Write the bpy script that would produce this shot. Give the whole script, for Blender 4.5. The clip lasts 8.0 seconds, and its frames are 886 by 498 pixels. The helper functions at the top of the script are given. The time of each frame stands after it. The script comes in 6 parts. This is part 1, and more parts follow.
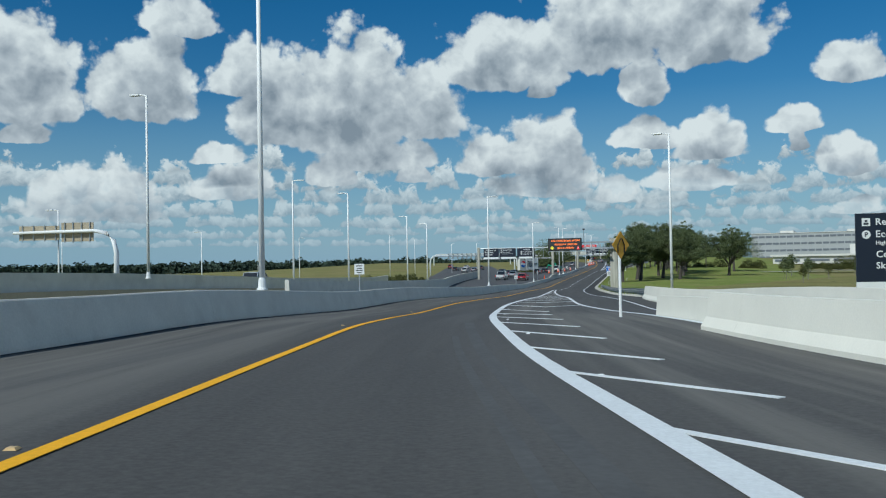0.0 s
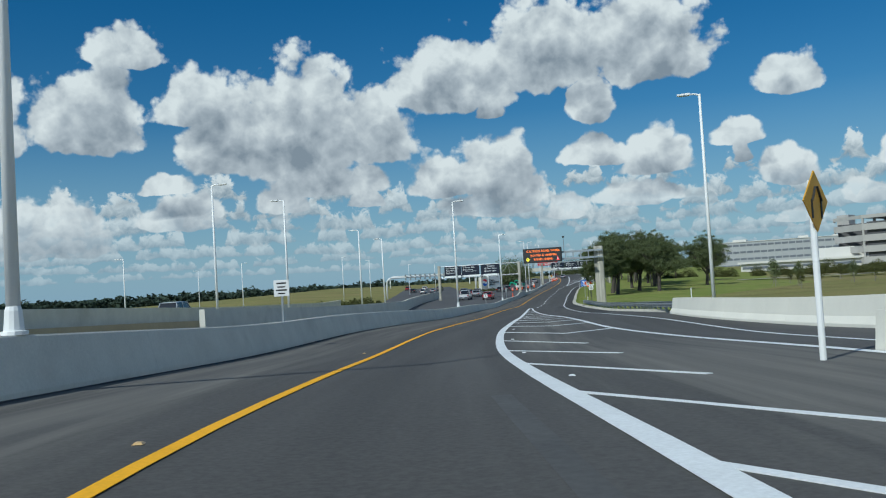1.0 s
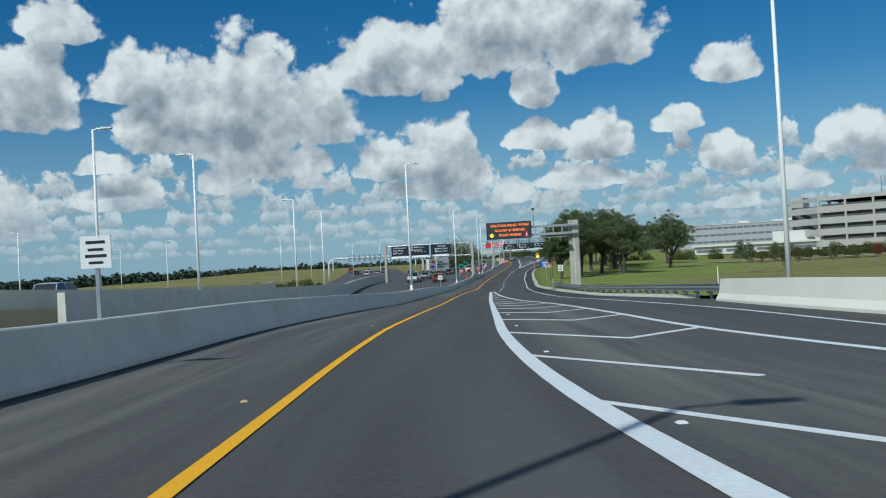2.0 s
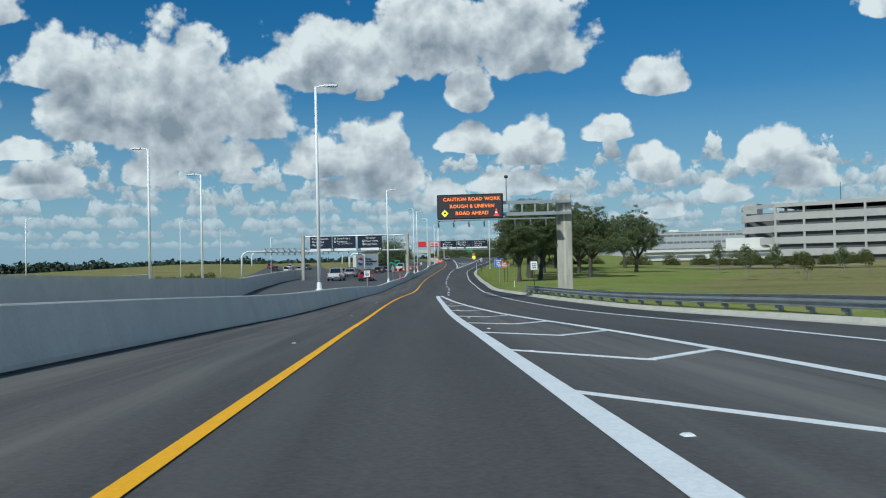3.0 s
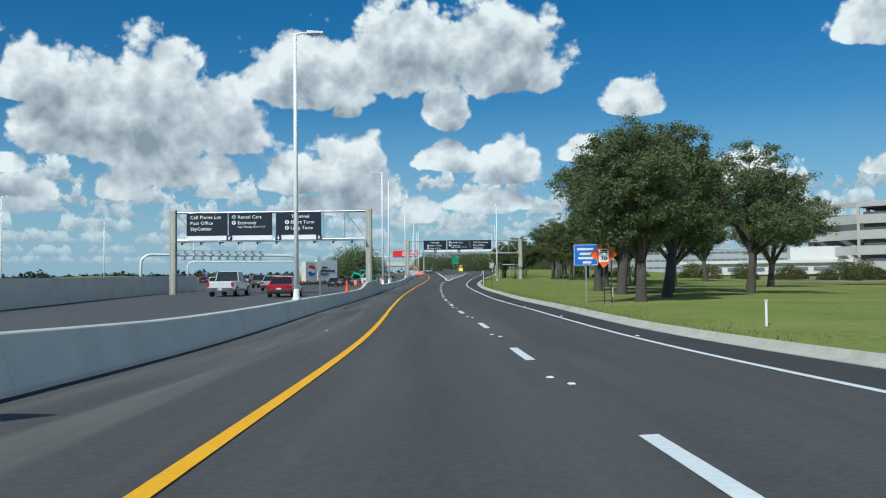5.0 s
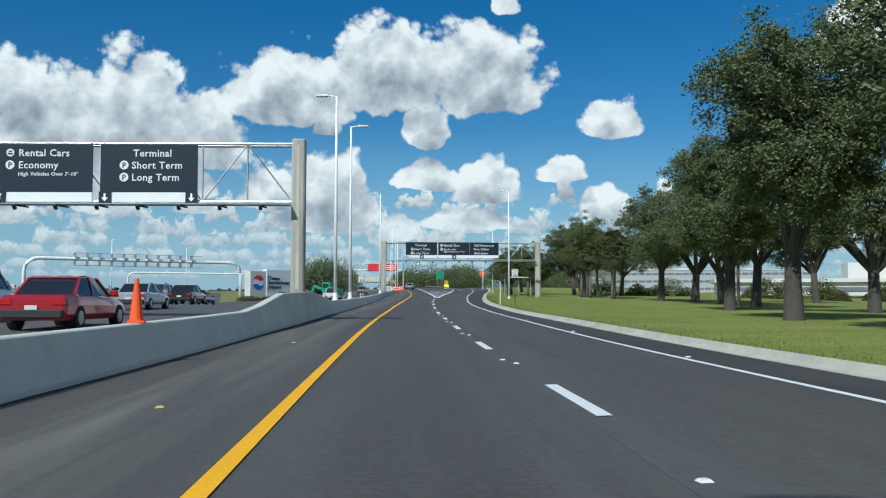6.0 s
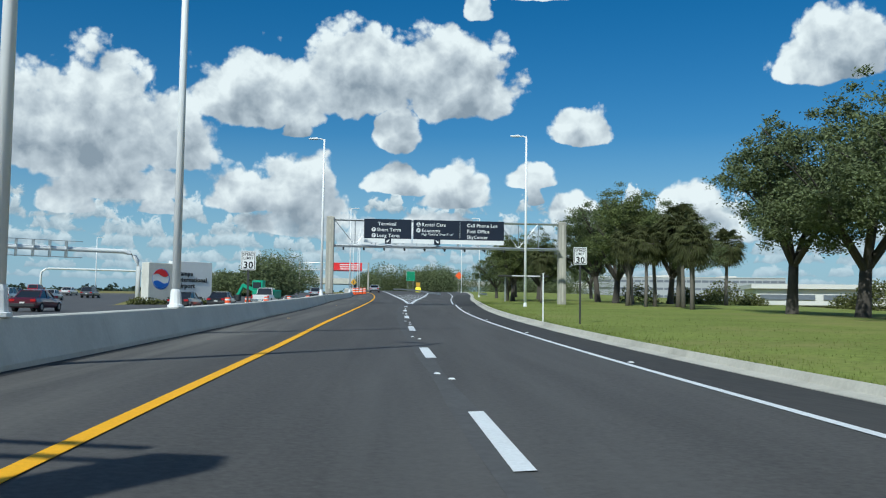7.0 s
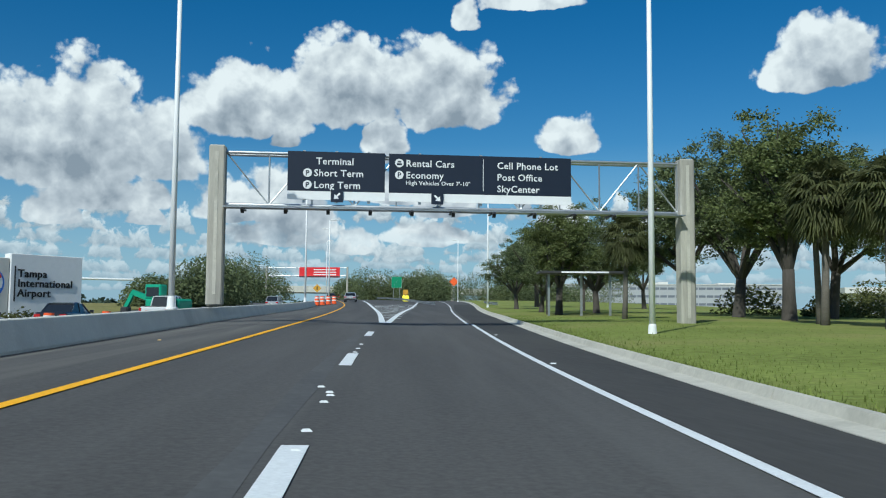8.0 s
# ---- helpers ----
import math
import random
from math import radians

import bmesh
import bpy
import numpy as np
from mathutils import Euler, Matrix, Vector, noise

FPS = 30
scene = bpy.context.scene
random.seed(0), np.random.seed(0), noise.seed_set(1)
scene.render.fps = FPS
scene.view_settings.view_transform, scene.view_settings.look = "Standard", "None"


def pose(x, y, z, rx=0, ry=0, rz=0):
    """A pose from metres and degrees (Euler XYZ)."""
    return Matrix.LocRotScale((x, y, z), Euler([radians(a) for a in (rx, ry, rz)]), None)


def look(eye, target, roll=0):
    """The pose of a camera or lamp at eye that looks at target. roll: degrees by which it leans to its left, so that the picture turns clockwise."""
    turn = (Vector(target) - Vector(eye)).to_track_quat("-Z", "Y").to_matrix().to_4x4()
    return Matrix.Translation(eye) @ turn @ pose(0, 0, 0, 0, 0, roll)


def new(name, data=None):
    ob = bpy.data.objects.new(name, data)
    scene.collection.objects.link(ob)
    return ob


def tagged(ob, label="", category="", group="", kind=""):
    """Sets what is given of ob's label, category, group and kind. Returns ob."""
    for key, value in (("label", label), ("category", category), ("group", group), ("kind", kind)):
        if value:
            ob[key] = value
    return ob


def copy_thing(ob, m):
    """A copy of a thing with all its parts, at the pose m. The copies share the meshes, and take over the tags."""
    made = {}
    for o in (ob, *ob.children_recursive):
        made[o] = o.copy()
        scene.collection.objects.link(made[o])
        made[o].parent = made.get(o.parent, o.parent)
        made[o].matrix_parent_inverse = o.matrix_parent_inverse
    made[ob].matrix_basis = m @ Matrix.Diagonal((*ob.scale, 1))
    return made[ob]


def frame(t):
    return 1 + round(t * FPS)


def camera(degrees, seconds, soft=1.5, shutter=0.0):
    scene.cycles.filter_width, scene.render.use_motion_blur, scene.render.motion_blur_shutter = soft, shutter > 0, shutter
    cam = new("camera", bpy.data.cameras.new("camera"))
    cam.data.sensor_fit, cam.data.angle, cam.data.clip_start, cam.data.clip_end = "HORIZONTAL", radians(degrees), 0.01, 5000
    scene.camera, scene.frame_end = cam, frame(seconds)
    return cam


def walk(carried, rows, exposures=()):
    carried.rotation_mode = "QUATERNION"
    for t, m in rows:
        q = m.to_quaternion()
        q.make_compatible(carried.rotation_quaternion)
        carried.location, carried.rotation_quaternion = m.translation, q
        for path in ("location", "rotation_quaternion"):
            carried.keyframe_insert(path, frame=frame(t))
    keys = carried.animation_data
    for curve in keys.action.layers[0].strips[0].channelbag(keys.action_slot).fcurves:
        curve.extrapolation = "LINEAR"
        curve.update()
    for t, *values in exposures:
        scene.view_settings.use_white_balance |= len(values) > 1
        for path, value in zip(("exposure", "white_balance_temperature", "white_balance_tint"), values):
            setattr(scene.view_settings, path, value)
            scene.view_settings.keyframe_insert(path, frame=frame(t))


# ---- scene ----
cam = camera(53.94, 8.0, soft=1.15)
# seconds, place in metres, tilt, lean and turn in degrees
PATH = [
    (0.0, 0.259, 1.271, 1.156, 90.99, 1.02, 0.25),
    (0.1, 0.168, 2.642, 1.113, 91.18, 1.31, -0.04),
    (0.2, 0.092, 4.034, 1.071, 91.37, 1.59, -0.34),
    (0.3, 0.030, 5.448, 1.031, 91.55, 1.88, -0.63),
    (0.4, -0.019, 6.887, 0.993, 91.72, 2.15, -0.92),
    (0.5, -0.058, 8.353, 0.957, 91.87, 2.42, -1.21),
    (0.6, -0.090, 9.854, 0.922, 92.01, 2.67, -1.50),
    (0.7, -0.117, 11.374, 0.888, 92.14, 2.90, -1.78),
    (0.8, -0.142, 12.895, 0.855, 92.26, 3.10, -2.05),
    (0.9, -0.165, 14.400, 0.823, 92.34, 3.26, -2.34),
    (1.0, -0.189, 15.881, 0.793, 92.35, 3.39, -2.64),
    (1.1, -0.215, 17.340, 0.767, 92.30, 3.48, -2.94),
    (1.2, -0.241, 18.764, 0.747, 92.21, 3.53, -3.26),
    (1.3, -0.263, 20.144, 0.731, 92.10, 3.55, -3.59),
    (1.4, -0.280, 21.476, 0.717, 91.96, 3.53, -3.94),
    (1.5, -0.289, 22.765, 0.701, 91.81, 3.50, -4.30),
    (1.6, -0.287, 24.020, 0.680, 91.65, 3.44, -4.68),
    (1.7, -0.272, 25.261, 0.652, 91.48, 3.36, -5.07),
    (1.8, -0.241, 26.511, 0.612, 91.32, 3.27, -5.48),
    (1.9, -0.189, 27.800, 0.561, 91.16, 3.18, -5.90),
    (2.0, -0.113, 29.168, 0.499, 91.03, 3.08, -6.34),
    (2.1, -0.009, 30.655, 0.428, 90.91, 2.97, -6.81),
    (2.2, 0.129, 32.309, 0.353, 90.83, 2.86, -7.30),
    (2.3, 0.303, 34.183, 0.277, 90.78, 2.74, -7.81),
    (2.4, 0.517, 36.331, 0.204, 90.78, 2.62, -8.35),
    (2.5, 0.770, 38.806, 0.136, 90.82, 2.47, -8.88),
    (2.6, 1.068, 41.562, 0.075, 90.86, 2.26, -9.36),
    (2.7, 1.412, 44.540, 0.018, 90.89, 2.01, -9.82),
    (2.8, 1.800, 47.683, -0.037, 90.91, 1.75, -10.25),
    (2.9, 2.230, 50.935, -0.093, 90.93, 1.50, -10.64),
    (3.0, 2.695, 54.245, -0.156, 90.93, 1.27, -11.01),
    (3.1, 3.186, 57.577, -0.227, 90.92, 1.09, -11.36),
    (3.2, 3.693, 60.908, -0.307, 90.90, 0.95, -11.67),
    (3.3, 4.207, 64.226, -0.396, 90.90, 0.85, -11.92),
    (3.4, 4.717, 67.524, -0.491, 90.91, 0.79, -12.11),
    (3.5, 5.218, 70.792, -0.590, 90.94, 0.75, -12.23),
    (3.6, 5.707, 74.018, -0.689, 90.99, 0.73, -12.27),
    (3.7, 6.187, 77.181, -0.785, 91.06, 0.73, -12.26),
    (3.8, 6.664, 80.257, -0.874, 91.14, 0.74, -12.24),
    (3.9, 7.142, 83.226, -0.955, 91.22, 0.75, -12.21),
    (4.0, 7.626, 86.075, -1.025, 91.29, 0.76, -12.21),
    (4.1, 8.117, 88.814, -1.083, 91.35, 0.76, -12.23),
    (4.2, 8.617, 91.480, -1.131, 91.41, 0.76, -12.26),
    (4.3, 9.125, 94.122, -1.170, 91.48, 0.75, -12.29),
    (4.4, 9.642, 96.777, -1.202, 91.55, 0.73, -12.32),
    (4.5, 10.167, 99.474, -1.229, 91.63, 0.72, -12.36),
    (4.6, 10.701, 102.234, -1.255, 91.71, 0.71, -12.40),
    (4.7, 11.244, 105.074, -1.283, 91.79, 0.70, -12.44),
    (4.8, 11.799, 108.005, -1.315, 91.88, 0.70, -12.50),
    (4.9, 12.366, 111.034, -1.352, 91.97, 0.69, -12.56),
    (5.0, 12.948, 114.168, -1.396, 92.07, 0.69, -12.62),
    (5.1, 13.546, 117.409, -1.444, 92.17, 0.69, -12.70),
    (5.2, 14.163, 120.762, -1.496, 92.27, 0.68, -12.79),
    (5.3, 14.799, 124.227, -1.545, 92.38, 0.67, -12.90),
    (5.4, 15.456, 127.809, -1.588, 92.50, 0.65, -13.02),
    (5.5, 16.133, 131.509, -1.621, 92.61, 0.60, -13.17),
    (5.6, 16.831, 135.312, -1.639, 92.69, 0.51, -13.37),
    (5.7, 17.547, 139.167, -1.642, 92.79, 0.38, -13.59),
    (5.8, 18.276, 143.004, -1.634, 92.93, 0.24, -13.79),
    (5.9, 19.015, 146.761, -1.620, 93.10, 0.09, -13.96),
    (6.0, 19.759, 150.401, -1.604, 93.29, -0.04, -14.09),
    (6.1, 20.505, 153.914, -1.591, 93.50, -0.14, -14.20),
    (6.2, 21.252, 157.317, -1.582, 93.69, -0.23, -14.31),
    (6.3, 21.998, 160.640, -1.575, 93.86, -0.31, -14.43),
    (6.4, 22.744, 163.913, -1.569, 93.99, -0.38, -14.57),
    (6.5, 23.492, 167.149, -1.562, 94.05, -0.45, -14.74),
    (6.6, 24.244, 170.360, -1.551, 94.01, -0.53, -14.96),
    (6.7, 25.006, 173.560, -1.534, 93.92, -0.60, -15.22),
    (6.8, 25.779, 176.762, -1.509, 93.80, -0.67, -15.53),
    (6.9, 26.565, 179.967, -1.477, 93.69, -0.72, -15.86),
    (7.0, 27.363, 183.171, -1.442, 93.61, -0.76, -16.17),
    (7.1, 28.171, 186.369, -1.407, 93.63, -0.77, -16.43),
    (7.2, 28.987, 189.563, -1.376, 93.70, -0.78, -16.63),
    (7.3, 29.813, 192.758, -1.349, 93.80, -0.76, -16.79),
    (7.4, 30.648, 195.962, -1.325, 93.92, -0.74, -16.89),
    (7.5, 31.495, 199.178, -1.300, 94.02, -0.70, -16.95),
    (7.6, 32.357, 202.408, -1.268, 94.08, -0.65, -16.96),
    (7.7, 33.239, 205.646, -1.227, 94.12, -0.59, -16.95),
    (7.8, 34.141, 208.889, -1.175, 94.16, -0.52, -16.94),
    (7.9, 35.065, 212.133, -1.111, 94.19, -0.44, -16.91),
    (8.0, 36.011, 215.379, -1.037, 94.22, -0.37, -16.88),
]
# the picture brightens a little once the trees fill it
walk(cam, [(t, pose(*p)) for t, *p in PATH],
     exposures=[(0.0, -0.18, 5980, 0), (1.2, -0.18, 5980, 0), (2.5, -0.13, 5980, 0), (4.0, -0.09, 5980, 0), (5.5, 0.10, 5980, 0), (6.5, 0.10, 5980, 0), (8.0, 0.06, 5980, 0)])

# ---- world, sun, exposure ----
SUN_AZ, SUN_EL = radians(222), radians(43.2)      # azimuth clockwise from +y


def nd(tree, kind, **kw):
    n = tree.nodes.new(kind)
    for k, v in kw.items():
        if k == "op":
            n.operation = v
        elif k == "ins":
            for key, val in v.items():
                n.inputs[key].default_value = val
    return n


def math_node(tree, op, a, b=None, c=None, clamp=False):
    n = tree.nodes.new("ShaderNodeMath")
    n.operation, n.use_clamp = op, clamp
    for i, v in enumerate((a, b, c)):
        if v is None:
            continue
        if isinstance(v, (int, float)):
            n.inputs[i].default_value = v
        else:
            tree.links.new(v, n.inputs[i])
    return n.outputs[0]


def mix_colour(t, fac, a, b):
    m = t.nodes.new("ShaderNodeMix")
    m.data_type = "RGBA"
    for sock, v in ((m.inputs[0], fac), (m.inputs[6], a), (m.inputs[7], b)):
        if isinstance(v, (tuple, float)):
            sock.default_value = v
        else:
            t.links.new(v, sock)
    return m.outputs[2]


def ramp_to(t, value, lo, hi, to_lo=0.0, to_hi=1.0, smooth=False):
    n = nd(t, "ShaderNodeMapRange", ins={1: lo, 2: hi, 3: to_lo, 4: to_hi})
    if smooth:
        n.interpolation_type = "SMOOTHSTEP"
    t.links.new(value, n.inputs[0])
    return n.outputs[0]


# cumulus clouds: azimuth from and to, flat base and top, in degrees
CLOUDS_HIGH = [
    (-15.9, -9.4, 11.5, 14.9), (-14.6, -6.6, 8.8, 14.2), (-11.6, -0.8, 8.8, 16.7), (-4.5, 1.9, 9.0, 13.8), (-1.4, 8.8, 12.1, 17.2), (4.5, 16.4, 13.2, 18.8),
    (11.2, 22, 13.1, 19.1), (11.4, 14.8, 10.6, 14.4), (22.2, 27.8, 10.8, 13.2), (5.4, 7.3, 10.9, 12.8), (-19.8, -16, 11.7, 15.7), (-30.8, -21.6, 9.9, 16.2),
    (-23.4, -15.4, 10.1, 15.2), (-19.6, -13.8, 14.9, 17.5), (36.4, 44.6, 14.3, 18.5), (17.2, 19.4, 18.6, 20.5), (19, 27, 19.8, 21.7), (-36, -31, 11.4, 14.8),
]
CLOUDS_LOW = [
    (10.4, 15.5, 7.5, 9.5), (14.2, 19.8, 6.8, 9.5), (20.0, 24.3, 8.0, 9.6), (0.1, 6.2, 6.3, 9.4), (2.9, 10.1, 6.2, 10.3), (-9.0, 0.2, 6.6, 8.8),
    (22.1, 27.2, 5.4, 7.6), (29.4, 34.7, 5.9, 8.6), (12.5, 19.7, 4.7, 6.5), (21.4, 23.0, 6.8, 8.2), (2.4, 10.3, 4.7, 7.0), (-16.9, -12.7, 6.9, 8.3),
    (27.5, 31.1, 3.7, 5.2), (31.5, 36.4, 4.4, 6.4), (-9.2, -5.7, 5.4, 7.4), (-3.8, -0.7, 5.6, 6.9), (-14.5, -11.0, 5.4, 7.0), (9.4, 12.7, 4.0, 5.8),
    (23.8, 26.8, 2.8, 3.9), (-26.6, -17.0, 3.5, 7.4), (-27.3, -24.4, 7.9, 9.5), (-16.8, -11.0, 4.7, 6.9), (38.0, 43.0, 6.2, 7.6),
]
# the same fair-weather sky goes on all round
rng_sky = random.Random(12)
CLOUDS_ROUND = []
for k in range(13):
    az0, base0 = rng_sky.choice((rng_sky.uniform(-178, -46), rng_sky.uniform(50, 165))), rng_sky.uniform(5, 30) if k < 9 else rng_sky.uniform(32, 58)
    wide = rng_sky.uniform(14, 28) * (1 + base0 / 30)
    CLOUDS_ROUND.append((az0, az0 + wide, base0, base0 + wide * rng_sky.uniform(0.3, 0.5)))
CLOUDS = CLOUDS_HIGH + CLOUDS_LOW + CLOUDS_ROUND
# rows of far clouds over the horizon: base, height, share of open sky
ROWS = [(1.35, 0.5, 0.35), (1.9, 0.65, 0.33), (2.5, 0.85, 0.32), (3.2, 1.1, 0.33), (4.0, 1.4, 0.365), (4.9, 1.65, 0.42), (5.9, 1.9, 0.49)]


def cloud_group():
    """Cloud cover and relief at an azimuth and elevation given as a vector in degrees."""
    tree = bpy.data.node_groups.new("cloud_cover", "ShaderNodeTree")
    tree.interface.new_socket("place", in_out="INPUT", socket_type="NodeSocketVector")
    for name in ("cover", "relief"):
        tree.interface.new_socket(name, in_out="OUTPUT", socket_type="NodeSocketFloat")
    gi, go = tree.nodes.new("NodeGroupInput"), tree.nodes.new("NodeGroupOutput")
    place = gi.outputs[0]
    # broad bends of the outlines
    n1 = nd(tree, "ShaderNodeTexNoise", ins={"Scale": 0.30, "Detail": 4.0, "Roughness": 0.5})
    tree.links.new(place, n1.inputs["Vector"])
    warp = nd(tree, "ShaderNodeVectorMath", op="MULTIPLY_ADD", ins={1: (1.5, 0.9, 0)})
    tree.links.new(n1.outputs["Color"], warp.inputs[0])
    tree.links.new(place, warp.inputs[2])
    bent = nd(tree, "ShaderNodeVectorMath", op="ADD", ins={1: (-0.75, -0.45, 0)})
    tree.links.new(warp.outputs[0], bent.inputs[0])
    best = None
    for a0, a1, base, top in CLOUDS:
        rx, h = (a1 - a0) / 2, top - base
        sub = nd(tree, "ShaderNodeVectorMath", op="MULTIPLY_ADD", ins={1: (1 / rx, 1 / h, 0), 2: (-(a0 + a1) / 2 / rx, -base / h, 0)})
        tree.links.new(bent.outputs[0], sub.inputs[0])
        # below the base the cloud ends at once
        neg = nd(tree, "ShaderNodeVectorMath", op="MULTIPLY", ins={1: (-1, -4.5, 0)})
        tree.links.new(sub.outputs[0], neg.inputs[0])
        mx = nd(tree, "ShaderNodeVectorMath", op="MAXIMUM")
        tree.links.new(sub.outputs[0], mx.inputs[0])
        tree.links.new(neg.outputs[0], mx.inputs[1])
        ln = nd(tree, "ShaderNodeVectorMath", op="LENGTH")
        tree.links.new(mx.outputs[0], ln.inputs[0])
        d = math_node(tree, "MULTIPLY_ADD", ln.outputs["Value"], -1.5, 1.38)
        best = d if best is None else math_node(tree, "MAXIMUM", best, d)
    # rounded heads of three sizes
    lumps = None
    for scale, amount in ((0.42, 0.46), (0.95, 0.26), (2.3, 0.10), (5.2, 0.04)):
        vor = nd(tree, "ShaderNodeTexVoronoi", ins={"Scale": scale})
        vor.feature, vor.voronoi_dimensions = "SMOOTH_F1", "2D"
        vor.inputs["Smoothness"].default_value = 0.35
        tree.links.new(warp.outputs[0], vor.inputs["Vector"])
        v = math_node(tree, "MULTIPLY", math_node(tree, "SUBTRACT", 0.40, vor.outputs["Distance"]), amount)
        lumps = v if lumps is None else math_node(tree, "ADD", lumps, v)
    wisp = nd(tree, "ShaderNodeTexNoise", ins={"Scale": 1.4, "Detail": 5.0, "Roughness": 0.6})
    tree.links.new(place, wisp.inputs["Vector"])
    billow = nd(tree, "ShaderNodeTexNoise", ins={"Scale": 0.62, "Detail": 3.0, "Roughness": 0.5, "Distortion": 0.6})
    tree.links.new(place, billow.inputs["Vector"])
    soft = math_node(tree, "MULTIPLY", math_node(tree, "SUBTRACT", wisp.outputs[0], 0.5), 0.3)
    edge = math_node(tree, "MULTIPLY_ADD", lumps, 1.15, soft)
    tree.links.new(math_node(tree, "ADD", best, edge), go.inputs["cover"])
    tree.links.new(math_node(tree, "MULTIPLY_ADD", math_node(tree, "ADD", lumps, math_node(tree, "MULTIPLY", soft, 0.45)), 0.5, billow.outputs[0]), go.inputs["relief"])
    return tree


def build_world():
    world = bpy.data.worlds.new("sky")
    scene.world = world
    world.use_nodes = True
    t = world.node_tree
    t.nodes.clear()
    out = t.nodes.new("ShaderNodeOutputWorld")
    sky = t.nodes.new("ShaderNodeTexSky")
    sky.sky_type, sky.sun_disc = "NISHITA", False
    sky.sun_elevation, sky.sun_rotation = SUN_EL, SUN_AZ
    sky.air_density, sky.dust_density, sky.ozone_density = 1.0, 0.15, 4.0
    hsv = nd(t, "ShaderNodeHueSaturation", ins={"Saturation": SKY_SAT, "Value": SKY_STRENGTH, "Hue": 0.5})
    t.links.new(sky.outputs[0], hsv.inputs["Color"])
    co = t.nodes.new("ShaderNodeTexCoord")
    sep = t.nodes.new("ShaderNodeSeparateXYZ")
    t.links.new(co.outputs["Generated"], sep.inputs[0])
    az = math_node(t, "MULTIPLY", math_node(t, "ARCTAN2", sep.outputs["X"], sep.outputs["Y"]), 57.2958)
    el = math_node(t, "MULTIPLY", math_node(t, "ARCSINE", sep.outputs["Z"]), 57.2958)
    place = t.nodes.new("ShaderNodeCombineXYZ")
    t.links.new(az, place.inputs[0])
    t.links.new(el, place.inputs[1])
    # pale haze low over the horizon
    colour = mix_colour(t, ramp_to(t, el, 0.0, 11.0, 0.85, 0.0), hsv.outputs[0], HAZE)
    fine = nd(t, "ShaderNodeTexNoise", ins={"Scale": 1.15, "Detail": 6.0, "Roughness": 0.62, "Distortion": 0.4})
    t.links.new(place.outputs[0], fine.inputs["Vector"])
    frill = math_node(t, "SUBTRACT", fine.outputs[0], 0.5)
    for i, (base, tall, thin) in enumerate(ROWS):
        n = nd(t, "ShaderNodeTexNoise", ins={"Scale": 0.36 / tall ** 0.6, "Detail": 2.0, "Roughness": 0.55})
        n.noise_dimensions = "1D"
        t.links.new(math_node(t, "ADD", az, 37.0 * i), n.inputs["W"])
        h = math_node(t, "MINIMUM", math_node(t, "MULTIPLY", math_node(t, "SUBTRACT", n.outputs[0], thin), tall * 6.0), tall)
        wave = nd(t, "ShaderNodeTexNoise", ins={"Scale": 0.07, "Detail": 1.0})
        wave.noise_dimensions = "1D"
        t.links.new(math_node(t, "ADD", az, 91.0 * i), wave.inputs["W"])
        y = math_node(t, "SUBTRACT", el, math_node(t, "MULTIPLY_ADD", wave.outputs[0], 1.0 * tall, base - 0.5 * tall))
        top = math_node(t, "SUBTRACT", math_node(t, "MULTIPLY_ADD", frill, 2.1 * tall, h), y)
        low = math_node(t, "MULTIPLY", math_node(t, "MULTIPLY_ADD", frill, 0.8 * tall, y), 1.6)
        mask = ramp_to(t, math_node(t, "MINIMUM", top, low), 0.0, 0.3 * tall, 0.0, 0.64 + 0.05 * i, True)
        lit = ramp_to(t, math_node(t, "MULTIPLY_ADD", frill, 2.2 * tall, y), -0.1 * tall, 0.85 * tall)
        k = i / (len(ROWS) - 1)
        dark = (0.29 - 0.03 * k, 0.37 - 0.05 * k, 0.45 - 0.07 * k, 1)
        pale = (0.56 + 0.22 * k, 0.63 + 0.17 * k, 0.68 + 0.13 * k, 1)
        colour = mix_colour(t, mask, colour, mix_colour(t, lit, dark, pale))
    group = cloud_group()
    here = t.nodes.new("ShaderNodeGroup")
    here.node_tree = group
    t.links.new(place.outputs[0], here.inputs[0])
    # the same field a little higher towards the sun tells which side of each head is lit
    up = nd(t, "ShaderNodeVectorMath", op="ADD", ins={1: (-0.55, 1.5, 0)})
    t.links.new(place.outputs[0], up.inputs[0])
    above = t.nodes.new("ShaderNodeGroup")
    above.node_tree = group
    t.links.new(up.outputs[0], above.inputs[0])
    mask = ramp_to(t, here.outputs["cover"], 0.0, 0.24, 0.0, 1.0, True)
    relief = math_node(t, "SUBTRACT", here.outputs["relief"], above.outputs["relief"])
    deep = ramp_to(t, above.outputs["cover"], -0.2, 1.45, 0.0, 1.0)
    shade = math_node(t, "MULTIPLY_ADD", relief, -0.95, deep)
    ramp = t.nodes.new("ShaderNodeValToRGB")
    ramp.color_ramp.elements[0].position, ramp.color_ramp.elements[0].color = 0.0, (0.82, 0.83, 0.835, 1)
    ramp.color_ramp.elements[1].position, ramp.color_ramp.elements[1].color = 1.0, (0.26, 0.30, 0.355, 1)
    mid = ramp.color_ramp.elements.new(0.5)
    mid.color = (0.50, 0.53, 0.575, 1)
    t.links.new(ramp_to(t, shade, -0.12, 1.0), ramp.inputs[0])
    colour = mix_colour(t, math_node(t, "MULTIPLY", mask, ramp_to(t, el, 1.0, 6.0, 0.4, 1.0)), colour, ramp.outputs[0])
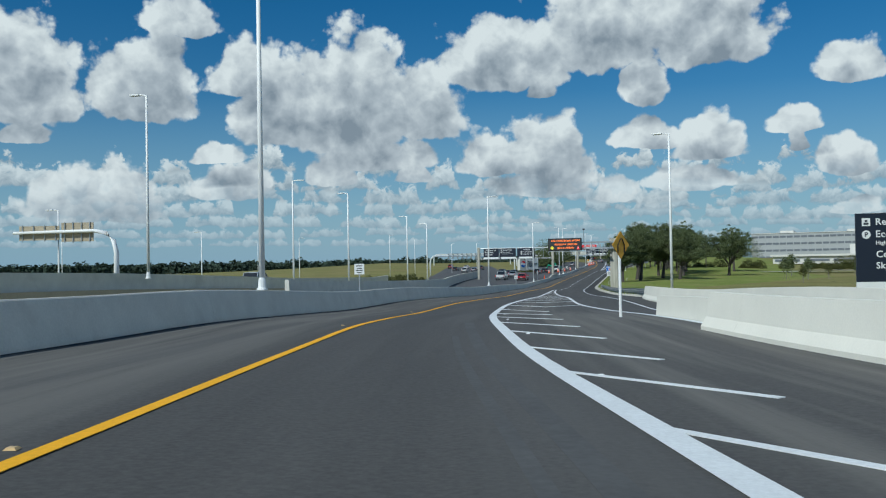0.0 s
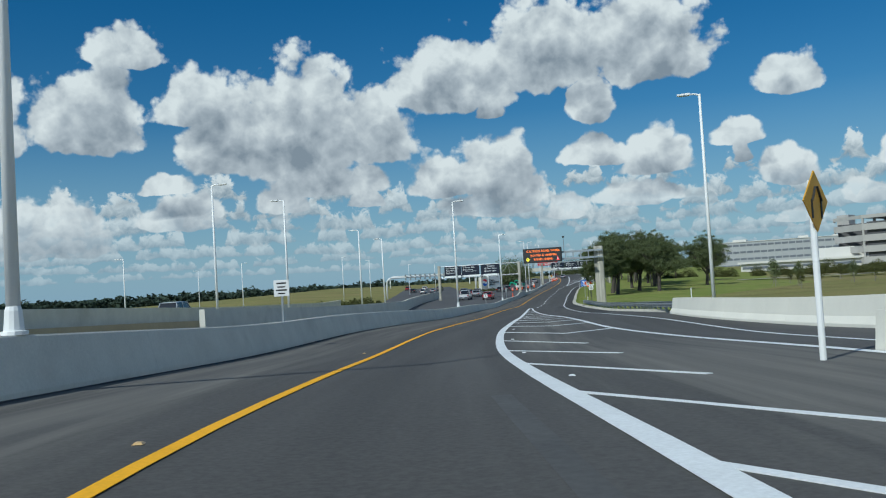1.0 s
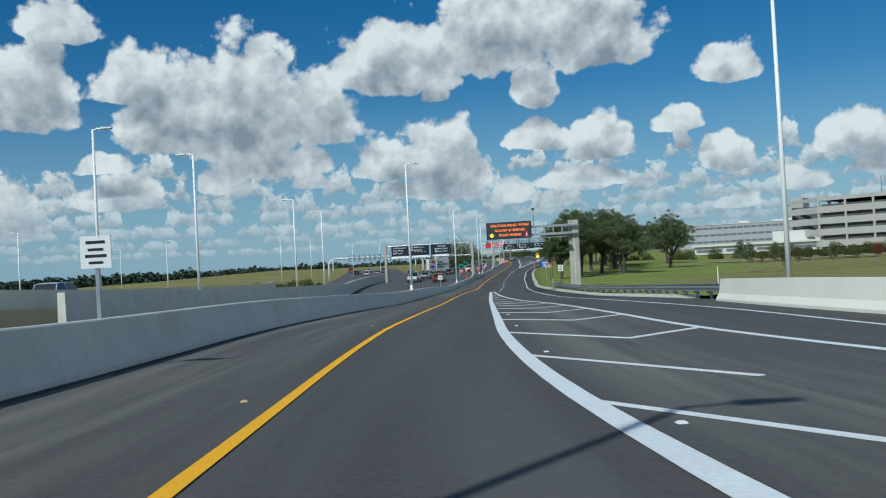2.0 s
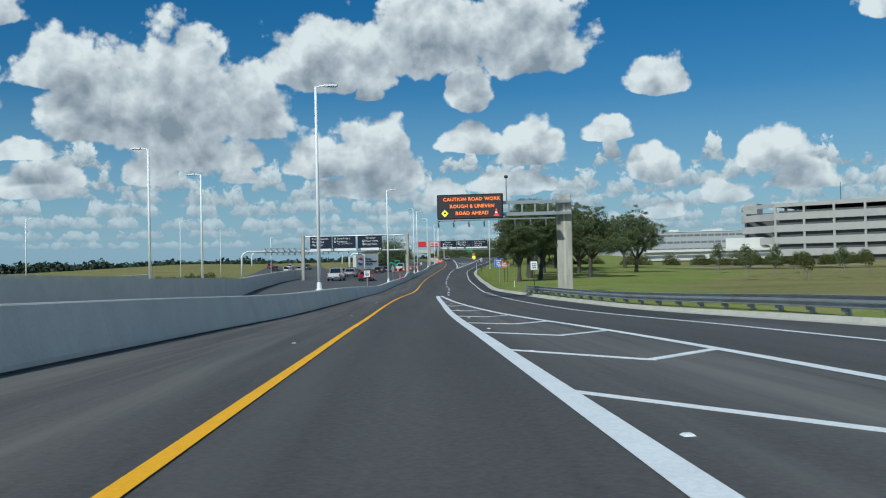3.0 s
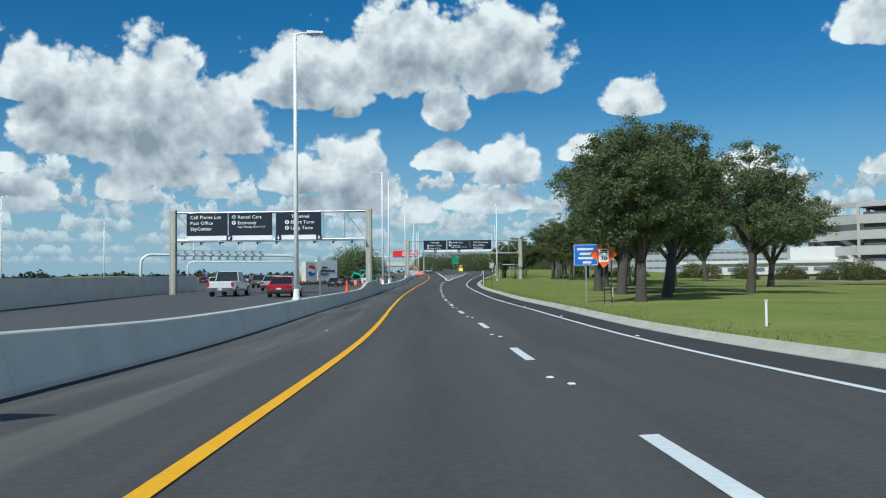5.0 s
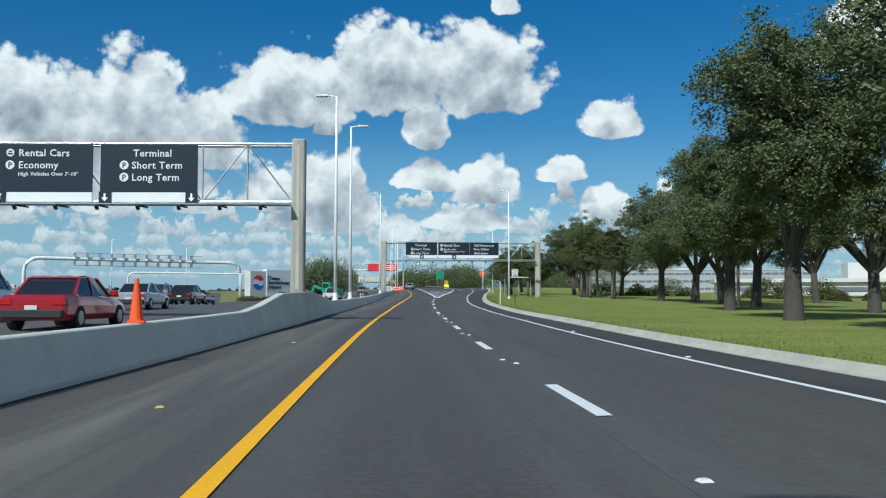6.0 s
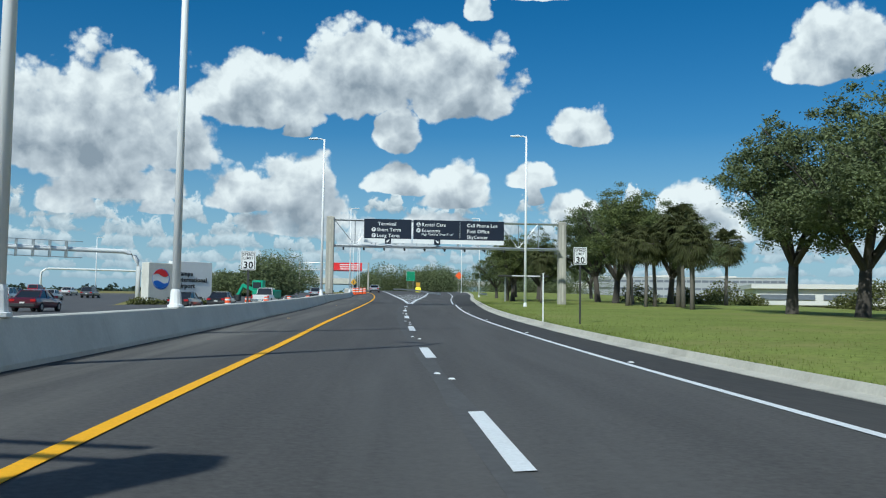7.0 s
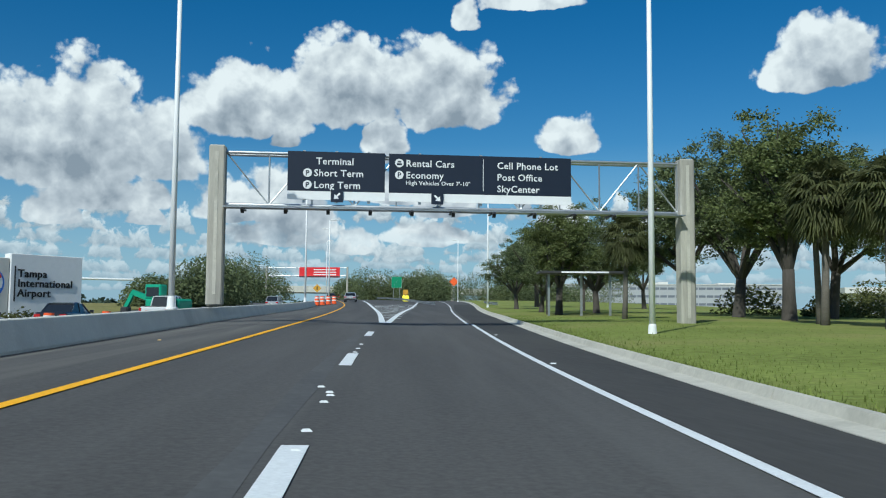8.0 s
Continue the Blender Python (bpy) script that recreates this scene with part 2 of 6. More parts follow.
    bg = nd(t, "ShaderNodeBackground", ins={"Strength": 1.0})
    t.links.new(colour, bg.inputs["Color"])
    t.links.new(bg.outputs[0], out.inputs[0])
    world.cycles.sampling_method = "MANUAL"
    world.cycles.sample_map_resolution = 512


SKY_STRENGTH, SKY_SAT, HAZE = 0.071, 1.38, (0.24, 0.40, 0.56, 1)
build_world()
sun = new("sun", bpy.data.lights.new("sun", "SUN"))
sun.data.energy, sun.data.angle, sun.data.color = 3.6, radians(0.53), (1.0, 0.96, 0.90)
sun_dir = Vector((math.sin(SUN_AZ) * math.cos(SUN_EL), math.cos(SUN_AZ) * math.cos(SUN_EL), math.sin(SUN_EL)))
sun.matrix_world = look(sun_dir * 200, (0, 0, 0))


# ---- materials ----
def mat(name, color, rough=0.7, metal=0.0, var=0.15, scale=3.0, fine=0.1, fine_scale=60.0, bump=0.0, per_object=0.0,
        per_island=0.0, stain=None, stain_at=0.62, stretch=(1, 1, 1), coords="Object", emit=0.0, coat=0.0, spec=0.5, through_light=0.0, along=False):
    """A surface with colour that varies broadly and finely, an optional stain colour, and fine relief."""
    m = bpy.data.materials.new(name)
    m.use_nodes = True
    t = m.node_tree
    bsdf = t.nodes["Principled BSDF"]
    bsdf.inputs["Roughness"].default_value = rough
    bsdf.inputs["Metallic"].default_value = metal
    bsdf.inputs["Coat Weight"].default_value = coat
    bsdf.inputs["Specular IOR Level"].default_value = spec
    co = t.nodes.new("ShaderNodeTexCoord")
    mp = nd(t, "ShaderNodeMapping", ins={"Scale": stretch})
    if coords == "World":
        geo = t.nodes.new("ShaderNodeNewGeometry")
        t.links.new(geo.outputs["Position"], mp.inputs[0])
    else:
        t.links.new(co.outputs[coords], mp.inputs[0])
    broad = nd(t, "ShaderNodeTexNoise", ins={"Scale": scale, "Detail": 5.0, "Roughness": 0.6})
    grain = nd(t, "ShaderNodeTexNoise", ins={"Scale": fine_scale, "Detail": 3.0, "Roughness": 0.6})
    t.links.new(mp.outputs[0], broad.inputs["Vector"])
    if along:
        geo = t.nodes.new("ShaderNodeNewGeometry")
        t.links.new(geo.outputs["Position"], grain.inputs["Vector"])
    else:
        t.links.new(mp.outputs[0], grain.inputs["Vector"])
    v = math_node(t, "MULTIPLY_ADD", math_node(t, "SUBTRACT", broad.outputs[0], 0.5), 2.4 * var, 1.0)
    v = math_node(t, "ADD", v, math_node(t, "MULTIPLY", math_node(t, "SUBTRACT", grain.outputs[0], 0.5), 2.4 * fine))
    if per_object:
        oi = t.nodes.new("ShaderNodeObjectInfo")
        v = math_node(t, "ADD", v, math_node(t, "MULTIPLY", math_node(t, "SUBTRACT", oi.outputs["Random"], 0.5), per_object))
    if per_island:
        gi = t.nodes.new("ShaderNodeNewGeometry")
        v = math_node(t, "ADD", v, math_node(t, "MULTIPLY", math_node(t, "SUBTRACT", gi.outputs["Random Per Island"], 0.5), per_island))
    hs = nd(t, "ShaderNodeHueSaturation", ins={"Color": (*color, 1)})
    t.links.new(v, hs.inputs["Value"])
    col = hs.outputs[0]
    if stain:
        far = nd(t, "ShaderNodeTexNoise", ins={"Scale": scale * 0.45, "Detail": 6.0, "Roughness": 0.62})
        t.links.new(mp.outputs[0], far.inputs["Vector"])
        edge = nd(t, "ShaderNodeMapRange", ins={1: stain_at - 0.1, 2: stain_at + 0.1})
        t.links.new(far.outputs[0], edge.inputs[0])
        mx = t.nodes.new("ShaderNodeMix")
        mx.data_type = "RGBA"
        t.links.new(edge.outputs[0], mx.inputs[0])
        t.links.new(col, mx.inputs[6])
        mx.inputs[7].default_value = (*stain, 1)
        col = mx.outputs[2]
    t.links.new(col, bsdf.inputs["Base Color"])
    if emit:
        t.links.new(col, bsdf.inputs["Emission Color"])
        bsdf.inputs["Emission Strength"].default_value = emit
    if bump:
        b = nd(t, "ShaderNodeBump", ins={"Strength": 0.5, "Distance": bump})
        t.links.new(grain.outputs[0], b.inputs["Height"])
        t.links.new(b.outputs[0], bsdf.inputs["Normal"])
    if through_light:
        tr = t.nodes.new("ShaderNodeBsdfTranslucent")
        t.links.new(col, tr.inputs["Color"])
        ms = t.nodes.new("ShaderNodeMixShader")
        ms.inputs[0].default_value = through_light
        t.links.new(bsdf.outputs[0], ms.inputs[1])
        t.links.new(tr.outputs[0], ms.inputs[2])
        t.links.new(ms.outputs[0], t.nodes["Material Output"].inputs[0])
    return m


M = {
    "asphalt": mat("asphalt", (0.083, 0.080, 0.076), 0.82, var=0.34, scale=1.1, fine=0.42, fine_scale=16.0, bump=0.006,
                   stain=(0.112, 0.110, 0.105), stain_at=0.60, stretch=(0.9, 0.045, 1.0), coords="UV", spec=0.35, along=True),
    "asphalt_old": mat("asphalt_old", (0.095, 0.096, 0.098), 0.85, var=0.2, scale=0.3, fine=0.22, fine_scale=12.0, bump=0.006,
                       stretch=(1.0, 0.15, 1.0), coords="World", spec=0.35),
    "grass": mat("grass", (0.215, 0.205, 0.075), 0.95, var=0.35, scale=0.09, fine=0.45, fine_scale=2.2, bump=0.05,
                 stain=(0.26, 0.215, 0.095), stain_at=0.58, coords="World", spec=0.1),
    "lawn": mat("lawn", (0.195, 0.235, 0.058), 0.95, var=0.30, scale=0.30, fine=0.5, fine_scale=6.0, bump=0.04,
                stain=(0.27, 0.255, 0.095), stain_at=0.58, coords="World", spec=0.1),
    "grass_blade": mat("grass_blade", (0.20, 0.245, 0.065), 0.85, var=0.2, scale=0.4, per_island=0.7, coords="World", spec=0.15, through_light=0.3),
    "runway": mat("runway", (0.45, 0.44, 0.40), 0.9, var=0.15, scale=0.03, coords="World"),
    "concrete": mat("concrete", (0.64, 0.63, 0.57), 0.85, var=0.16, scale=0.9, fine=0.12, fine_scale=24.0, bump=0.004,
                    stain=(0.50, 0.49, 0.44), stain_at=0.66, coords="World"),
    "concrete_new": mat("concrete_new", (0.80, 0.78, 0.69), 0.85, var=0.08, scale=0.7, fine=0.06, fine_scale=30.0, bump=0.003,
                        stain=(0.66, 0.64, 0.55), stain_at=0.7, coords="World"),
    "concrete_tan": mat("concrete_tan", (0.47, 0.40, 0.29), 0.9, var=0.14, scale=0.6, fine=0.1, fine_scale=10.0, coords="World"),
    "column": mat("column", (0.44, 0.42, 0.36), 0.85, var=0.34, scale=1.4, fine=0.15, fine_scale=18.0, bump=0.006,
                  stain=(0.26, 0.25, 0.22), stain_at=0.56, stretch=(1.8, 1.8, 0.25)),
    "kerb": mat("kerb", (0.52, 0.50, 0.43), 0.9, var=0.2, scale=1.2, fine=0.15, fine_scale=16.0, bump=0.004,
                stain=(0.33, 0.32, 0.27), stain_at=0.62, coords="World"),
    "white_line": mat("white_line", (0.74, 0.77, 0.78), 0.75, var=0.1, scale=1.4, fine=0.16, fine_scale=22.0, bump=0.003, coords="World"),
    "yellow_line": mat("yellow_line", (0.95, 0.47, 0.004), 0.75, var=0.1, scale=1.2, fine=0.14, fine_scale=22.0, bump=0.003, coords="World"),
    "scuff": mat("scuff", (0.084, 0.084, 0.083), 0.85, var=0.3, scale=0.8, fine=0.3, fine_scale=10.0, coords="World"),
    "shoulder": mat("shoulder", (0.056, 0.055, 0.053), 0.88, var=0.3, scale=0.5, fine=0.4, fine_scale=14.0, bump=0.006,
                    stain=(0.072, 0.070, 0.066), stain_at=0.6, stretch=(1.0, 0.15, 1.0), coords="World", spec=0.3),
    # near-black of the painted shadow line at the barrier foot
    "shadow_strip": mat("shadow_strip", (0.028, 0.028, 0.030), 0.9, var=0.3, scale=1.0, coords="World"),
    "pole": mat("pole", (0.86, 0.87, 0.86), 0.45, var=0.05, scale=1.0, fine=0.03),
    "galvanised": mat("galvanised", (0.48, 0.50, 0.51), 0.42, 0.85, var=0.14, scale=4.0, fine=0.1, fine_scale=40.0),
    "rail_steel": mat("rail_steel", (0.40, 0.42, 0.43), 0.48, 0.6, var=0.18, scale=2.0, fine=0.12, stain=(0.30, 0.30, 0.29), stain_at=0.62, coords="World"),
    "dark_metal": mat("dark_metal", (0.05, 0.05, 0.052), 0.5, 0.3, var=0.15),
    "sign_navy": mat("sign_navy", (0.012, 0.018, 0.034), 0.42, var=0.12, scale=1.0),
    "sign_white": mat("sign_white", (0.80, 0.81, 0.80), 0.5, var=0.05),
    "sign_back": mat("sign_back", (0.52, 0.53, 0.52), 0.45, 0.6, var=0.08),
    "sign_blue": mat("sign_blue", (0.02, 0.16, 0.62), 0.45, var=0.06),
    "sign_orange": mat("sign_orange", (0.93, 0.13, 0.02), 0.45, var=0.06),
    "sign_yellow": mat("sign_yellow", (0.62, 0.33, 0.03), 0.5, var=0.08),
    "sign_green": mat("sign_green", (0.01, 0.26, 0.12), 0.45, var=0.06),
    "sign_red": mat("sign_red", (0.70, 0.02, 0.025), 0.45, var=0.06),
    "black": mat("black", (0.012, 0.012, 0.013), 0.6, var=0.1),
    "led": mat("led", (1.0, 0.20, 0.035), 0.5, var=0.0, fine=0.25, fine_scale=40.0, emit=0.9),
    "led_white": mat("led_white", (0.9, 0.8, 0.75), 0.5, emit=0.6),
    # emissive yellow: a board symbol, and two unlit yellow things brightened by glow
    "glow_yellow": mat("glow_yellow", (0.85, 0.75, 0.05), 0.5, emit=0.7),
    "led_red": mat("led_red", (0.9, 0.05, 0.06), 0.5, emit=0.7),
    "bark": mat("bark", (0.075, 0.066, 0.056), 0.95, var=0.3, scale=2.0, fine=0.3, fine_scale=14.0, bump=0.02, stretch=(1, 1, 0.3)),
    "bark_palm": mat("bark_palm", (0.15, 0.135, 0.115), 0.95, var=0.3, scale=3.0, fine=0.3, fine_scale=18.0, bump=0.02, stretch=(1, 1, 2.5)),
    "bark_pale": mat("bark_pale", (0.24, 0.22, 0.19), 0.95, var=0.25, scale=2.0, fine=0.25, fine_scale=14.0, bump=0.02, stretch=(1, 1, 0.3)),
    "leaf_oak": mat("leaf_oak", (0.135, 0.165, 0.075), 0.7, var=0.25, scale=0.5, fine=0.1, per_island=0.65, coords="World", spec=0.25, through_light=0.2),
    "leaf_light": mat("leaf_light", (0.155, 0.185, 0.068), 0.75, var=0.25, scale=0.5, fine=0.1, per_island=0.8, coords="World", spec=0.25, through_light=0.38),
    "leaf_palm": mat("leaf_palm", (0.105, 0.115, 0.045), 0.7, var=0.2, scale=0.8, per_island=0.7, coords="World", spec=0.3, through_light=0.38),
    "leaf_red": mat("leaf_red", (0.26, 0.07, 0.035), 0.8, var=0.2, scale=0.8, per_island=0.7, coords="World", through_light=0.38),
    # far leaves; the bluish cast of distance haze is put into their colour
    "leaf_haze": mat("leaf_haze", (0.048, 0.070, 0.052), 0.9, var=0.3, scale=0.05, per_island=0.7, coords="World", spec=0.1),
    "shrub": mat("shrub", (0.13, 0.14, 0.05), 0.85, var=0.3, scale=0.3, per_island=0.8, coords="World", spec=0.2, through_light=0.38),
    "garage": mat("garage", (0.44, 0.43, 0.41), 0.85, var=0.1, scale=0.3, fine=0.06, fine_scale=6.0, stain=(0.37, 0.36, 0.35), stain_at=0.65),
    # dark tone standing for the shade inside the garage decks
    "garage_shade": mat("garage_shade", (0.11, 0.11, 0.115), 0.9, var=0.2, scale=0.5),
    "building": mat("building", (0.66, 0.65, 0.61), 0.8, var=0.08, scale=0.2),
    "building_grey": mat("building_grey", (0.40, 0.42, 0.43), 0.8, var=0.1, scale=0.2),
    "glass_dark": mat("glass_dark", (0.02, 0.024, 0.03), 0.08, var=0.1, spec=0.6),
    "glass_far": mat("glass_far", (0.16, 0.18, 0.21), 0.3, var=0.2),
    "tyre": mat("tyre", (0.02, 0.02, 0.021), 0.85, var=0.15),
    "rim": mat("rim", (0.42, 0.43, 0.44), 0.3, 0.9, var=0.08),
    "tail_red": mat("tail_red", (0.45, 0.012, 0.014), 0.2, var=0.1, coat=0.5),
    "chrome": mat("chrome", (0.65, 0.66, 0.67), 0.15, 1.0, var=0.03),
    "plastic_black": mat("plastic_black", (0.025, 0.025, 0.027), 0.6, var=0.1),
    "plate": mat("plate", (0.65, 0.66, 0.62), 0.5, var=0.08),
    "cone_orange": mat("cone_orange", (0.90, 0.11, 0.02), 0.55, var=0.08),
    "machine_green": mat("machine_green", (0.02, 0.33, 0.19), 0.45, var=0.15),
    "reflector": mat("reflector", (0.75, 0.77, 0.76), 0.35, var=0.1),
    "reflector_amber": mat("reflector_amber", (0.58, 0.40, 0.18), 0.35, var=0.1),
}


def add_dust(m, layer, colour):
    """Pale dust in long drifts where nobody drives, as thick as the named map says."""
    t = m.node_tree
    bsdf = t.nodes["Principled BSDF"]
    col = bsdf.inputs["Base Color"].links[0].from_socket
    thick = nd(t, "ShaderNodeUVMap")
    thick.uv_map = layer
    sep = t.nodes.new("ShaderNodeSeparateXYZ")
    t.links.new(thick.outputs[0], sep.inputs[0])
    along = nd(t, "ShaderNodeUVMap")
    along.uv_map = "along"
    mp = nd(t, "ShaderNodeMapping", ins={"Scale": (1.0, 0.035, 1.0)})
    t.links.new(along.outputs[0], mp.inputs[0])
    drift = nd(t, "ShaderNodeTexNoise", ins={"Scale": 1.6, "Detail": 6.0, "Roughness": 0.6, "Distortion": 0.5})
    t.links.new(mp.outputs[0], drift.inputs["Vector"])
    fac = math_node(t, "MULTIPLY", sep.outputs["X"], ramp_to(t, drift.outputs[0], 0.42, 0.68, 0.08, 1.0))
    t.links.new(mix_colour(t, fac, col, colour), bsdf.inputs["Base Color"])


def paint(name, color):
    return mat(name, color, 0.32, 0.25, var=0.04, scale=2.0, fine=0.02, coat=0.9)


M["car_white"] = paint("car_white", (0.78, 0.78, 0.77))
M["car_red"] = paint("car_red", (0.42, 0.018, 0.03))
M["car_silver"] = paint("car_silver", (0.42, 0.44, 0.47))
M["car_dark"] = paint("car_dark", (0.022, 0.024, 0.028))
M["car_grey"] = paint("car_grey", (0.13, 0.14, 0.15))
M["car_maroon"] = paint("car_maroon", (0.10, 0.015, 0.03))


# ---- small builders ----
def link_mesh(name, bm, material, smooth=False):
    me = bpy.data.meshes.new(name)
    bm.to_mesh(me)
    bm.free()
    for m in (material if isinstance(material, (list, tuple)) else [material]):
        me.materials.append(m)
    if smooth:
        for p in me.polygons:
            p.use_smooth = True
    return new(name, me)


def part(name, bm, material, parent, label="", smooth=False):
    ob = link_mesh(name, bm, material, smooth)
    ob.parent = parent
    if label:
        tagged(ob, label)
    return ob


def thing(name, label, category, at=(0, 0, 0), turn=0.0, group="", kind="", scale=1.0):
    ob = new(name)
    ob.empty_display_size = 0.3
    ob.matrix_basis = pose(*at, 0, 0, turn) @ Matrix.Scale(scale, 4)
    return tagged(ob, label, category, group, kind)


def box(bm, x0, x1, y0, y1, z0, z1, bevel=0.0, mi=0):
    vs = [bm.verts.new((x, y, z)) for z in (z0, z1) for y in (y0, y1) for x in (x0, x1)]
    fs = [bm.faces.new([vs[i] for i in q]) for q in ((0, 2, 3, 1), (4, 5, 7, 6), (0, 1, 5, 4), (2, 6, 7, 3), (0, 4, 6, 2), (1, 3, 7, 5))]
    for fc in fs:
        fc.material_index = mi
    if bevel:
        es = list({e for fc in fs for e in fc.edges})
        bmesh.ops.bevel(bm, geom=es, offset=bevel, segments=1, affect="EDGES")
    return vs


def boxes(*specs, bevel=0.0):
    bm = bmesh.new()
    for s in specs:
        box(bm, *s, bevel=bevel)
    return bm


def tube(bm, pts, radii, seg=10, cap=True):
    """A round bar through the points, with a radius at each."""
    rings = []
    pts = [Vector(p) for p in pts]
    for i, p in enumerate(pts):
        d = (pts[min(i + 1, len(pts) - 1)] - pts[max(i - 1, 0)]).normalized()
        a = d.orthogonal().normalized() if abs(d.z) < 0.95 else (Vector((1, 0, 0)) - d * d.x).normalized()
        b = d.cross(a)
        rings.append([bm.verts.new(p + (a * math.cos(q) + b * math.sin(q)) * radii[i])
                      for q in (2 * math.pi * k / seg for k in range(seg))])
    for r0, r1 in zip(rings, rings[1:]):
        for k in range(seg):
            bm.faces.new((r0[k], r0[(k + 1) % seg], r1[(k + 1) % seg], r1[k]))
    if cap:
        bm.faces.new(rings[0][::-1])
        bm.faces.new(rings[-1])
    return bm


def bar(bm, a, b, w, d=None):
    """A square bar from a to b."""
    d = d or w
    a, b = Vector(a), Vector(b)
    n = (b - a).normalized()
    s = n.cross(Vector((0, 0, 1)))
    s = s.normalized() if s.length > 1e-3 else Vector((1, 0, 0))
    u = s.cross(n)
    vs = [bm.verts.new(p + s * (i * w / 2) + u * (j * d / 2)) for p in (a, b) for i, j in ((-1, -1), (1, -1), (1, 1), (-1, 1))]
    for q in ((3, 2, 1, 0), (4, 5, 6, 7), (0, 1, 5, 4), (1, 2, 6, 5), (2, 3, 7, 6), (3, 0, 4, 7)):
        bm.faces.new([vs[i] for i in q])


def letters(name, words, size, depth, bold):
    """Lettering as a flat mesh, starting at the origin."""
    cu = bpy.data.curves.new(name, "FONT")
    cu.body, cu.size, cu.extrude, cu.space_character = words, size, depth, 1.06
    cu.resolution_u = 2
    cu.offset = 0.012 * size * bold
    tmp = bpy.data.objects.new(name, cu)
    me = bpy.data.meshes.new_from_object(tmp)
    bpy.data.objects.remove(tmp)
    bpy.data.curves.remove(cu)
    return me


def text_mesh(name, words, size, material, parent, at, align="LEFT", depth=0.008, bold=1.0):
    """Lettering standing in the x z plane, facing -y; each word is a part."""
    whole = letters(name, words, size, depth, bold)
    x0 = -max(v.co.x for v in whole.vertices) / 2 if align == "CENTER" else 0.0
    bpy.data.meshes.remove(whole)
    done = ""
    for w in words.split(" "):
        me = letters("word" if name == "words" else name, w, size, depth, bold)
        full = letters("tmp", done + w, size, depth, bold)
        shift = max(v.co.x for v in full.vertices) - max(v.co.x for v in me.vertices)
        bpy.data.meshes.remove(full)
        me.materials.clear()
        me.materials.append(material)
        ob = new("word" if name == "words" else name, me)
        ob.parent = parent
        ob.matrix_basis = pose(at[0] + x0 + shift, at[1], at[2], 90, 0, 0)
        done += w + " "


class Curve:
    """x as a smooth function of y through a few points."""

    def __init__(self, *pts):
        self.y = np.array([p[0] for p in pts], float)
        self.x = np.array([p[1] for p in pts], float)
        s = np.diff(self.x) / np.diff(self.y)
        m = np.empty(len(pts))
        m[1:-1] = (s[:-1] * np.diff(self.y)[1:] + s[1:] * np.diff(self.y)[:-1]) / (self.y[2:] - self.y[:-2])
        m[0], m[-1] = s[0], s[-1]
        self.m = m

    def __call__(self, v):
        if v <= self.y[0]:
            return self.x[0] + self.m[0] * (v - self.y[0])
        if v >= self.y[-1]:
            return self.x[-1] + self.m[-1] * (v - self.y[-1])
        i = int(np.searchsorted(self.y, v, side="right") - 1)
        h = self.y[i + 1] - self.y[i]
        t = (v - self.y[i]) / h
        return ((2 * t**3 - 3 * t**2 + 1) * self.x[i] + (t**3 - 2 * t**2 + t) * h * self.m[i]
                + (-2 * t**3 + 3 * t**2) * self.x[i + 1] + (t**3 - t**2) * h * self.m[i + 1])

    def slope(self, v):
        return (self(v + 0.5) - self(v - 0.5))


# height of the land along y: the carriageway dips and climbs again
LAND = Curve((-200, 1.516), (-60, 1.116), (1.3, 0.016), (8.4, -0.183), (15.9, -0.347), (22.8, -0.439), (29.2, -0.641), (38.8, -1.004), (54.2, -1.296), (70.8, -1.73), (86.1, -2.165), (99.5, -2.369), (114.2, -2.536), (131.5, -2.761), (150.4, -2.744), (167.1, -2.702), (183.2, -2.582), (199.2, -2.44), (215.4, -2.177), (231, -1.886), (245, -1.614), (258, -1.4), (300, -0.6), (360, 0.8), (420, 1.9), (500, 2.6), (700, 3), (900, 3))


def land(y):
    return LAND(min(y, 900))


AXIS = Curve((-200, -3), (1.3, 0.26), (8.4, -0.06), (15.9, -0.19), (22.8, -0.29), (29.2, -0.11), (38.8, 0.77), (54.2, 2.69), (70.8, 5.22), (86.1, 7.63), (99.5, 10.17), (114.2, 12.95), (131.5, 16.13), (150.4, 19.76), (167.1, 23.49), (183.2, 27.36), (199.2, 31.49), (215.4, 36.01), (243, 43), (258, 47), (300, 59), (360, 75), (420, 90))


BANK = Curve((-60, 0.05), (0, 0.05), (95, 0.05), (140, 0.03), (200, 0.05), (250, 0.03), (420, 0.02))


def zat(x, y):
    """Height of the paved surface: the carriageway is banked, higher on its left."""
    d = x - AXIS(y)
    return land(y) + BANK(y) * min(5.5, max(0.0, -d)) + 0.008 * min(8.0, max(0.0, d))


def side_drop(y):
    """The neighbouring roadway sinks below this one farther on."""
    t = min(1.0, max(0.0, (y - 208) / 42))
    return -0.9 * t * t * (3 - 2 * t)


def steps(y0, y1, dy):
    n = max(1, int(round((y1 - y0) / dy)))
    return [y0 + (y1 - y0) * i / n for i in range(n + 1)]


def sheet(bm, left, right, y0, y1, dy, lift, across=1, mi=0):
    """A strip of ground between two lines given as functions of y."""
    rows = []
    for y in steps(y0, y1, dy):
        a, b = left(y), right(y)
        rows.append([bm.verts.new((a + (b - a) * k / across, y, zat(a + (b - a) * k / across, y) + (lift(y) if callable(lift) else lift))) for k in range(across + 1)])
    for r0, r1 in zip(rows, rows[1:]):
        for k in range(across):
            bm.faces.new((r0[k], r0[k + 1], r1[k + 1], r1[k])).material_index = mi


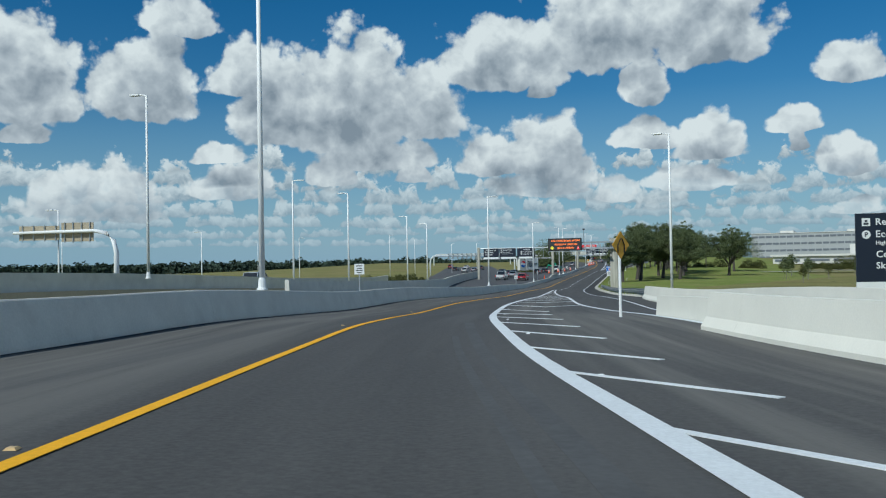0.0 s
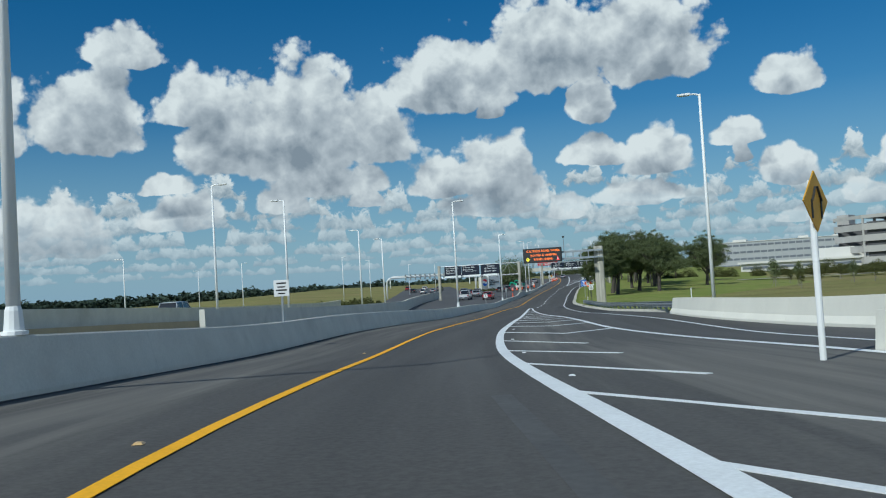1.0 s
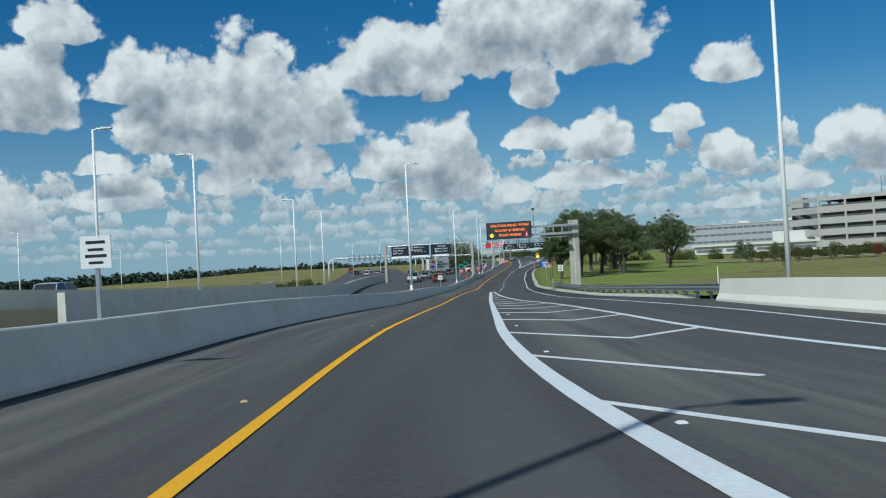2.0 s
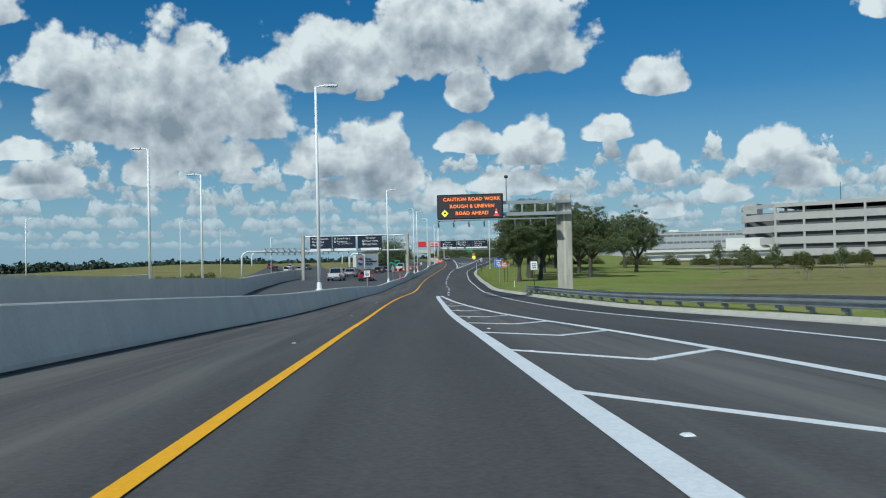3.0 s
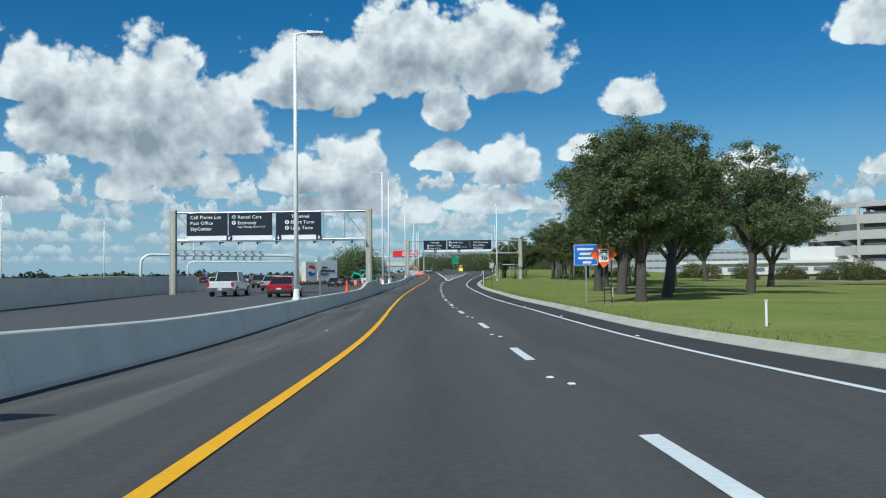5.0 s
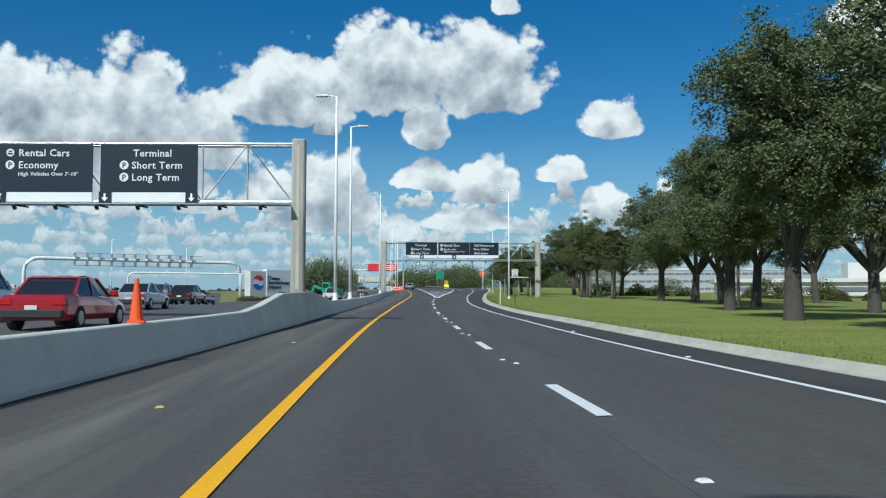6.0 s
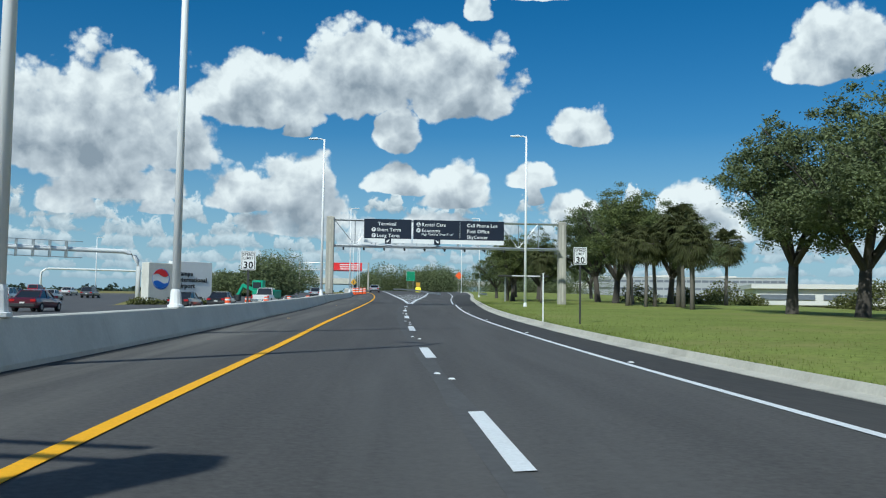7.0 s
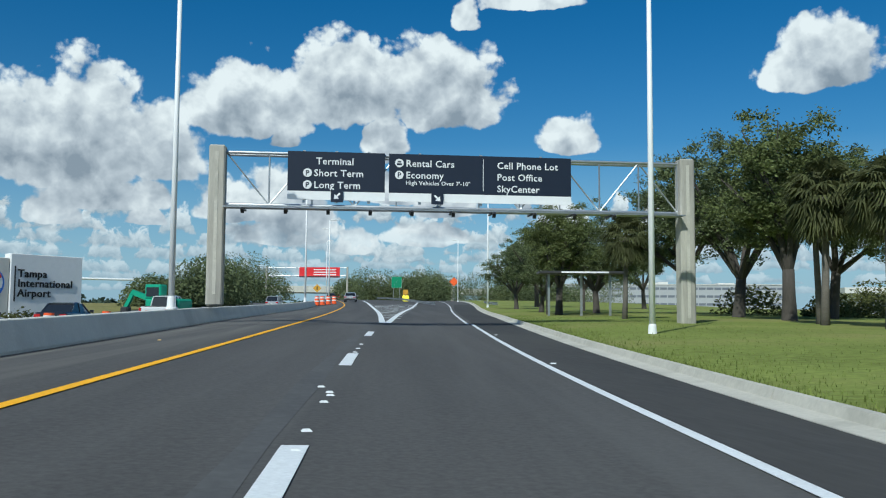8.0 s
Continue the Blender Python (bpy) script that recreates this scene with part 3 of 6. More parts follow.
def stripe(bm, line, y0, y1, width, lift, dy=2.0, thick=0.004):
    """Paint along a line: a thin raised band."""
    rows = []
    for y in steps(y0, y1, dy):
        k = math.sqrt(1 + line.slope(y) ** 2)
        w0, w1 = (width(y0), width(y)) if callable(width) else (width, width)
        h = w1 / 2 * k
        x = line(y)
        rows.append([bm.verts.new((x + s * h, y, zat(x + s * h, y) + lift + q)) for s, q in ((-1, 0), (-1, thick), (1, thick), (1, 0))])
    for r0, r1 in zip(rows, rows[1:]):
        for k in range(3):
            bm.faces.new((r0[k], r0[k + 1], r1[k + 1], r1[k]))


def quad_paint(bm, a, b, width, lift=0.012, thick=0.004):
    """A straight painted bar between two places on the road."""
    a, b = Vector(a), Vector(b)
    n = Vector((-(b - a).y, (b - a).x)).normalized() * width / 2
    top = [bm.verts.new((p.x, p.y, zat(p.x, p.y) + lift + thick)) for p in (a - n, b - n, b + n, a + n)]
    low = [bm.verts.new((p.x, p.y, zat(p.x, p.y) + lift - 0.006)) for p in (a - n, b - n, b + n, a + n)]
    bm.faces.new(top)
    for i in range(4):
        bm.faces.new((low[i], low[(i + 1) % 4], top[(i + 1) % 4], top[i]))


def profile_run(bm, line, y0, y1, dy, profile, lift=None, rise=None):
    """Sweep a cross-section (offset to the right, height) along a line."""
    rows = []
    for y in steps(y0, y1, dy):
        k = line.slope(y)
        n = Vector((1, -k)).normalized()
        z = zat(line(y), y) + (lift or 0)
        up = rise(y) if rise else 1.0
        rows.append([bm.verts.new((line(y) + n.x * o, y + n.y * o, z + h * (up if h > 0.12 else 1.0))) for o, h in profile])
    for r0, r1 in zip(rows, rows[1:]):
        for k in range(len(profile) - 1):
            bm.faces.new((r0[k + 1], r0[k], r1[k], r1[k + 1]))
    bm.faces.new(rows[0])
    bm.faces.new(rows[-1][::-1])


# ---- lines of the plan: x as a function of y ----
YELLOW = Curve((-60, -1.85), (5.4, -2.41), (14.7, -2.34), (24, -1.97), (33.3, -1.33), (42.6, -0.48), (51.9, 0.74), (61.2, 2.18), (70.6, 3.65), (79.9, 5.08), (89.2, 6.61), (98.5, 8.26), (107.8, 10.03), (117.1, 11.94), (126.4, 13.89), (135.8, 15.84), (145.1, 17.66), (154.4, 19.42), (163.7, 21.22), (173, 23.09), (182.3, 25.05), (191.6, 27.07), (200.9, 29.18), (210.3, 31.34), (219.6, 33.56), (228.9, 35.77), (238.2, 37.98), (247.5, 40.15), (256.8, 42.26), (266.1, 44.33), (275.4, 46.36), (284.8, 48.34), (294.1, 50.27), (303.4, 52.15), (312.7, 53.93), (322, 55.62), (345, 59.3), (373, 63.5), (420, 68.5), (480, 71))
GORE_L = Curve((-60, 3.67), (5.9, 1.95), (16.5, 1.59), (27.1, 1.65), (37.7, 2.23), (48.3, 3.35), (58.8, 4.95), (69.4, 6.62), (80, 8.31), (90.6, 10), (101.2, 11.77), (111.8, 13.54), (116.6, 14.39))
GORE_R = Curve((10, 6.68), (20, 6.35), (30, 6.72), (39, 7.18), (48.2, 7.36), (58.4, 8.42), (68.6, 9.62), (78.8, 10.61), (89, 11.47), (99.3, 12.41), (116.6, 14.62))
LANE = Curve((112.8, 14.42), (128, 17.48), (140.1, 19.95), (150.4, 21.78), (160.5, 23.75), (170.7, 25.76), (180.8, 27.85), (190.9, 30), (201.1, 32.17), (211.3, 34.42), (221.6, 36.79), (231.9, 39.23), (242.2, 41.81), (254, 44.78), (262, 47.07))
EDGE_R = Curve((10, 7.36), (30, 8.01), (45, 9.89), (65.3, 12.06), (74.9, 13.17), (84.5, 14.17), (94.1, 15.17), (103.8, 16.37), (113.4, 17.84), (123, 19.55), (132.6, 21.43), (142.2, 23.35), (151.8, 25.26), (161.4, 27.14), (171, 29.07), (180.6, 31.09), (190.2, 33.18), (199.8, 35.25), (209.5, 37.33), (219.1, 39.5), (228.7, 41.87), (238.3, 44.46), (247.9, 47.19), (257.5, 50.02), (267.1, 52.82), (276.7, 55.65), (286.3, 58.54), (295.9, 61.5), (305.6, 64.5), (315.2, 67.56), (360, 81.8), (420, 99))
KERB = Curve((60, 14.38), (75, 15.66), (90, 17.21), (105, 18.79), (120, 20.86), (135, 23.41), (153.3, 27.22), (163, 29.16), (172.8, 31.21), (182.5, 33.28), (192.3, 35.34), (202, 37.4), (211.8, 39.57), (221.5, 41.91), (231.3, 44.52), (241, 47.31), (250.7, 50.25), (260.5, 53.3), (270.2, 56.23), (280, 59.24), (289.7, 62.33), (299.5, 65.48), (309.2, 68.69), (360, 84.5), (420, 101.5))
BARRIER = Curve((-60, -8.65), (11.5, -6.25), (20.8, -5.64), (30.1, -4.85), (39.4, -4.06), (48.7, -3), (58, -1.63), (67.3, -0.05), (76.6, 1.47), (86, 3.18), (95.3, 4.98), (104.6, 6.8), (113.9, 8.63), (123.2, 10.45), (132.5, 12.26), (141.8, 14.06), (151.1, 15.94), (160.4, 17.95), (169.7, 20.01), (179, 22.08), (188.4, 24.13), (197.7, 26.26), (207, 28.47), (216.3, 30.64), (225.6, 32.74), (234.9, 34.71), (244.2, 36.59), (253.5, 38.47), (262.8, 40.45), (272.1, 42.58), (281.4, 44.75), (300, 48.49), (320, 52.59), (360, 60.5), (400, 65))
MEDIAN_WALL = Curve((50, -15.6), (80.5, -8.0), (99, -3.1), (107.5, -1.6), (125, -0.6), (150, 0.6), (180, 3.6), (205, 8.0), (240, 14.5), (300, 27.0), (400, 46.0))
FAR_WALL = Curve((-60, -31), (20, -26), (55, -20), (100, -13.5), (150, -10), (200, -5.5), (260, 2.0))
RIGHT_WALL = Curve((-60, 9.3), (10, 9.4), (25, 9.9), (35, 11.2), (54, 12.6), (60, 13.7), (66, 14.8), (72, 15.8))
RAIL = Curve((57, 13.5), (70, 15.2), (77, 16.4), (90, 17.4), (99, 18.3), (104, 19), (113, 20.1))


def shifted(line, dx):
    return lambda y: line(y) + dx


# ---- ground, roads ----
def build_ground():
    bm = bmesh.new()
    xs = [-3500, -1200, -500, -200, -90, -40, -10, 20, 50, 80, 110, 150, 220, 400, 800, 1600, 3500]
    ys = [-1500, -600, -200, -60, -20] + list(range(0, 440, 10)) + [480, 560, 700, 900, 1400, 2400, 4500]
    grid = []
    for y in ys:
        row = []
        for x in xs:
            near = land(max(-200, y)) - 0.22
            # the airfield lies flat; the land near the road follows the road
            flat = -3.2 if x < 0 else -2.3
            side = 1.0 if -35 <= x <= 85 else max(0.0, 1 - (abs(x - 25) - 60) / 120)
            if y > 250 and 85 < x:
                side = max(side, 0.75)
            z = near * side + flat * (1 - side)
            if x <= -40:
                z = min(z, near - 0.3)
            if -40 < x < 60 and y > 205:
                z -= min(1.0, (y - 205) / 20)
            row.append(bm.verts.new((x, y, z)))
        grid.append(row)
    for r0, r1 in zip(grid, grid[1:]):
        for k in range(len(xs) - 1):
            bm.faces.new((r0[k], r0[k + 1], r1[k + 1], r1[k]))
    return tagged(link_mesh("ground", bm, M["grass"], True), "broad grassy airport land with dry patches reaching the horizon", "ground", kind="structure")


build_ground()

bm = bmesh.new()
sheet(bm, shifted(BARRIER, -0.4), lambda y: RIGHT_WALL(y) + 0.2 if y < 62 else KERB(y) - 0.32, -60, 420, 2.0, 0.0, across=40)
uv = bm.loops.layers.uv.new("along")
for f in bm.faces:
    for lp in f.loops:
        lp[uv].uv = (lp.vert.co.x - YELLOW(lp.vert.co.y), lp.vert.co.y)
dusty = bm.loops.layers.uv.new("dusty")
for f in bm.faces:
    for lp in f.loops:
        x, y = lp.vert.co.x, lp.vert.co.y
        shoulder = min(1.0, max(0.0, (YELLOW(y) - 0.15 - x) / 1.1))
        gore = min(1.0, max(0.0, min(x - GORE_L(y) - 0.2, GORE_R(y) + 0.2 - x) / 0.8)) if y < 118 else 0.0
        lp[dusty].uv = (max(shoulder, gore), 0.0)
add_dust(M["asphalt"], "dusty", (0.175, 0.168, 0.150, 1))
road = tagged(link_mesh("road", bm, M["asphalt"]), "fresh dark asphalt carriageway with painted lines and a striped gore", "road", kind="structure")

bm = bmesh.new()
sheet(bm, lambda y: MEDIAN_WALL(y) if y > 52 else -15.5, shifted(BARRIER, -0.35), -60, 420, 4.0, lambda y: side_drop(y) - 0.012, across=16)
road_left = tagged(link_mesh("road_beside", bm, M["asphalt_old"]), "grey asphalt airport roadway behind the concrete barrier", "road", kind="structure")

# far airport lanes beyond the neighbouring roadway
bm = bmesh.new()
rows = [[bm.verts.new((x, y, land(y) - 1.22 + dz)) for x, dz in ((-6.2 + 0.05 * (y - 232), -0.1), (-6.0 + 0.05 * (y - 232), 0.03), (min(MEDIAN_WALL(y) - 2.0, 19.0), 0.03), (min(MEDIAN_WALL(y) - 1.8, 19.2), -0.1))] for y in range(230, 371, 10)]
for r0, r1 in zip(rows, rows[1:]):
    for k in range(3):
        bm.faces.new((r0[k], r0[k + 1], r1[k + 1], r1[k]))
tagged(link_mesh("road_far", bm, M["asphalt_old"]), "grey asphalt of the far airport lanes", "road", kind="structure")

bm = bmesh.new()
sheet(bm, shifted(EDGE_R, 0.09), shifted(KERB, -0.4), 76, 330, 2.0, 0.004, across=6)
tagged(link_mesh("road_shoulder", bm, M["shoulder"]), "darker asphalt shoulder strip along the gutter", "shoulder", kind="structure")
# lawn bank beside the kerb
bm = bmesh.new()
rows = []
for y in steps(64, 420, 4):
    k = KERB(y)
    w = min(1.0, max(0.3, (y - 110) / 70))
    rows.append([bm.verts.new((k + d, y, zat(k, y) + h)) for d, h in ((0.0, 0.10), (1.5, 0.16), (6 * w, 0.22), (16 * w, 0.25), (34 * w, 0.1), (48 * w, -0.3))])
for r0, r1 in zip(rows, rows[1:]):
    for k in range(5):
        bm.faces.new((r0[k], r0[k + 1], r1[k + 1], r1[k]))
tagged(link_mesh("lawn", bm, M["lawn"], True), "mown green lawn beside the kerb", "lawn", kind="structure")


# ---- paint on the road ----
def painted(name, line, y0, y1, width, material, label, lift=0.008, parent=None):
    b = bmesh.new()
    stripe(b, line, y0, y1, width, lift)
    return part(name, b, material, parent or road, label)


painted("yellow_line", YELLOW, -60, 420, 0.14, M["yellow_line"], "solid yellow left edge line")
painted("gore_line", GORE_L, -60, 116.4, 0.26, M["white_line"], "broad white gore line")
painted("gore_line", GORE_R, 12, 116.4, 0.19, M["white_line"], "white gore line of the joining lane")
painted("edge_line", EDGE_R, 14, 250, 0.12, M["white_line"], "white right edge line")
painted("edge_line", Curve((250, 47.6), (280, 56.4), (315, 67.1), (400, 91)), 250, 400, 0.12, M["white_line"], "white right edge line")
FORK_L = Curve((251.5, 44.3), (271.6, 48.7), (300, 54.4), (343.8, 62.9), (372, 68.0))
FORK_R = Curve((251.5, 44.5), (268, 49.0), (310, 61.2), (362, 76.0), (376, 80.0))
painted("fork_line", FORK_L, 251.5, 366, 0.28, M["white_line"], "white line of the fork ahead")
painted("fork_line", FORK_R, 251.5, 366, 0.28, M["white_line"], "white line of the fork ahead")

# hatching in the gore: a bar slanting back from the broad line, further on bent forward to the joining lane
places = [3.7, 8.2, 12.7, 16.9, 21.3, 25.9, 31.8, 37.9, 43.8, 49.9] + [56.6] + [62.9 + 5.85 * i for i in range(8)]
for y in places:
    b = bmesh.new()
    x0 = GORE_L(y)
    if y < 44:
        run = 1.75
        quad_paint(b, (x0, y), (x0 + run, y - run * (1.75 if y < 24 else 2.2 if y < 30 else 2.9)), 0.11, 0.007)
    else:
        k = 0.46 * (GORE_R(y - 3.0) - x0)
        bx, by = x0 + k, y - 2.5 * k
        quad_paint(b, (x0, y), (bx, by), 0.12, 0.007)
        run = 0.0
        while bx + run < GORE_R(by + run * 0.7) and run < 5:
            run += 0.05
        quad_paint(b, (bx - 0.03, by - 0.03), (bx + run, by + run * 0.7), 0.14 if y > 84 else 0.28 if y > 76 else 0.20, 0.0075)
    part("hatch_bar", b, M["white_line"], road)
y = 262.0
while y < 330:
    b = bmesh.new()
    quad_paint(b, (FORK_L(y), y), (FORK_R(y), y - 1.2), 0.2, 0.007)
    part("hatch_bar", b, M["white_line"], road)
    y += 5.0

# lane dashes, ten and a half metres apart, and the scuffed trace of an older line
for i in range(13):
    y1 = 120.4 + 10.15 * i
    y0 = y1 - 2.9
    b = bmesh.new()
    stripe(b, LANE, y0, y1, 0.16 if y1 < 200 else 0.2, 0.008, dy=1.0)
    part("lane_dash", b, M["white_line"], road)
b = bmesh.new()
stripe(b, Curve(*[(q, LANE(q) - 0.1 - 0.2 * max(0.0, min(1.0, (q - 200) / 15))) for q in range(140, 256, 5)]), 152, 246, lambda y: 0.26 + 0.05 * math.sin(y * 0.7), 0.002, thick=0.001)
part("old_line_trace", b, M["scuff"], road, "pale scuffed trace of a removed line")

# raised pavement markers
marker_mesh = amber_mesh = None
def marker(x, y, amber=False):
    global marker_mesh, amber_mesh
    if marker_mesh is None:
        b = bmesh.new()
        vs = box(b, -0.045, 0.045, -0.045, 0.045, 0, 0.018)
        for v in vs[4:]:
            v.co.x *= 0.6
            v.co.y *= 0.6
        ob = link_mesh("road_marker", b, M["reflector"])
        marker_mesh = ob.data
        amber_mesh = marker_mesh.copy()
        amber_mesh.materials.clear()
        amber_mesh.materials.append(M["reflector_amber"])
    else:
        ob = new("road_marker", marker_mesh if not amber else amber_mesh)
    ob.parent = road
    ob.matrix_basis = pose(x, y, zat(x, y) + 0.004)
for i in range(11):
    for d in (0.0, 1.0):
        marker(LANE(124.1 + 10.1 * i) + 0.05 + 0.03 * d, 124.1 + 10.1 * i + 0.85 * d)
for yy in (211.6, 213.4, 221.7, 222.6, 224.5, 225.4, 232.4, 233.6, 235.2):
    marker(LANE(yy) + 0.02, yy)
for yy in steps(4, 108, 8):
    marker(GORE_L(yy) + 0.42, yy)
    if int(yy) % 16 < 8:
        marker(YELLOW(yy) - 0.2, yy + 3, True)
for yy in steps(122, 240, 11):
    marker(EDGE_R(yy) + 0.2, yy)
    if int(yy) % 22 < 11:
        marker(YELLOW(yy) - 0.2, yy + 5, True)

# long tyre scuffs
for x0, off, y0, y1, w in ((1.2, -0.75, 4, 26, 0.24), (0.6, -1.15, 4, 20, 0.14)):
    b = bmesh.new()
    stripe(b, Curve(*[(q, GORE_L(q) + off) for q in range(0, 40, 4)]), y0, y1, w, 0.0025, thick=0.001)
    part("tyre_trace", b, M["scuff"], road, "pale dusty tyre trace")


# ---- barriers, walls, kerb, rail ----
FSHAPE = [(0.30, -0.02), (0.30, 0.05), (0.115, 0.755), (0.09, 0.78), (-0.09, 0.78), (-0.115, 0.755), (-0.30, 0.05), (-0.30, -0.02)]


def barrier(name, line, y0, y1, shape, material, label, joint=9.2, rise=None):
    """A concrete barrier cast in lengths with narrow joints."""
    root = tagged(new(name), label, "barrier", kind="structure")
    y = y0
    while y < y1 - 0.5:
        e = min(y1, y + joint)
        b = bmesh.new()
        profile_run(b, line, y + 0.003, e - 0.004, 2.0, shape, rise=rise)
        part("barrier_length", b, material, root)
        y = e
    return root


def swell(y):
    """The barrier grows taller where it guards the post of the sign bridge."""
    low = 1.0 - 0.24 * max(0.0, min(1.0, (y - 104.0) / 26.0)) - 0.10 * max(0.0, min(1.0, (y - 190.0) / 20.0))
    return low * (1.0 + 0.72 * max(0.0, min(1.0, (y - 172.5) / 5.0)) * max(0.0, min(1.0, (192.0 - y) / 7.0)))


CENTRE = Curve(*[(q, BARRIER(q) - 0.30) for q in (-60, *range(0, 300, 10), 300, 320, 360, 400)])
barrier("barrier_median", CENTRE, -60, 400, FSHAPE, M["concrete"], "long grey concrete median barrier with sunlit top", rise=swell)
bm = bmesh.new()
profile_run(bm, CENTRE, 204, 400, 4.0, [(0.05, -1.6), (0.05, -0.03), (-0.26, -0.03), (-0.26, -1.6)])
tagged(link_mesh("wall_retaining", bm, M["concrete"]), "low concrete retaining wall under the median barrier", "wall", kind="structure")
# dark strip at its foot, the barrier's thin shadow painted on the road
b = bmesh.new()
stripe(b, Curve(*[(q, BARRIER(q) + 0.1) for q in range(-60, 400, 10)]), -60, 396, lambda y: 0.14 + 0.04 * math.sin(y * 1.3), 0.003, thick=0.001)
part("gutter_dirt", b, M["shadow_strip"], road, "dark painted shadow line along the barrier foot")

bm = bmesh.new()
profile_run(bm, MEDIAN_WALL, 66, 204, 4.0, [(0.2, -0.3), (0.16, 1.5), (-0.16, 1.5), (-0.2, -0.3)])
tagged(link_mesh("wall_median", bm, M["concrete"]), "plain grey concrete wall beyond the neighbouring lanes", "wall", kind="structure")
bm = bmesh.new()
profile_run(bm, FAR_WALL, -60, 150, 5.0, [(0.22, -1.0), (0.22, 1.95), (-0.22, 1.95), (-0.22, -1.0)])
tagged(link_mesh("wall_far", bm, M["concrete"]), "long grey concrete parapet wall of the far ramp", "wall", kind="structure")
bm = bmesh.new()
profile_run(bm, Curve(*[(q, FAR_WALL(q) + 0.5) for q in range(-60, 100, 10)]), -60, 88, 5.0, [(0.22, -1.0), (0.22, 0.95), (-0.22, 0.95), (-0.22, -1.0)])
tagged(link_mesh("wall_tan", bm, M["concrete_tan"]), "tan lower face of the ramp wall", "wall", kind="structure")

bm = bmesh.new()
profile_run(bm, FAR_WALL, -60, 150, 5.0, [(-0.23, -1.2), (-0.23, 0.86), (-9.5, 0.86), (-12.0, -1.2)])
tagged(link_mesh("ramp_road", bm, M["asphalt_old"]), "raised far ramp roadway behind the parapet wall", "road", kind="structure")
LOW = [(0.32, -0.02), (0.32, 0.08), (0.2, 0.28), (0.12, 0.80), (-0.12, 0.80), (-0.2, 0.28), (-0.32, 0.08), (-0.32, -0.02)]
NEAR = Curve((-60, 6.9), (5, 6.3), (12, 6.15), (20, 6.0))
barrier("barrier_gore", NEAR, -60, 20.0, LOW, M["concrete_new"], "pale new concrete barrier ending at the gore", joint=6.0)
barrier("barrier_tail", Curve((20, 6.6), (29, 7.0)), 20.6, 28.6, [(0.2, -0.02), (0.15, 0.6), (-0.15, 0.6), (-0.2, -0.02)], M["concrete_new"], "low pale concrete end piece behind the gore barrier", joint=9)
barrier("barrier_ramp", RIGHT_WALL, -60, 60, LOW, M["concrete_new"], "pale concrete barrier along the joining ramp", joint=6.0)

# kerb with gutter, cast in lengths
root = tagged(new("kerb"), "weathered pale concrete kerb and gutter along the lawn", "kerb", kind="structure")
y = 65.0
while y < 400:
    e = y + 3.05 if y < 260 else y + 12
    b = bmesh.new()
    profile_run(b, KERB, y + 0.008, e - 0.008, 1.6, [(0.06, -0.02), (0.06, 0.125), (0.0, 0.145), (-0.10, 0.14), (-0.14, 0.035), (-0.42, 0.012), (-0.42, -0.02)])
    part("kerb_length", b, M["kerb"], root)
    y = e
for yy in (98.0, 164.0, 203.5):
    k = KERB(yy)
    ob = thing("drain_inlet", "dark iron drain inlet set in the kerb", "drain", (k, yy, land(yy)), -math.degrees(math.atan(KERB.slope(yy))), "drain inlets")
    part("slab", boxes((-0.09, 0.16, -0.8, 0.8, 0.0, 0.146), bevel=0.01), M["kerb"], ob)
    for i in range(6):
        part("grate_bar", boxes((-0.5, -0.12, -0.78 + i * 0.27, -0.6 + i * 0.27, 0.0, 0.042)), M["black"], ob)

# W-beam guard rail
root = tagged(new("guard_rail"), "galvanised W-beam guard rail on steel posts", "guard rail", kind="structure")
WBEAM = [(-0.04, 0.31), (0.04, 0.36), (0.04, 0.4), (-0.04, 0.45), (-0.04, 0.48), (0.04, 0.53), (0.04, 0.57), (-0.04, 0.62), (-0.05, 0.61), (0.03, 0.56), (0.03, 0.53), (-0.05, 0.48), (-0.05, 0.44), (0.03, 0.4), (0.03, 0.36), (-0.05, 0.32)]
y = 59.0
while y < 113.0:
    e = min(113.4, y + 3.8)
    b = bmesh.new()
    profile_run(b, RAIL, y, e + 0.06, 1.3, WBEAM)
    part("rail_length", b, M["rail_steel"], root)
    for q in (y + 0.05, y + 1.95):
        if q < 113.2:
            x = RAIL(q)
            b = boxes((x + 0.04, x + 0.16, q - 0.05, q + 0.05, land(q) + 0.28, land(q) + 0.6))
            box(b, x + 0.14, x + 0.25, q - 0.05, q + 0.05, land(q) - 0.1, land(q) + 0.63)
            part("rail_post", b, M["rail_steel"], root)
    y = e
b = boxes((RAIL(113.4) - 0.15, RAIL(113.4) + 0.15, 113.3, 113.5, land(113.4) + 0.24, land(113.4) + 0.66), bevel=0.03)
part("rail_end", b, M["galvanised"], root, "steel end terminal")


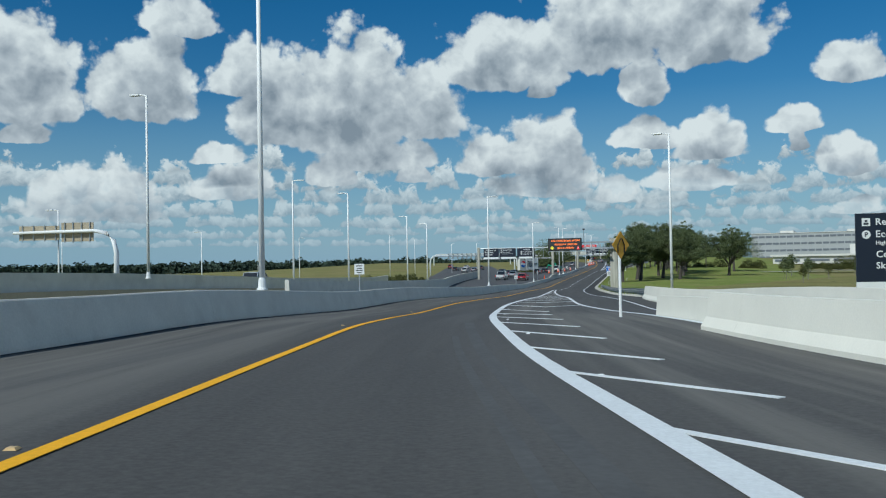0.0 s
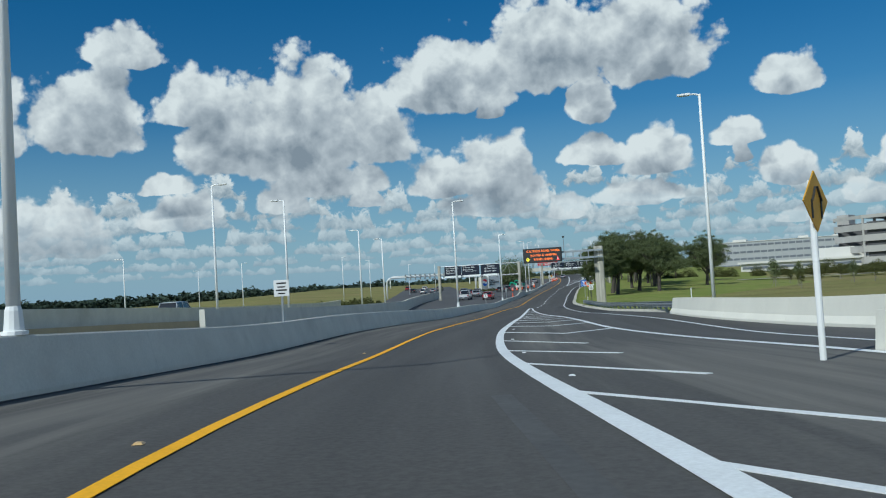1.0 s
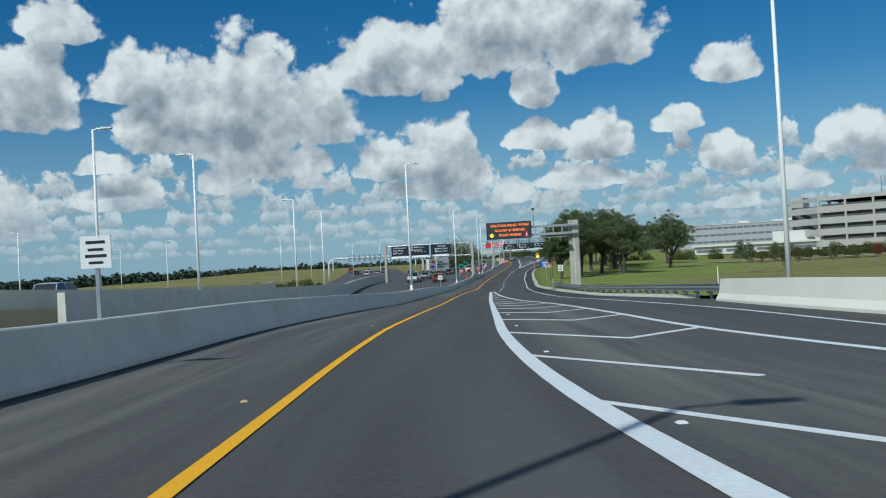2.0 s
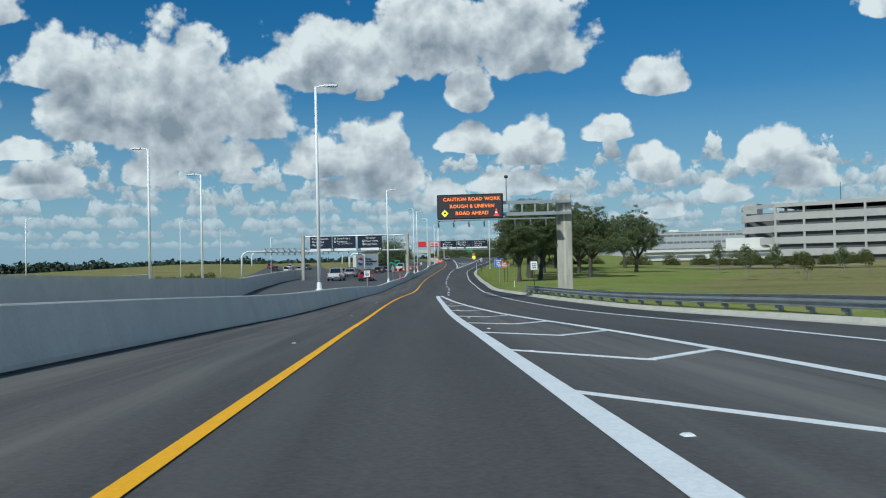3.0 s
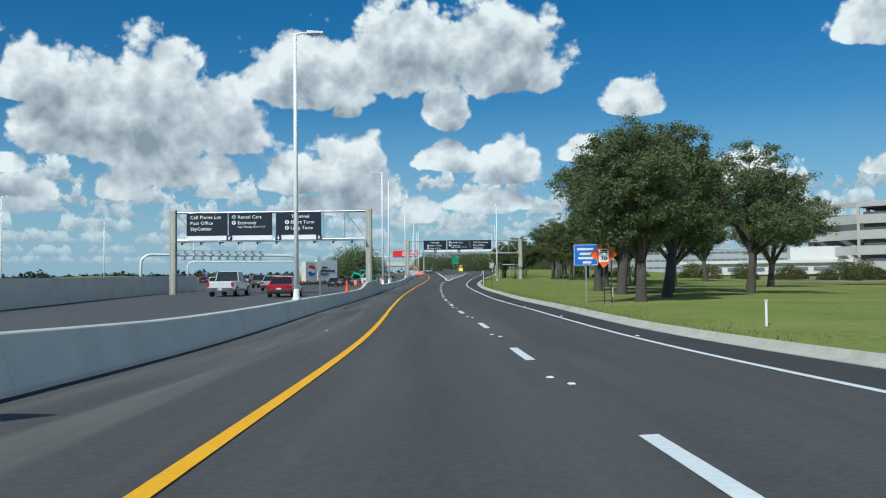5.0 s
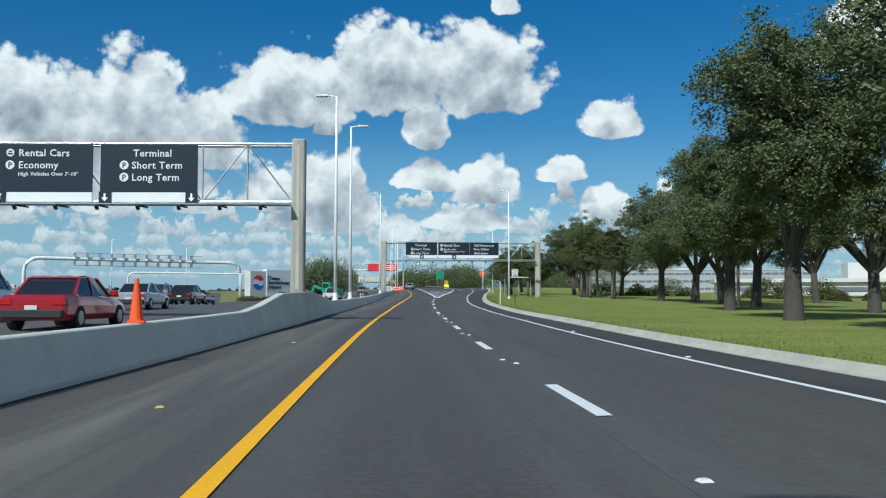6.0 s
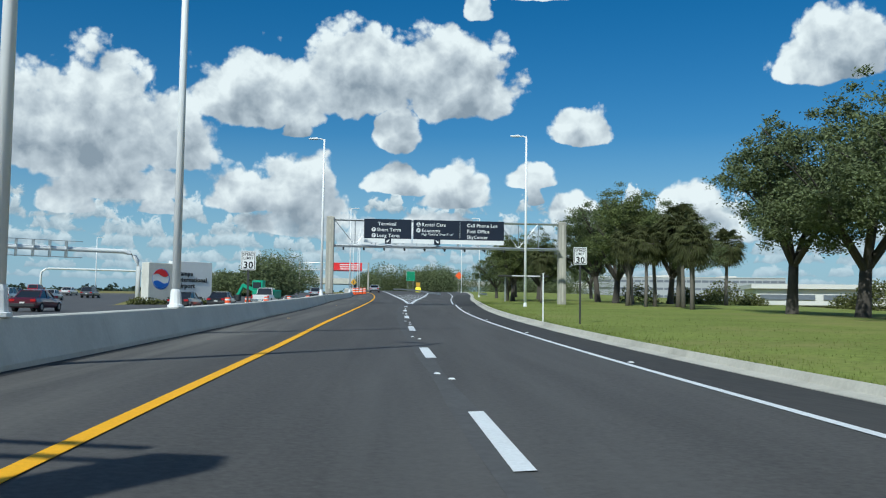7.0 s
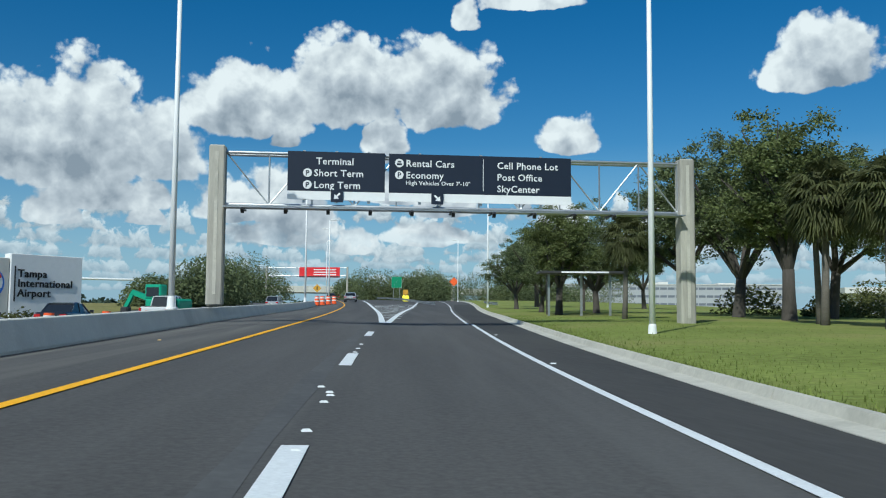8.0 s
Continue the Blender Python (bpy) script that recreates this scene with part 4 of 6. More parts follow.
# ---- street lamps ----
def lamp(x, y, z, height, side, turn, label="slender white street lamp with a short arm", detail=True):
    """side: +1 for an arm to the right of its heading, -1 to the left."""
    root = thing("street_lamp", label, "street lamp", (x, y, z), turn, "street lamps")
    b = bmesh.new()
    tube(b, [(0, 0, 0), (0, 0, height * 0.5), (0, 0, height)], [0.092, 0.078, 0.058], 12)
    part("pole", b, M["pole"], root, smooth=True)
    b = bmesh.new()
    tube(b, [(0, 0, 0), (0, 0, 0.05), (0, 0, 0.06), (0, 0, 0.32), (0, 0, 0.38)], [0.175, 0.175, 0.13, 0.11, 0.092], 12)
    part("base_cover", b, M["pole"], root)
    b = bmesh.new()
    tube(b, [(0, 0, height - 0.05), (side * 0.25, 0, height + 0.02), (side * 0.55, 0, height + 0.03)], [0.045, 0.04, 0.035], 8)
    part("arm", b, M["pole"], root)
    b = bmesh.new()
    vs = box(b, side * 0.45 - 0.0, side * 1.05, -0.16, 0.16, height - 0.02, height + 0.09)
    for v in vs:
        if abs(v.co.x) > 0.8:
            v.co.z = height + 0.0 if v.co.z < height + 0.03 else height + 0.06
            v.co.y *= 0.7
    head = part("lamp_head", b, M["pole"], root)
    part("lens", boxes((min(side * 0.55, side * 0.98), max(side * 0.55, side * 0.98), -0.1, 0.1, height - 0.035, height - 0.018)), M["reflector"], head)
    return root


def on_barrier(y, line=None):
    line = line or CENTRE
    return line(y), y, zat(line(y), y) + 0.785 * swell(y)


for y, h, s in ((27.7, 10.2, 1), (96.0, 9.7, 1), (146.4, 9.8, 1), (194.4, 10.4, -1), (202.4, 10.4, 1), (241.8, 10.6, -1), (292.0, 10.6, 1), (345.0, 10.4, -1)):
    lamp(*on_barrier(y), h, s, -math.degrees(math.atan(BARRIER.slope(y))))
for x, y, h, s in ((-8.9, 82.6, 8.7, -1), (-4.6, 109.0, 8.3, -1), (-2.4, 119.8, 8.0, -1)):
    lamp(x, y, land(y) + 1.3, h, s, -14)
for x, y, z, h, s, r in ((-13.0, 76.6, -1.4, 10.0, 1, -8), (-17.6, 53.3, 0.6, 11.0, -1, -8), (-34, 78, -3, 9.5, -1, 0), (-36, 130, -3, 9.5, -1, 0), (-30, 180, -3, 10, 1, 0),
                      (-14, 220, -3, 11.6, 1, 0), (-9.2, 260, -3, 11.8, -1, 0), (-45, 210, -3, 10, -1, 0), (-70, 160, -3, 10, -1, 0), (2, 300, -3, 11, 1, 0), (12, 340, -2, 11, 1, 0)):
    lamp(x, y, z, h, s, r)
for x, y, h, s in ((14.6, 56.9, 10.5, -1), (48.5, 236.7, 11.4, -1), (66.5, 300.0, 11.2, -1), (84.5, 366.0, 11.2, -1), (55.0, 330.0, 11.0, 1), (62.0, 375.0, 11.0, 1)):
    lamp(x, y, land(y) + 0.1, h, s, -18)


# ---- sign structures ----
def column(root, x0, x1, z0, z1, y0=-0.33, y1=0.33):
    b = boxes((x0, x1, y0, y1, z0, z1), bevel=0.05)
    col = part("column", b, M["column"], root, "weathered concrete column")
    mid = (x0 + x1) / 2
    part("groove", boxes((mid - 0.06, mid + 0.06, y0 - 0.012, y0 + 0.02, z0 + 0.4, z1 - 0.25)), M["kerb"], col)
    return col


def message_board():
    x, y = 14.45, 105.7
    root = thing("message_sign", "dark message board with orange words on a concrete cantilever", "message sign", (x, y, land(y)), -17.5)
    # panel in local x -2.0 to 2.0; column to the right
    b = boxes((-2.0, 2.0, -0.12, 0.28, 4.93, 6.43), bevel=0.03)
    panel = part("panel", b, M["black"], root)
    part("panel_face", boxes((-1.93, 1.93, -0.132, -0.118, 5.0, 6.36)), M["dark_metal"], panel)
    for words, z, size, cx in (("CAUTION ROAD WORK", 6.03, 0.30, 0.12), ("ROUGH & UNEVEN", 5.60, 0.30, 0.12), ("ROAD AHEAD", 5.18, 0.30, 0.12)):
        text_mesh("words", words, size, M["led"], panel, (cx, -0.135, z), "CENTER", 0.003, 1.6)
    b = bmesh.new()
    vs = [b.verts.new((-1.52 + dx, -0.14, 5.29 + dz)) for dx, dz in ((0, -0.22), (0.22, 0), (0, 0.22), (-0.22, 0))]
    b.faces.new(vs)
    part("diamond_symbol", b, M["glow_yellow"], panel)
    part("diamond_mark", boxes((-1.58, -1.46, -0.145, -0.141, 5.24, 5.36)), M["black"], panel)
    b = bmesh.new()
    vs = [b.verts.new((1.6 + dx, -0.14, 5.08 + dz)) for dx, dz in ((-0.16, 0), (0.16, 0), (0.16, 0.06), (0.09, 0.06), (0.03, 0.42), (-0.03, 0.42), (-0.09, 0.06), (-0.16, 0.06))]
    b.faces.new(vs)
    part("cone_symbol", b, M["led_red"], panel)
    part("cone_band", boxes((1.54, 1.66, -0.146, -0.142, 5.25, 5.32)), M["led_white"], panel)
    for z in (5.18, 5.88):
        part("chord", boxes((-1.9, 5.2, 0.32, 0.52, z - 0.1, z + 0.1)), M["galvanised"], root)
    for i in range(4):
        xx = 2.35 + 0.78 * i
        part("strut", boxes((xx - 0.05, xx + 0.05, 0.36, 0.48, 5.28, 5.78)), M["galvanised"], root)
    part("walkway", boxes((-2.0, 5.1, -0.35, 0.2, 4.83, 4.88)), M["galvanised"], root)
    for i in range(8):
        xx = -1.9 + 0.92 * i
        b = bmesh.new()
        bar(b, (xx, -0.55, 4.78), (xx, 0.35, 4.82), 0.06)
        bar(b, (xx, -0.55, 4.72), (xx + 0.02, -0.35, 4.45), 0.09, 0.07)
        part("bracket", b, M["galvanised"], root)
    column(root, 5.2, 6.12, 0.1, 6.3, 0.9, 1.65)
    for z in (5.18, 5.88):
        part("bearer", boxes((5.1, 6.1, 0.5, 0.92, z - 0.09, z + 0.09)), M["galvanised"], root)
    b = bmesh.new()
    tube(b, [(2.2, 0.5, 5.9), (2.2, 0.5, 7.4)], [0.04, 0.03], 8)
    mast = part("camera_mast", b, M["galvanised"], root)
    part("camera", boxes((2.08, 2.32, 0.38, 0.62, 7.38, 7.55), bevel=0.04), M["dark_metal"], mast)
    return root


message_board()


def arrow(parent, x, z, dx, s=0.36):
    """A white arrow on a dark tab, pointing down and to the side dx."""
    tab = part("arrow_tab", boxes((x - s * 0.62, x + s * 0.62, -0.16, -0.10, z - s * 0.62, z + s * 0.62)), M["sign_navy"], parent)
    b = bmesh.new()
    d = Vector((dx, 0, -1)).normalized()
    n = Vector((d.z, 0, -d.x))
    c = Vector((x, -0.17, z))
    shaft = [c - d * s * 0.42 + n * s * 0.1, c - d * s * 0.42 - n * s * 0.1, c + d * s * 0.1 - n * s * 0.1, c + d * s * 0.1 + n * s * 0.1]
    head = [c + d * s * 0.02 + n * s * 0.34, c + d * s * 0.02 - n * s * 0.34, c + d * s * 0.44]
    b.faces.new([b.verts.new(v) for v in shaft])
    b.faces.new([b.verts.new(v - Vector((0, 0.002, 0))) for v in head])
    part("arrow_mark", b, M["sign_white"], tab)


def disc_mark(parent, x, z, r, letter="P"):
    b = bmesh.new()
    vs = [b.verts.new((x + r * math.cos(a), -0.125, z + r * math.sin(a))) for a in (2 * math.pi * k / 20 for k in range(20))]
    b.faces.new(vs)
    d = part("disc", b, M["sign_white"], parent)
    if letter:
        text_mesh("letter", letter, r * 1.7, M["sign_navy"], d, (x, -0.128, z - r * 0.62), "CENTER", 0.001, 1.8)
    else:
        part("car_mark", boxes((x - r * 0.6, x + r * 0.6, -0.129, -0.126, z - r * 0.5, z - r * 0.05), (x - r * 0.4, x + r * 0.4, -0.129, -0.126, z + 0.02, z + r * 0.5)), M["sign_navy"], d)


def panel(root, x0, x1, z0, z1, strip=0.32):
    p = part("sign_panel", boxes((x0, x1, -0.10, -0.04, z0 + strip, z1), bevel=0.0), M["sign_navy"], root, "dark navy panel with white lettering")
    part("white_strip", boxes((x0, x1, -0.098, -0.045, z0, z0 + strip - 0.004)), M["sign_white"], p)
    for i in range(3):
        xx = x0 + (x1 - x0) * (i + 0.5) / 3
        part("hanger", boxes((xx - 0.05, xx + 0.05, -0.038, 0.02, z0 - 0.1, z1 + 0.05)), M["galvanised"], p)
    return p


def sign_bridge(a, b, top, low, base_a, base_b, label, depth=0.5, posts=0.58):
    """Two columns and a truss between them; local x runs from a to b."""
    a, b = Vector(a), Vector(b)
    span = (b - a).length
    turn = math.degrees(math.atan2(b.y - a.y, b.x - a.x))
    z = land(a.y)
    root = thing("sign_bridge", label, "sign bridge", (a.x, a.y, z), turn, "sign bridges")
    rise = land(b.y) - land(a.y)
    h = posts / 2
    column(root, -h, h, base_a, top + 0.1, -h, h)
    column(root, span - h, span + h, base_b + rise, top + 0.05, -h, h)
    for zz in (top - 0.12, low + 0.12):
        for yy in (0.02, depth):
            bm2 = bmesh.new()
            tube(bm2, [(h, yy, zz), (span - h, yy, zz)], [0.06, 0.06], 8)
            part("chord", bm2, M["galvanised"], root)
    n = max(3, int(span / 1.6))
    for i in range(n + 1):
        x = h + (span - 2 * h) * i / n
        bm2 = bmesh.new()
        tube(bm2, [(x, 0.02, low + 0.12), (x, 0.02, top - 0.12)], [0.032, 0.032], 6)
        part("strut", bm2, M["galvanised"], root)
        if i < n:
            x2 = h + (span - 2 * h) * (i + 1) / n
            za, zb = (low + 0.12, top - 0.12) if i % 2 else (top - 0.12, low + 0.12)
            bm2 = bmesh.new()
            tube(bm2, [(x, 0.02, za), (x2, 0.02, zb)], [0.03, 0.03], 6)
            part("brace", bm2, M["galvanised"], root)
    part("walkway", boxes((h, span - h, -0.75, -0.12, low - 0.06, low - 0.02)), M["galvanised"], root)
    for i in range(int(span / 1.5)):
        x = 1.0 + 1.5 * i
        bm2 = bmesh.new()
        bar(bm2, (x, -1.0, low - 0.12), (x, 0.2, low - 0.08), 0.06)
        bar(bm2, (x, -1.0, low - 0.12), (x, -0.85, low - 0.26), 0.12, 0.08)
        part("light_bracket", bm2, M["dark_metal"], root)
    return root


# over the neighbouring roadway
g1 = sign_bridge((7.1, 187.2, 0), (22.45, 183.6, 0), 6.95, 4.5, 0.0, 0.95, "steel sign bridge with three navy direction signs", posts=0.5)
for x0, x1 in ((1.1, 4.4), (4.5, 8.0), (8.3, 11.95)):
    p = panel(g1, x0, x1, 4.6, 6.78, 0.36)
    cx = (x0 + x1) / 2
    if x0 < 2:
        rows_ = (("Cell Phone Lot", x0 + 0.3), ("Post Office", x0 + 0.3), ("SkyCenter", x0 + 0.3))
        for k, (w, xx) in enumerate(rows_):
            text_mesh("words", w, 0.38, M["sign_white"], p, (xx, -0.11, 6.32 - 0.46 * k))
    elif x0 < 5:
        for k, (w, s) in enumerate((("Rental Cars", 0.38), ("Economy", 0.38), ("High Vehicles Over 7'-10\"", 0.2))):
            text_mesh("words", w, s, M["sign_white"], p, (x0 + 0.72, -0.11, (6.32, 5.86, 5.58)[k]))
        disc_mark(p, x0 + 0.42, 6.45, 0.15, "")
        disc_mark(p, x0 + 0.42, 5.99, 0.17)
        arrow(p, x0 + 0.05, 4.76, -0.6)
    else:
        for k, w in enumerate(("Terminal", "Short Term", "Long Term")):
            text_mesh("words", w, 0.38, M["sign_white"], p, (cx - 0.65 + (0.0 if k else 0.05), -0.11, 6.32 - 0.46 * k))
            if k:
                disc_mark(p, cx - 0.93, 6.45 - 0.46 * k, 0.17)
        arrow(p, x0 + 0.2, 4.76, 0)
        arrow(p, x1 - 0.2, 4.76, 0)

# over this road
g2 = sign_bridge((37.25, 247.7, 0), (54.6, 244.6, 0), 6.45, 4.3, 0.75, 0.05, "steel sign bridge with two navy airport direction signs")
p = panel(g2, 2.5, 6.05, 4.64, 6.42)
for k, w in enumerate(("Terminal", "Short Term", "Long Term")):
    text_mesh("words", w, 0.36, M["sign_white"], p, (3.45 + (0.08 if not k else 0), -0.11, 5.95 - 0.44 * k))
    if k:
        disc_mark(p, 3.22, 6.07 - 0.44 * k, 0.16)
arrow(p, 4.3, 4.78, -1)
p = panel(g2, 6.2, 13.1, 4.64, 6.42)
for k, (w, s) in enumerate((("Rental Cars", 0.36), ("Economy", 0.36), ("High Vehicles Over 7'-10\"", 0.215))):
    text_mesh("words", w, s, M["sign_white"], p, (6.82, -0.11, (5.95, 5.51, 5.27)[k]))
disc_mark(p, 6.58, 6.07, 0.16, "")
disc_mark(p, 6.58, 5.63, 0.16)
for k, w in enumerate(("Cell Phone Lot", "Post Office", "SkyCenter")):
    text_mesh("words", w, 0.36, M["sign_white"], p, (10.25, -0.11, 5.95 - 0.44 * k))
part("divider", boxes((9.72, 9.74, -0.106, -0.1, 5.1, 6.3)), M["sign_white"], p)
arrow(p, 8.0, 4.78, 1)




# ---- trees and plants ----
def leaf(bm, p, size, rng):
    """One pointed leaf clump, turned at random."""
    a, b = rng.uniform(0, 6.283), rng.uniform(-1.0, 1.0)
    u = Vector((math.cos(a), math.sin(a), b)).normalized() * size
    w = Vector((rng.uniform(-1, 1), rng.uniform(-1, 1), rng.uniform(-1, 1)))
    w = u.cross(w)
    if w.length < 1e-6:
        return
    w = w.normalized() * size * rng.uniform(0.35, 0.6)
    vs = [bm.verts.new(p + d) for d in (-u, w, u, -w)]
    bm.faces.new(vs)


def crown(lobes, count, size, seed, hollow=0.45, tufts=0):
    """Leaves spread over ragged lobes (x, y, z, radius, height), gathered in tufts where asked."""
    rng = random.Random(seed)
    bm = bmesh.new()
    total = sum(r[3] ** 2 for r in lobes)
    for x, y, z, r, h in lobes:
        share = r * r / total
        n_tufts = max(1, int(tufts * share)) if tufts else int(count * share)
        for _ in range(n_tufts):
            d = Vector((rng.gauss(0, 1), rng.gauss(0, 1), rng.gauss(0, 1))).normalized()
            k = rng.random() ** hollow
            n = 1 + 0.28 * noise.noise(Vector((x, y, z)) + d * 2.3) + 0.16 * noise.noise(d * 7 + Vector((z, x, y)))
            c = Vector((x + d.x * r * k * n, y + d.y * r * k * n, z + d.z * h * k * n))
            if not tufts:
                leaf(bm, c, size * rng.uniform(0.6, 1.3), rng)
                continue
            w = rng.uniform(0.28, 0.55)
            for _ in range(int(count * share / n_tufts)):
                e = Vector((rng.gauss(0, 0.5), rng.gauss(0, 0.5), rng.gauss(0, 0.32))) * w
                leaf(bm, c + e, size * rng.uniform(0.6, 1.3), rng)
    return bm


def oak(seed, height, count, size, leaf_mat="leaf_oak", trunk_at=2.0, spread=1.0, tufts=300, label="spreading live oak with dense dark green crown"):
    rng = random.Random(seed)
    root = thing("oak_tree", label, "tree", group="oaks on the lawn")
    b = bmesh.new()
    lean = Vector((rng.uniform(-0.25, 0.25), rng.uniform(-0.25, 0.25), trunk_at))
    tube(b, [(0, 0, -0.3), (0, 0, 0.1), lean * 0.5, lean], [0.42, 0.30, 0.24, 0.22], 9)
    part("trunk", b, M["bark"], root, smooth=True)
    lobes = []
    n = 7
    for i in range(n):
        a = 6.283 * (i + rng.uniform(-0.25, 0.25)) / n
        out = rng.uniform(1.0, 2.2) * spread * height / 9
        top = height * rng.uniform(0.46, 0.76)
        mid = lean + Vector((math.cos(a) * out * 0.45, math.sin(a) * out * 0.45, (top - trunk_at) * 0.5))
        end = Vector((math.cos(a) * out + lean.x, math.sin(a) * out + lean.y, top))
        b = bmesh.new()
        tube(b, [lean - Vector((0, 0, 0.15)), mid, end], [0.16, 0.10, 0.035], 7)
        for s in range(2):
            tip = end + Vector((rng.uniform(-1, 1), rng.uniform(-1, 1), rng.uniform(0.2, 1.2)))
            tube(b, [mid, (mid + tip) / 2 + Vector((0, 0, 0.15)), tip], [0.07, 0.045, 0.02], 5)
        part("limb", b, M["bark"], root)
        r = rng.uniform(1.25, 1.8) * height / 9
        lobes.append((end.x, end.y, end.z, r, r * 0.72))
        lobes.append((mid.x * 1.5, mid.y * 1.5, mid.z + 0.25 * height / 9, r * 0.7, r * 0.5))
    lobes += [(lean.x, lean.y, height * 0.82, 2.0 * height / 9, height * 0.17), (lean.x + 0.9, lean.y - 0.6, height * 0.68, 2.1 * height / 9, height * 0.16)]
    part("crown", crown(lobes, count, size, seed, tufts=tufts), M[leaf_mat], root)
    return root


def palm(seed, height, label="sabal palm with a shaggy round head"):
    rng = random.Random(seed)
    root = thing("palm_tree", label, "palm", group="palms on the lawn")
    b = bmesh.new()
    tube(b, [(0, 0, -0.2), (0.05, 0, height * 0.3), (0.08, 0.05, height * 0.65), (0.1, 0.05, height)], [0.15, 0.115, 0.105, 0.13], 9)
    part("trunk", b, M["bark_palm"], root, smooth=True)
    b = bmesh.new()
    for _ in range(92):
        a, el = rng.uniform(0, 6.283), rng.uniform(-1.2, 1.35)
        d = Vector((math.cos(a) * math.cos(el), math.sin(a) * math.cos(el), math.sin(el)))
        start = Vector((0.1, 0.05, height))
        stem = start + d * rng.uniform(0.5, 0.85)
        side = d.cross(Vector((0, 0, 1))).normalized()
        up = side.cross(d)
        tube(b, [start, stem], [0.02, 0.012], 4, cap=False)
        for k in range(11):
            q = (k - 5) / 5 * 1.15
            tip = stem + (d * math.cos(q) + side * math.sin(q)) * rng.uniform(0.65, 0.9) - Vector((0, 0, 0.3 + 0.15 * abs(q)))
            n = (d * math.cos(q + 0.12) + side * math.sin(q + 0.12)) * 0.36
            n2 = (d * math.cos(q - 0.12) + side * math.sin(q - 0.12)) * 0.36
            vs = [b.verts.new(v) for v in (stem, stem + n, tip, stem + n2)]
            b.faces.new(vs)
    part("fronds", b, M["leaf_palm"], root)
    b = bmesh.new()
    for _ in range(170):
        a, z = rng.uniform(0, 6.283), rng.uniform(-1.35, -0.1)
        r = 0.2 + 0.3 * (1 + z / 1.35) * rng.random()
        p = Vector((0.1 + math.cos(a) * r, 0.05 + math.sin(a) * r, height + z))
        leaf(b, p, 0.2, rng)
    part("dead_skirt", b, M["bark_pale"], root, "dry hanging leaves")
    return root


def lawn_z(x, y):
    return zat(KERB(y), y) + 0.16 if x < KERB(y) + 30 else land(y) - 0.1


near_oaks = [oak(11, 9.0, 88000, 0.064, tufts=560), oak(23, 9.0, 84000, 0.066, tufts=540, trunk_at=2.4)]
far_oaks = [oak(37, 9.0, 44000, 0.072, tufts=380, trunk_at=2.4, spread=1.45), oak(41, 9.0, 42000, 0.072, tufts=370, trunk_at=1.9, spread=1.5)]
light_oak = oak(51, 8.2, 30000, 0.08, "leaf_light", tufts=300, label="rounded oak with lighter olive green crown")
rng = random.Random(5)
# place and height of each oak
near_spots = [(30.4, 150.9, 8.6), (34.8, 157.0, 9.6), (39.5, 177.6, 11.8), (42.4, 171.5, 10.6), (46.8, 193.2, 11.0), (36.2, 166.0, 10.4)]
far_spots = [(43.5, 163.0, 9.8), (50.5, 186.5, 10.5), (54.0, 201.5, 10.2), (57.0, 210.3, 10.2), (58.9, 223.6, 9.8), (60.1, 219.7, 10.6), (72.0, 219.0, 10.5),
             (65.0, 255.9, 9.3), (67.0, 263.6, 9.2), (62.4, 267.5, 6.4), (69.5, 254.0, 9.0), (60.2, 271.5, 5.0), (66.0, 277.0, 6.0), (64.5, 287.0, 5.6),
             (80.0, 292.0, 7.0), (60.0, 186.0, 9.0), (72.0, 300.0, 8.0)]
light_spots = [(62.7, 248.9, 9.9), (57.2, 262.0, 5.6)]


def plant_all(protos, spots, tall):
    for i, (x, y, h) in enumerate(spots):
        m = pose(x, y, lawn_z(x, y), 0, 0, rng.uniform(0, 360)) @ Matrix.Scale(h / tall, 4)
        if i < len(protos):
            protos[i].matrix_basis = m
        else:
            copy_thing(protos[i % len(protos)], m)


plant_all(near_oaks, near_spots, 9.0)
plant_all(far_oaks, far_spots, 9.0)
plant_all([light_oak], light_spots, 8.2)
palms = [palm(3, 4.0), palm(8, 4.5)]
plant_all(palms, [(57.8, 231.7, 1.08), (58.6, 232.9, 1.0), (61.3, 239.1, 1.36), (60.7, 237.4, 1.22), (59.9, 239.9, 1.12), (58.4, 238.6, 1.04), (58.9, 242.2, 1.14),
                  (59.9, 243.6, 1.06), (54.8, 205.4, 1.02), (53.7, 203.0, 0.98), (75.4, 254.0, 1.3), (57.4, 264.0, 0.9), (56.0, 252.0, 0.9)], 1.0)


def young_tree(seed, height, leaf_mat, label):
    rng = random.Random(seed)
    root = thing("young_tree", label, "tree", group="young trees on the field")
    b = bmesh.new()
    tube(b, [(0, 0, -0.1), (0.02, 0.02, height * 0.5), (0, 0, height * 0.9)], [0.05, 0.035, 0.012], 6)
    part("trunk", b, M["bark_pale"], root)
    r = height * 0.24
    part("crown", crown([(0, 0, height * 0.55, r, height * 0.3), (0.1, 0, height * 0.75, r * 0.7, height * 0.22)], 700, 0.1 * height / 3, seed), M[leaf_mat], root)
    for k in range(3):
        a = 2.1 * k
        b = bmesh.new()
        tube(b, [(0.5 * math.cos(a), 0.5 * math.sin(a), -0.05), (0.04 * math.cos(a), 0.04 * math.sin(a), 0.9)], [0.02, 0.02], 5)
        part("stake", b, M["bark_pale"], root)
    return root


def field_z(x, y):
    return -2.45


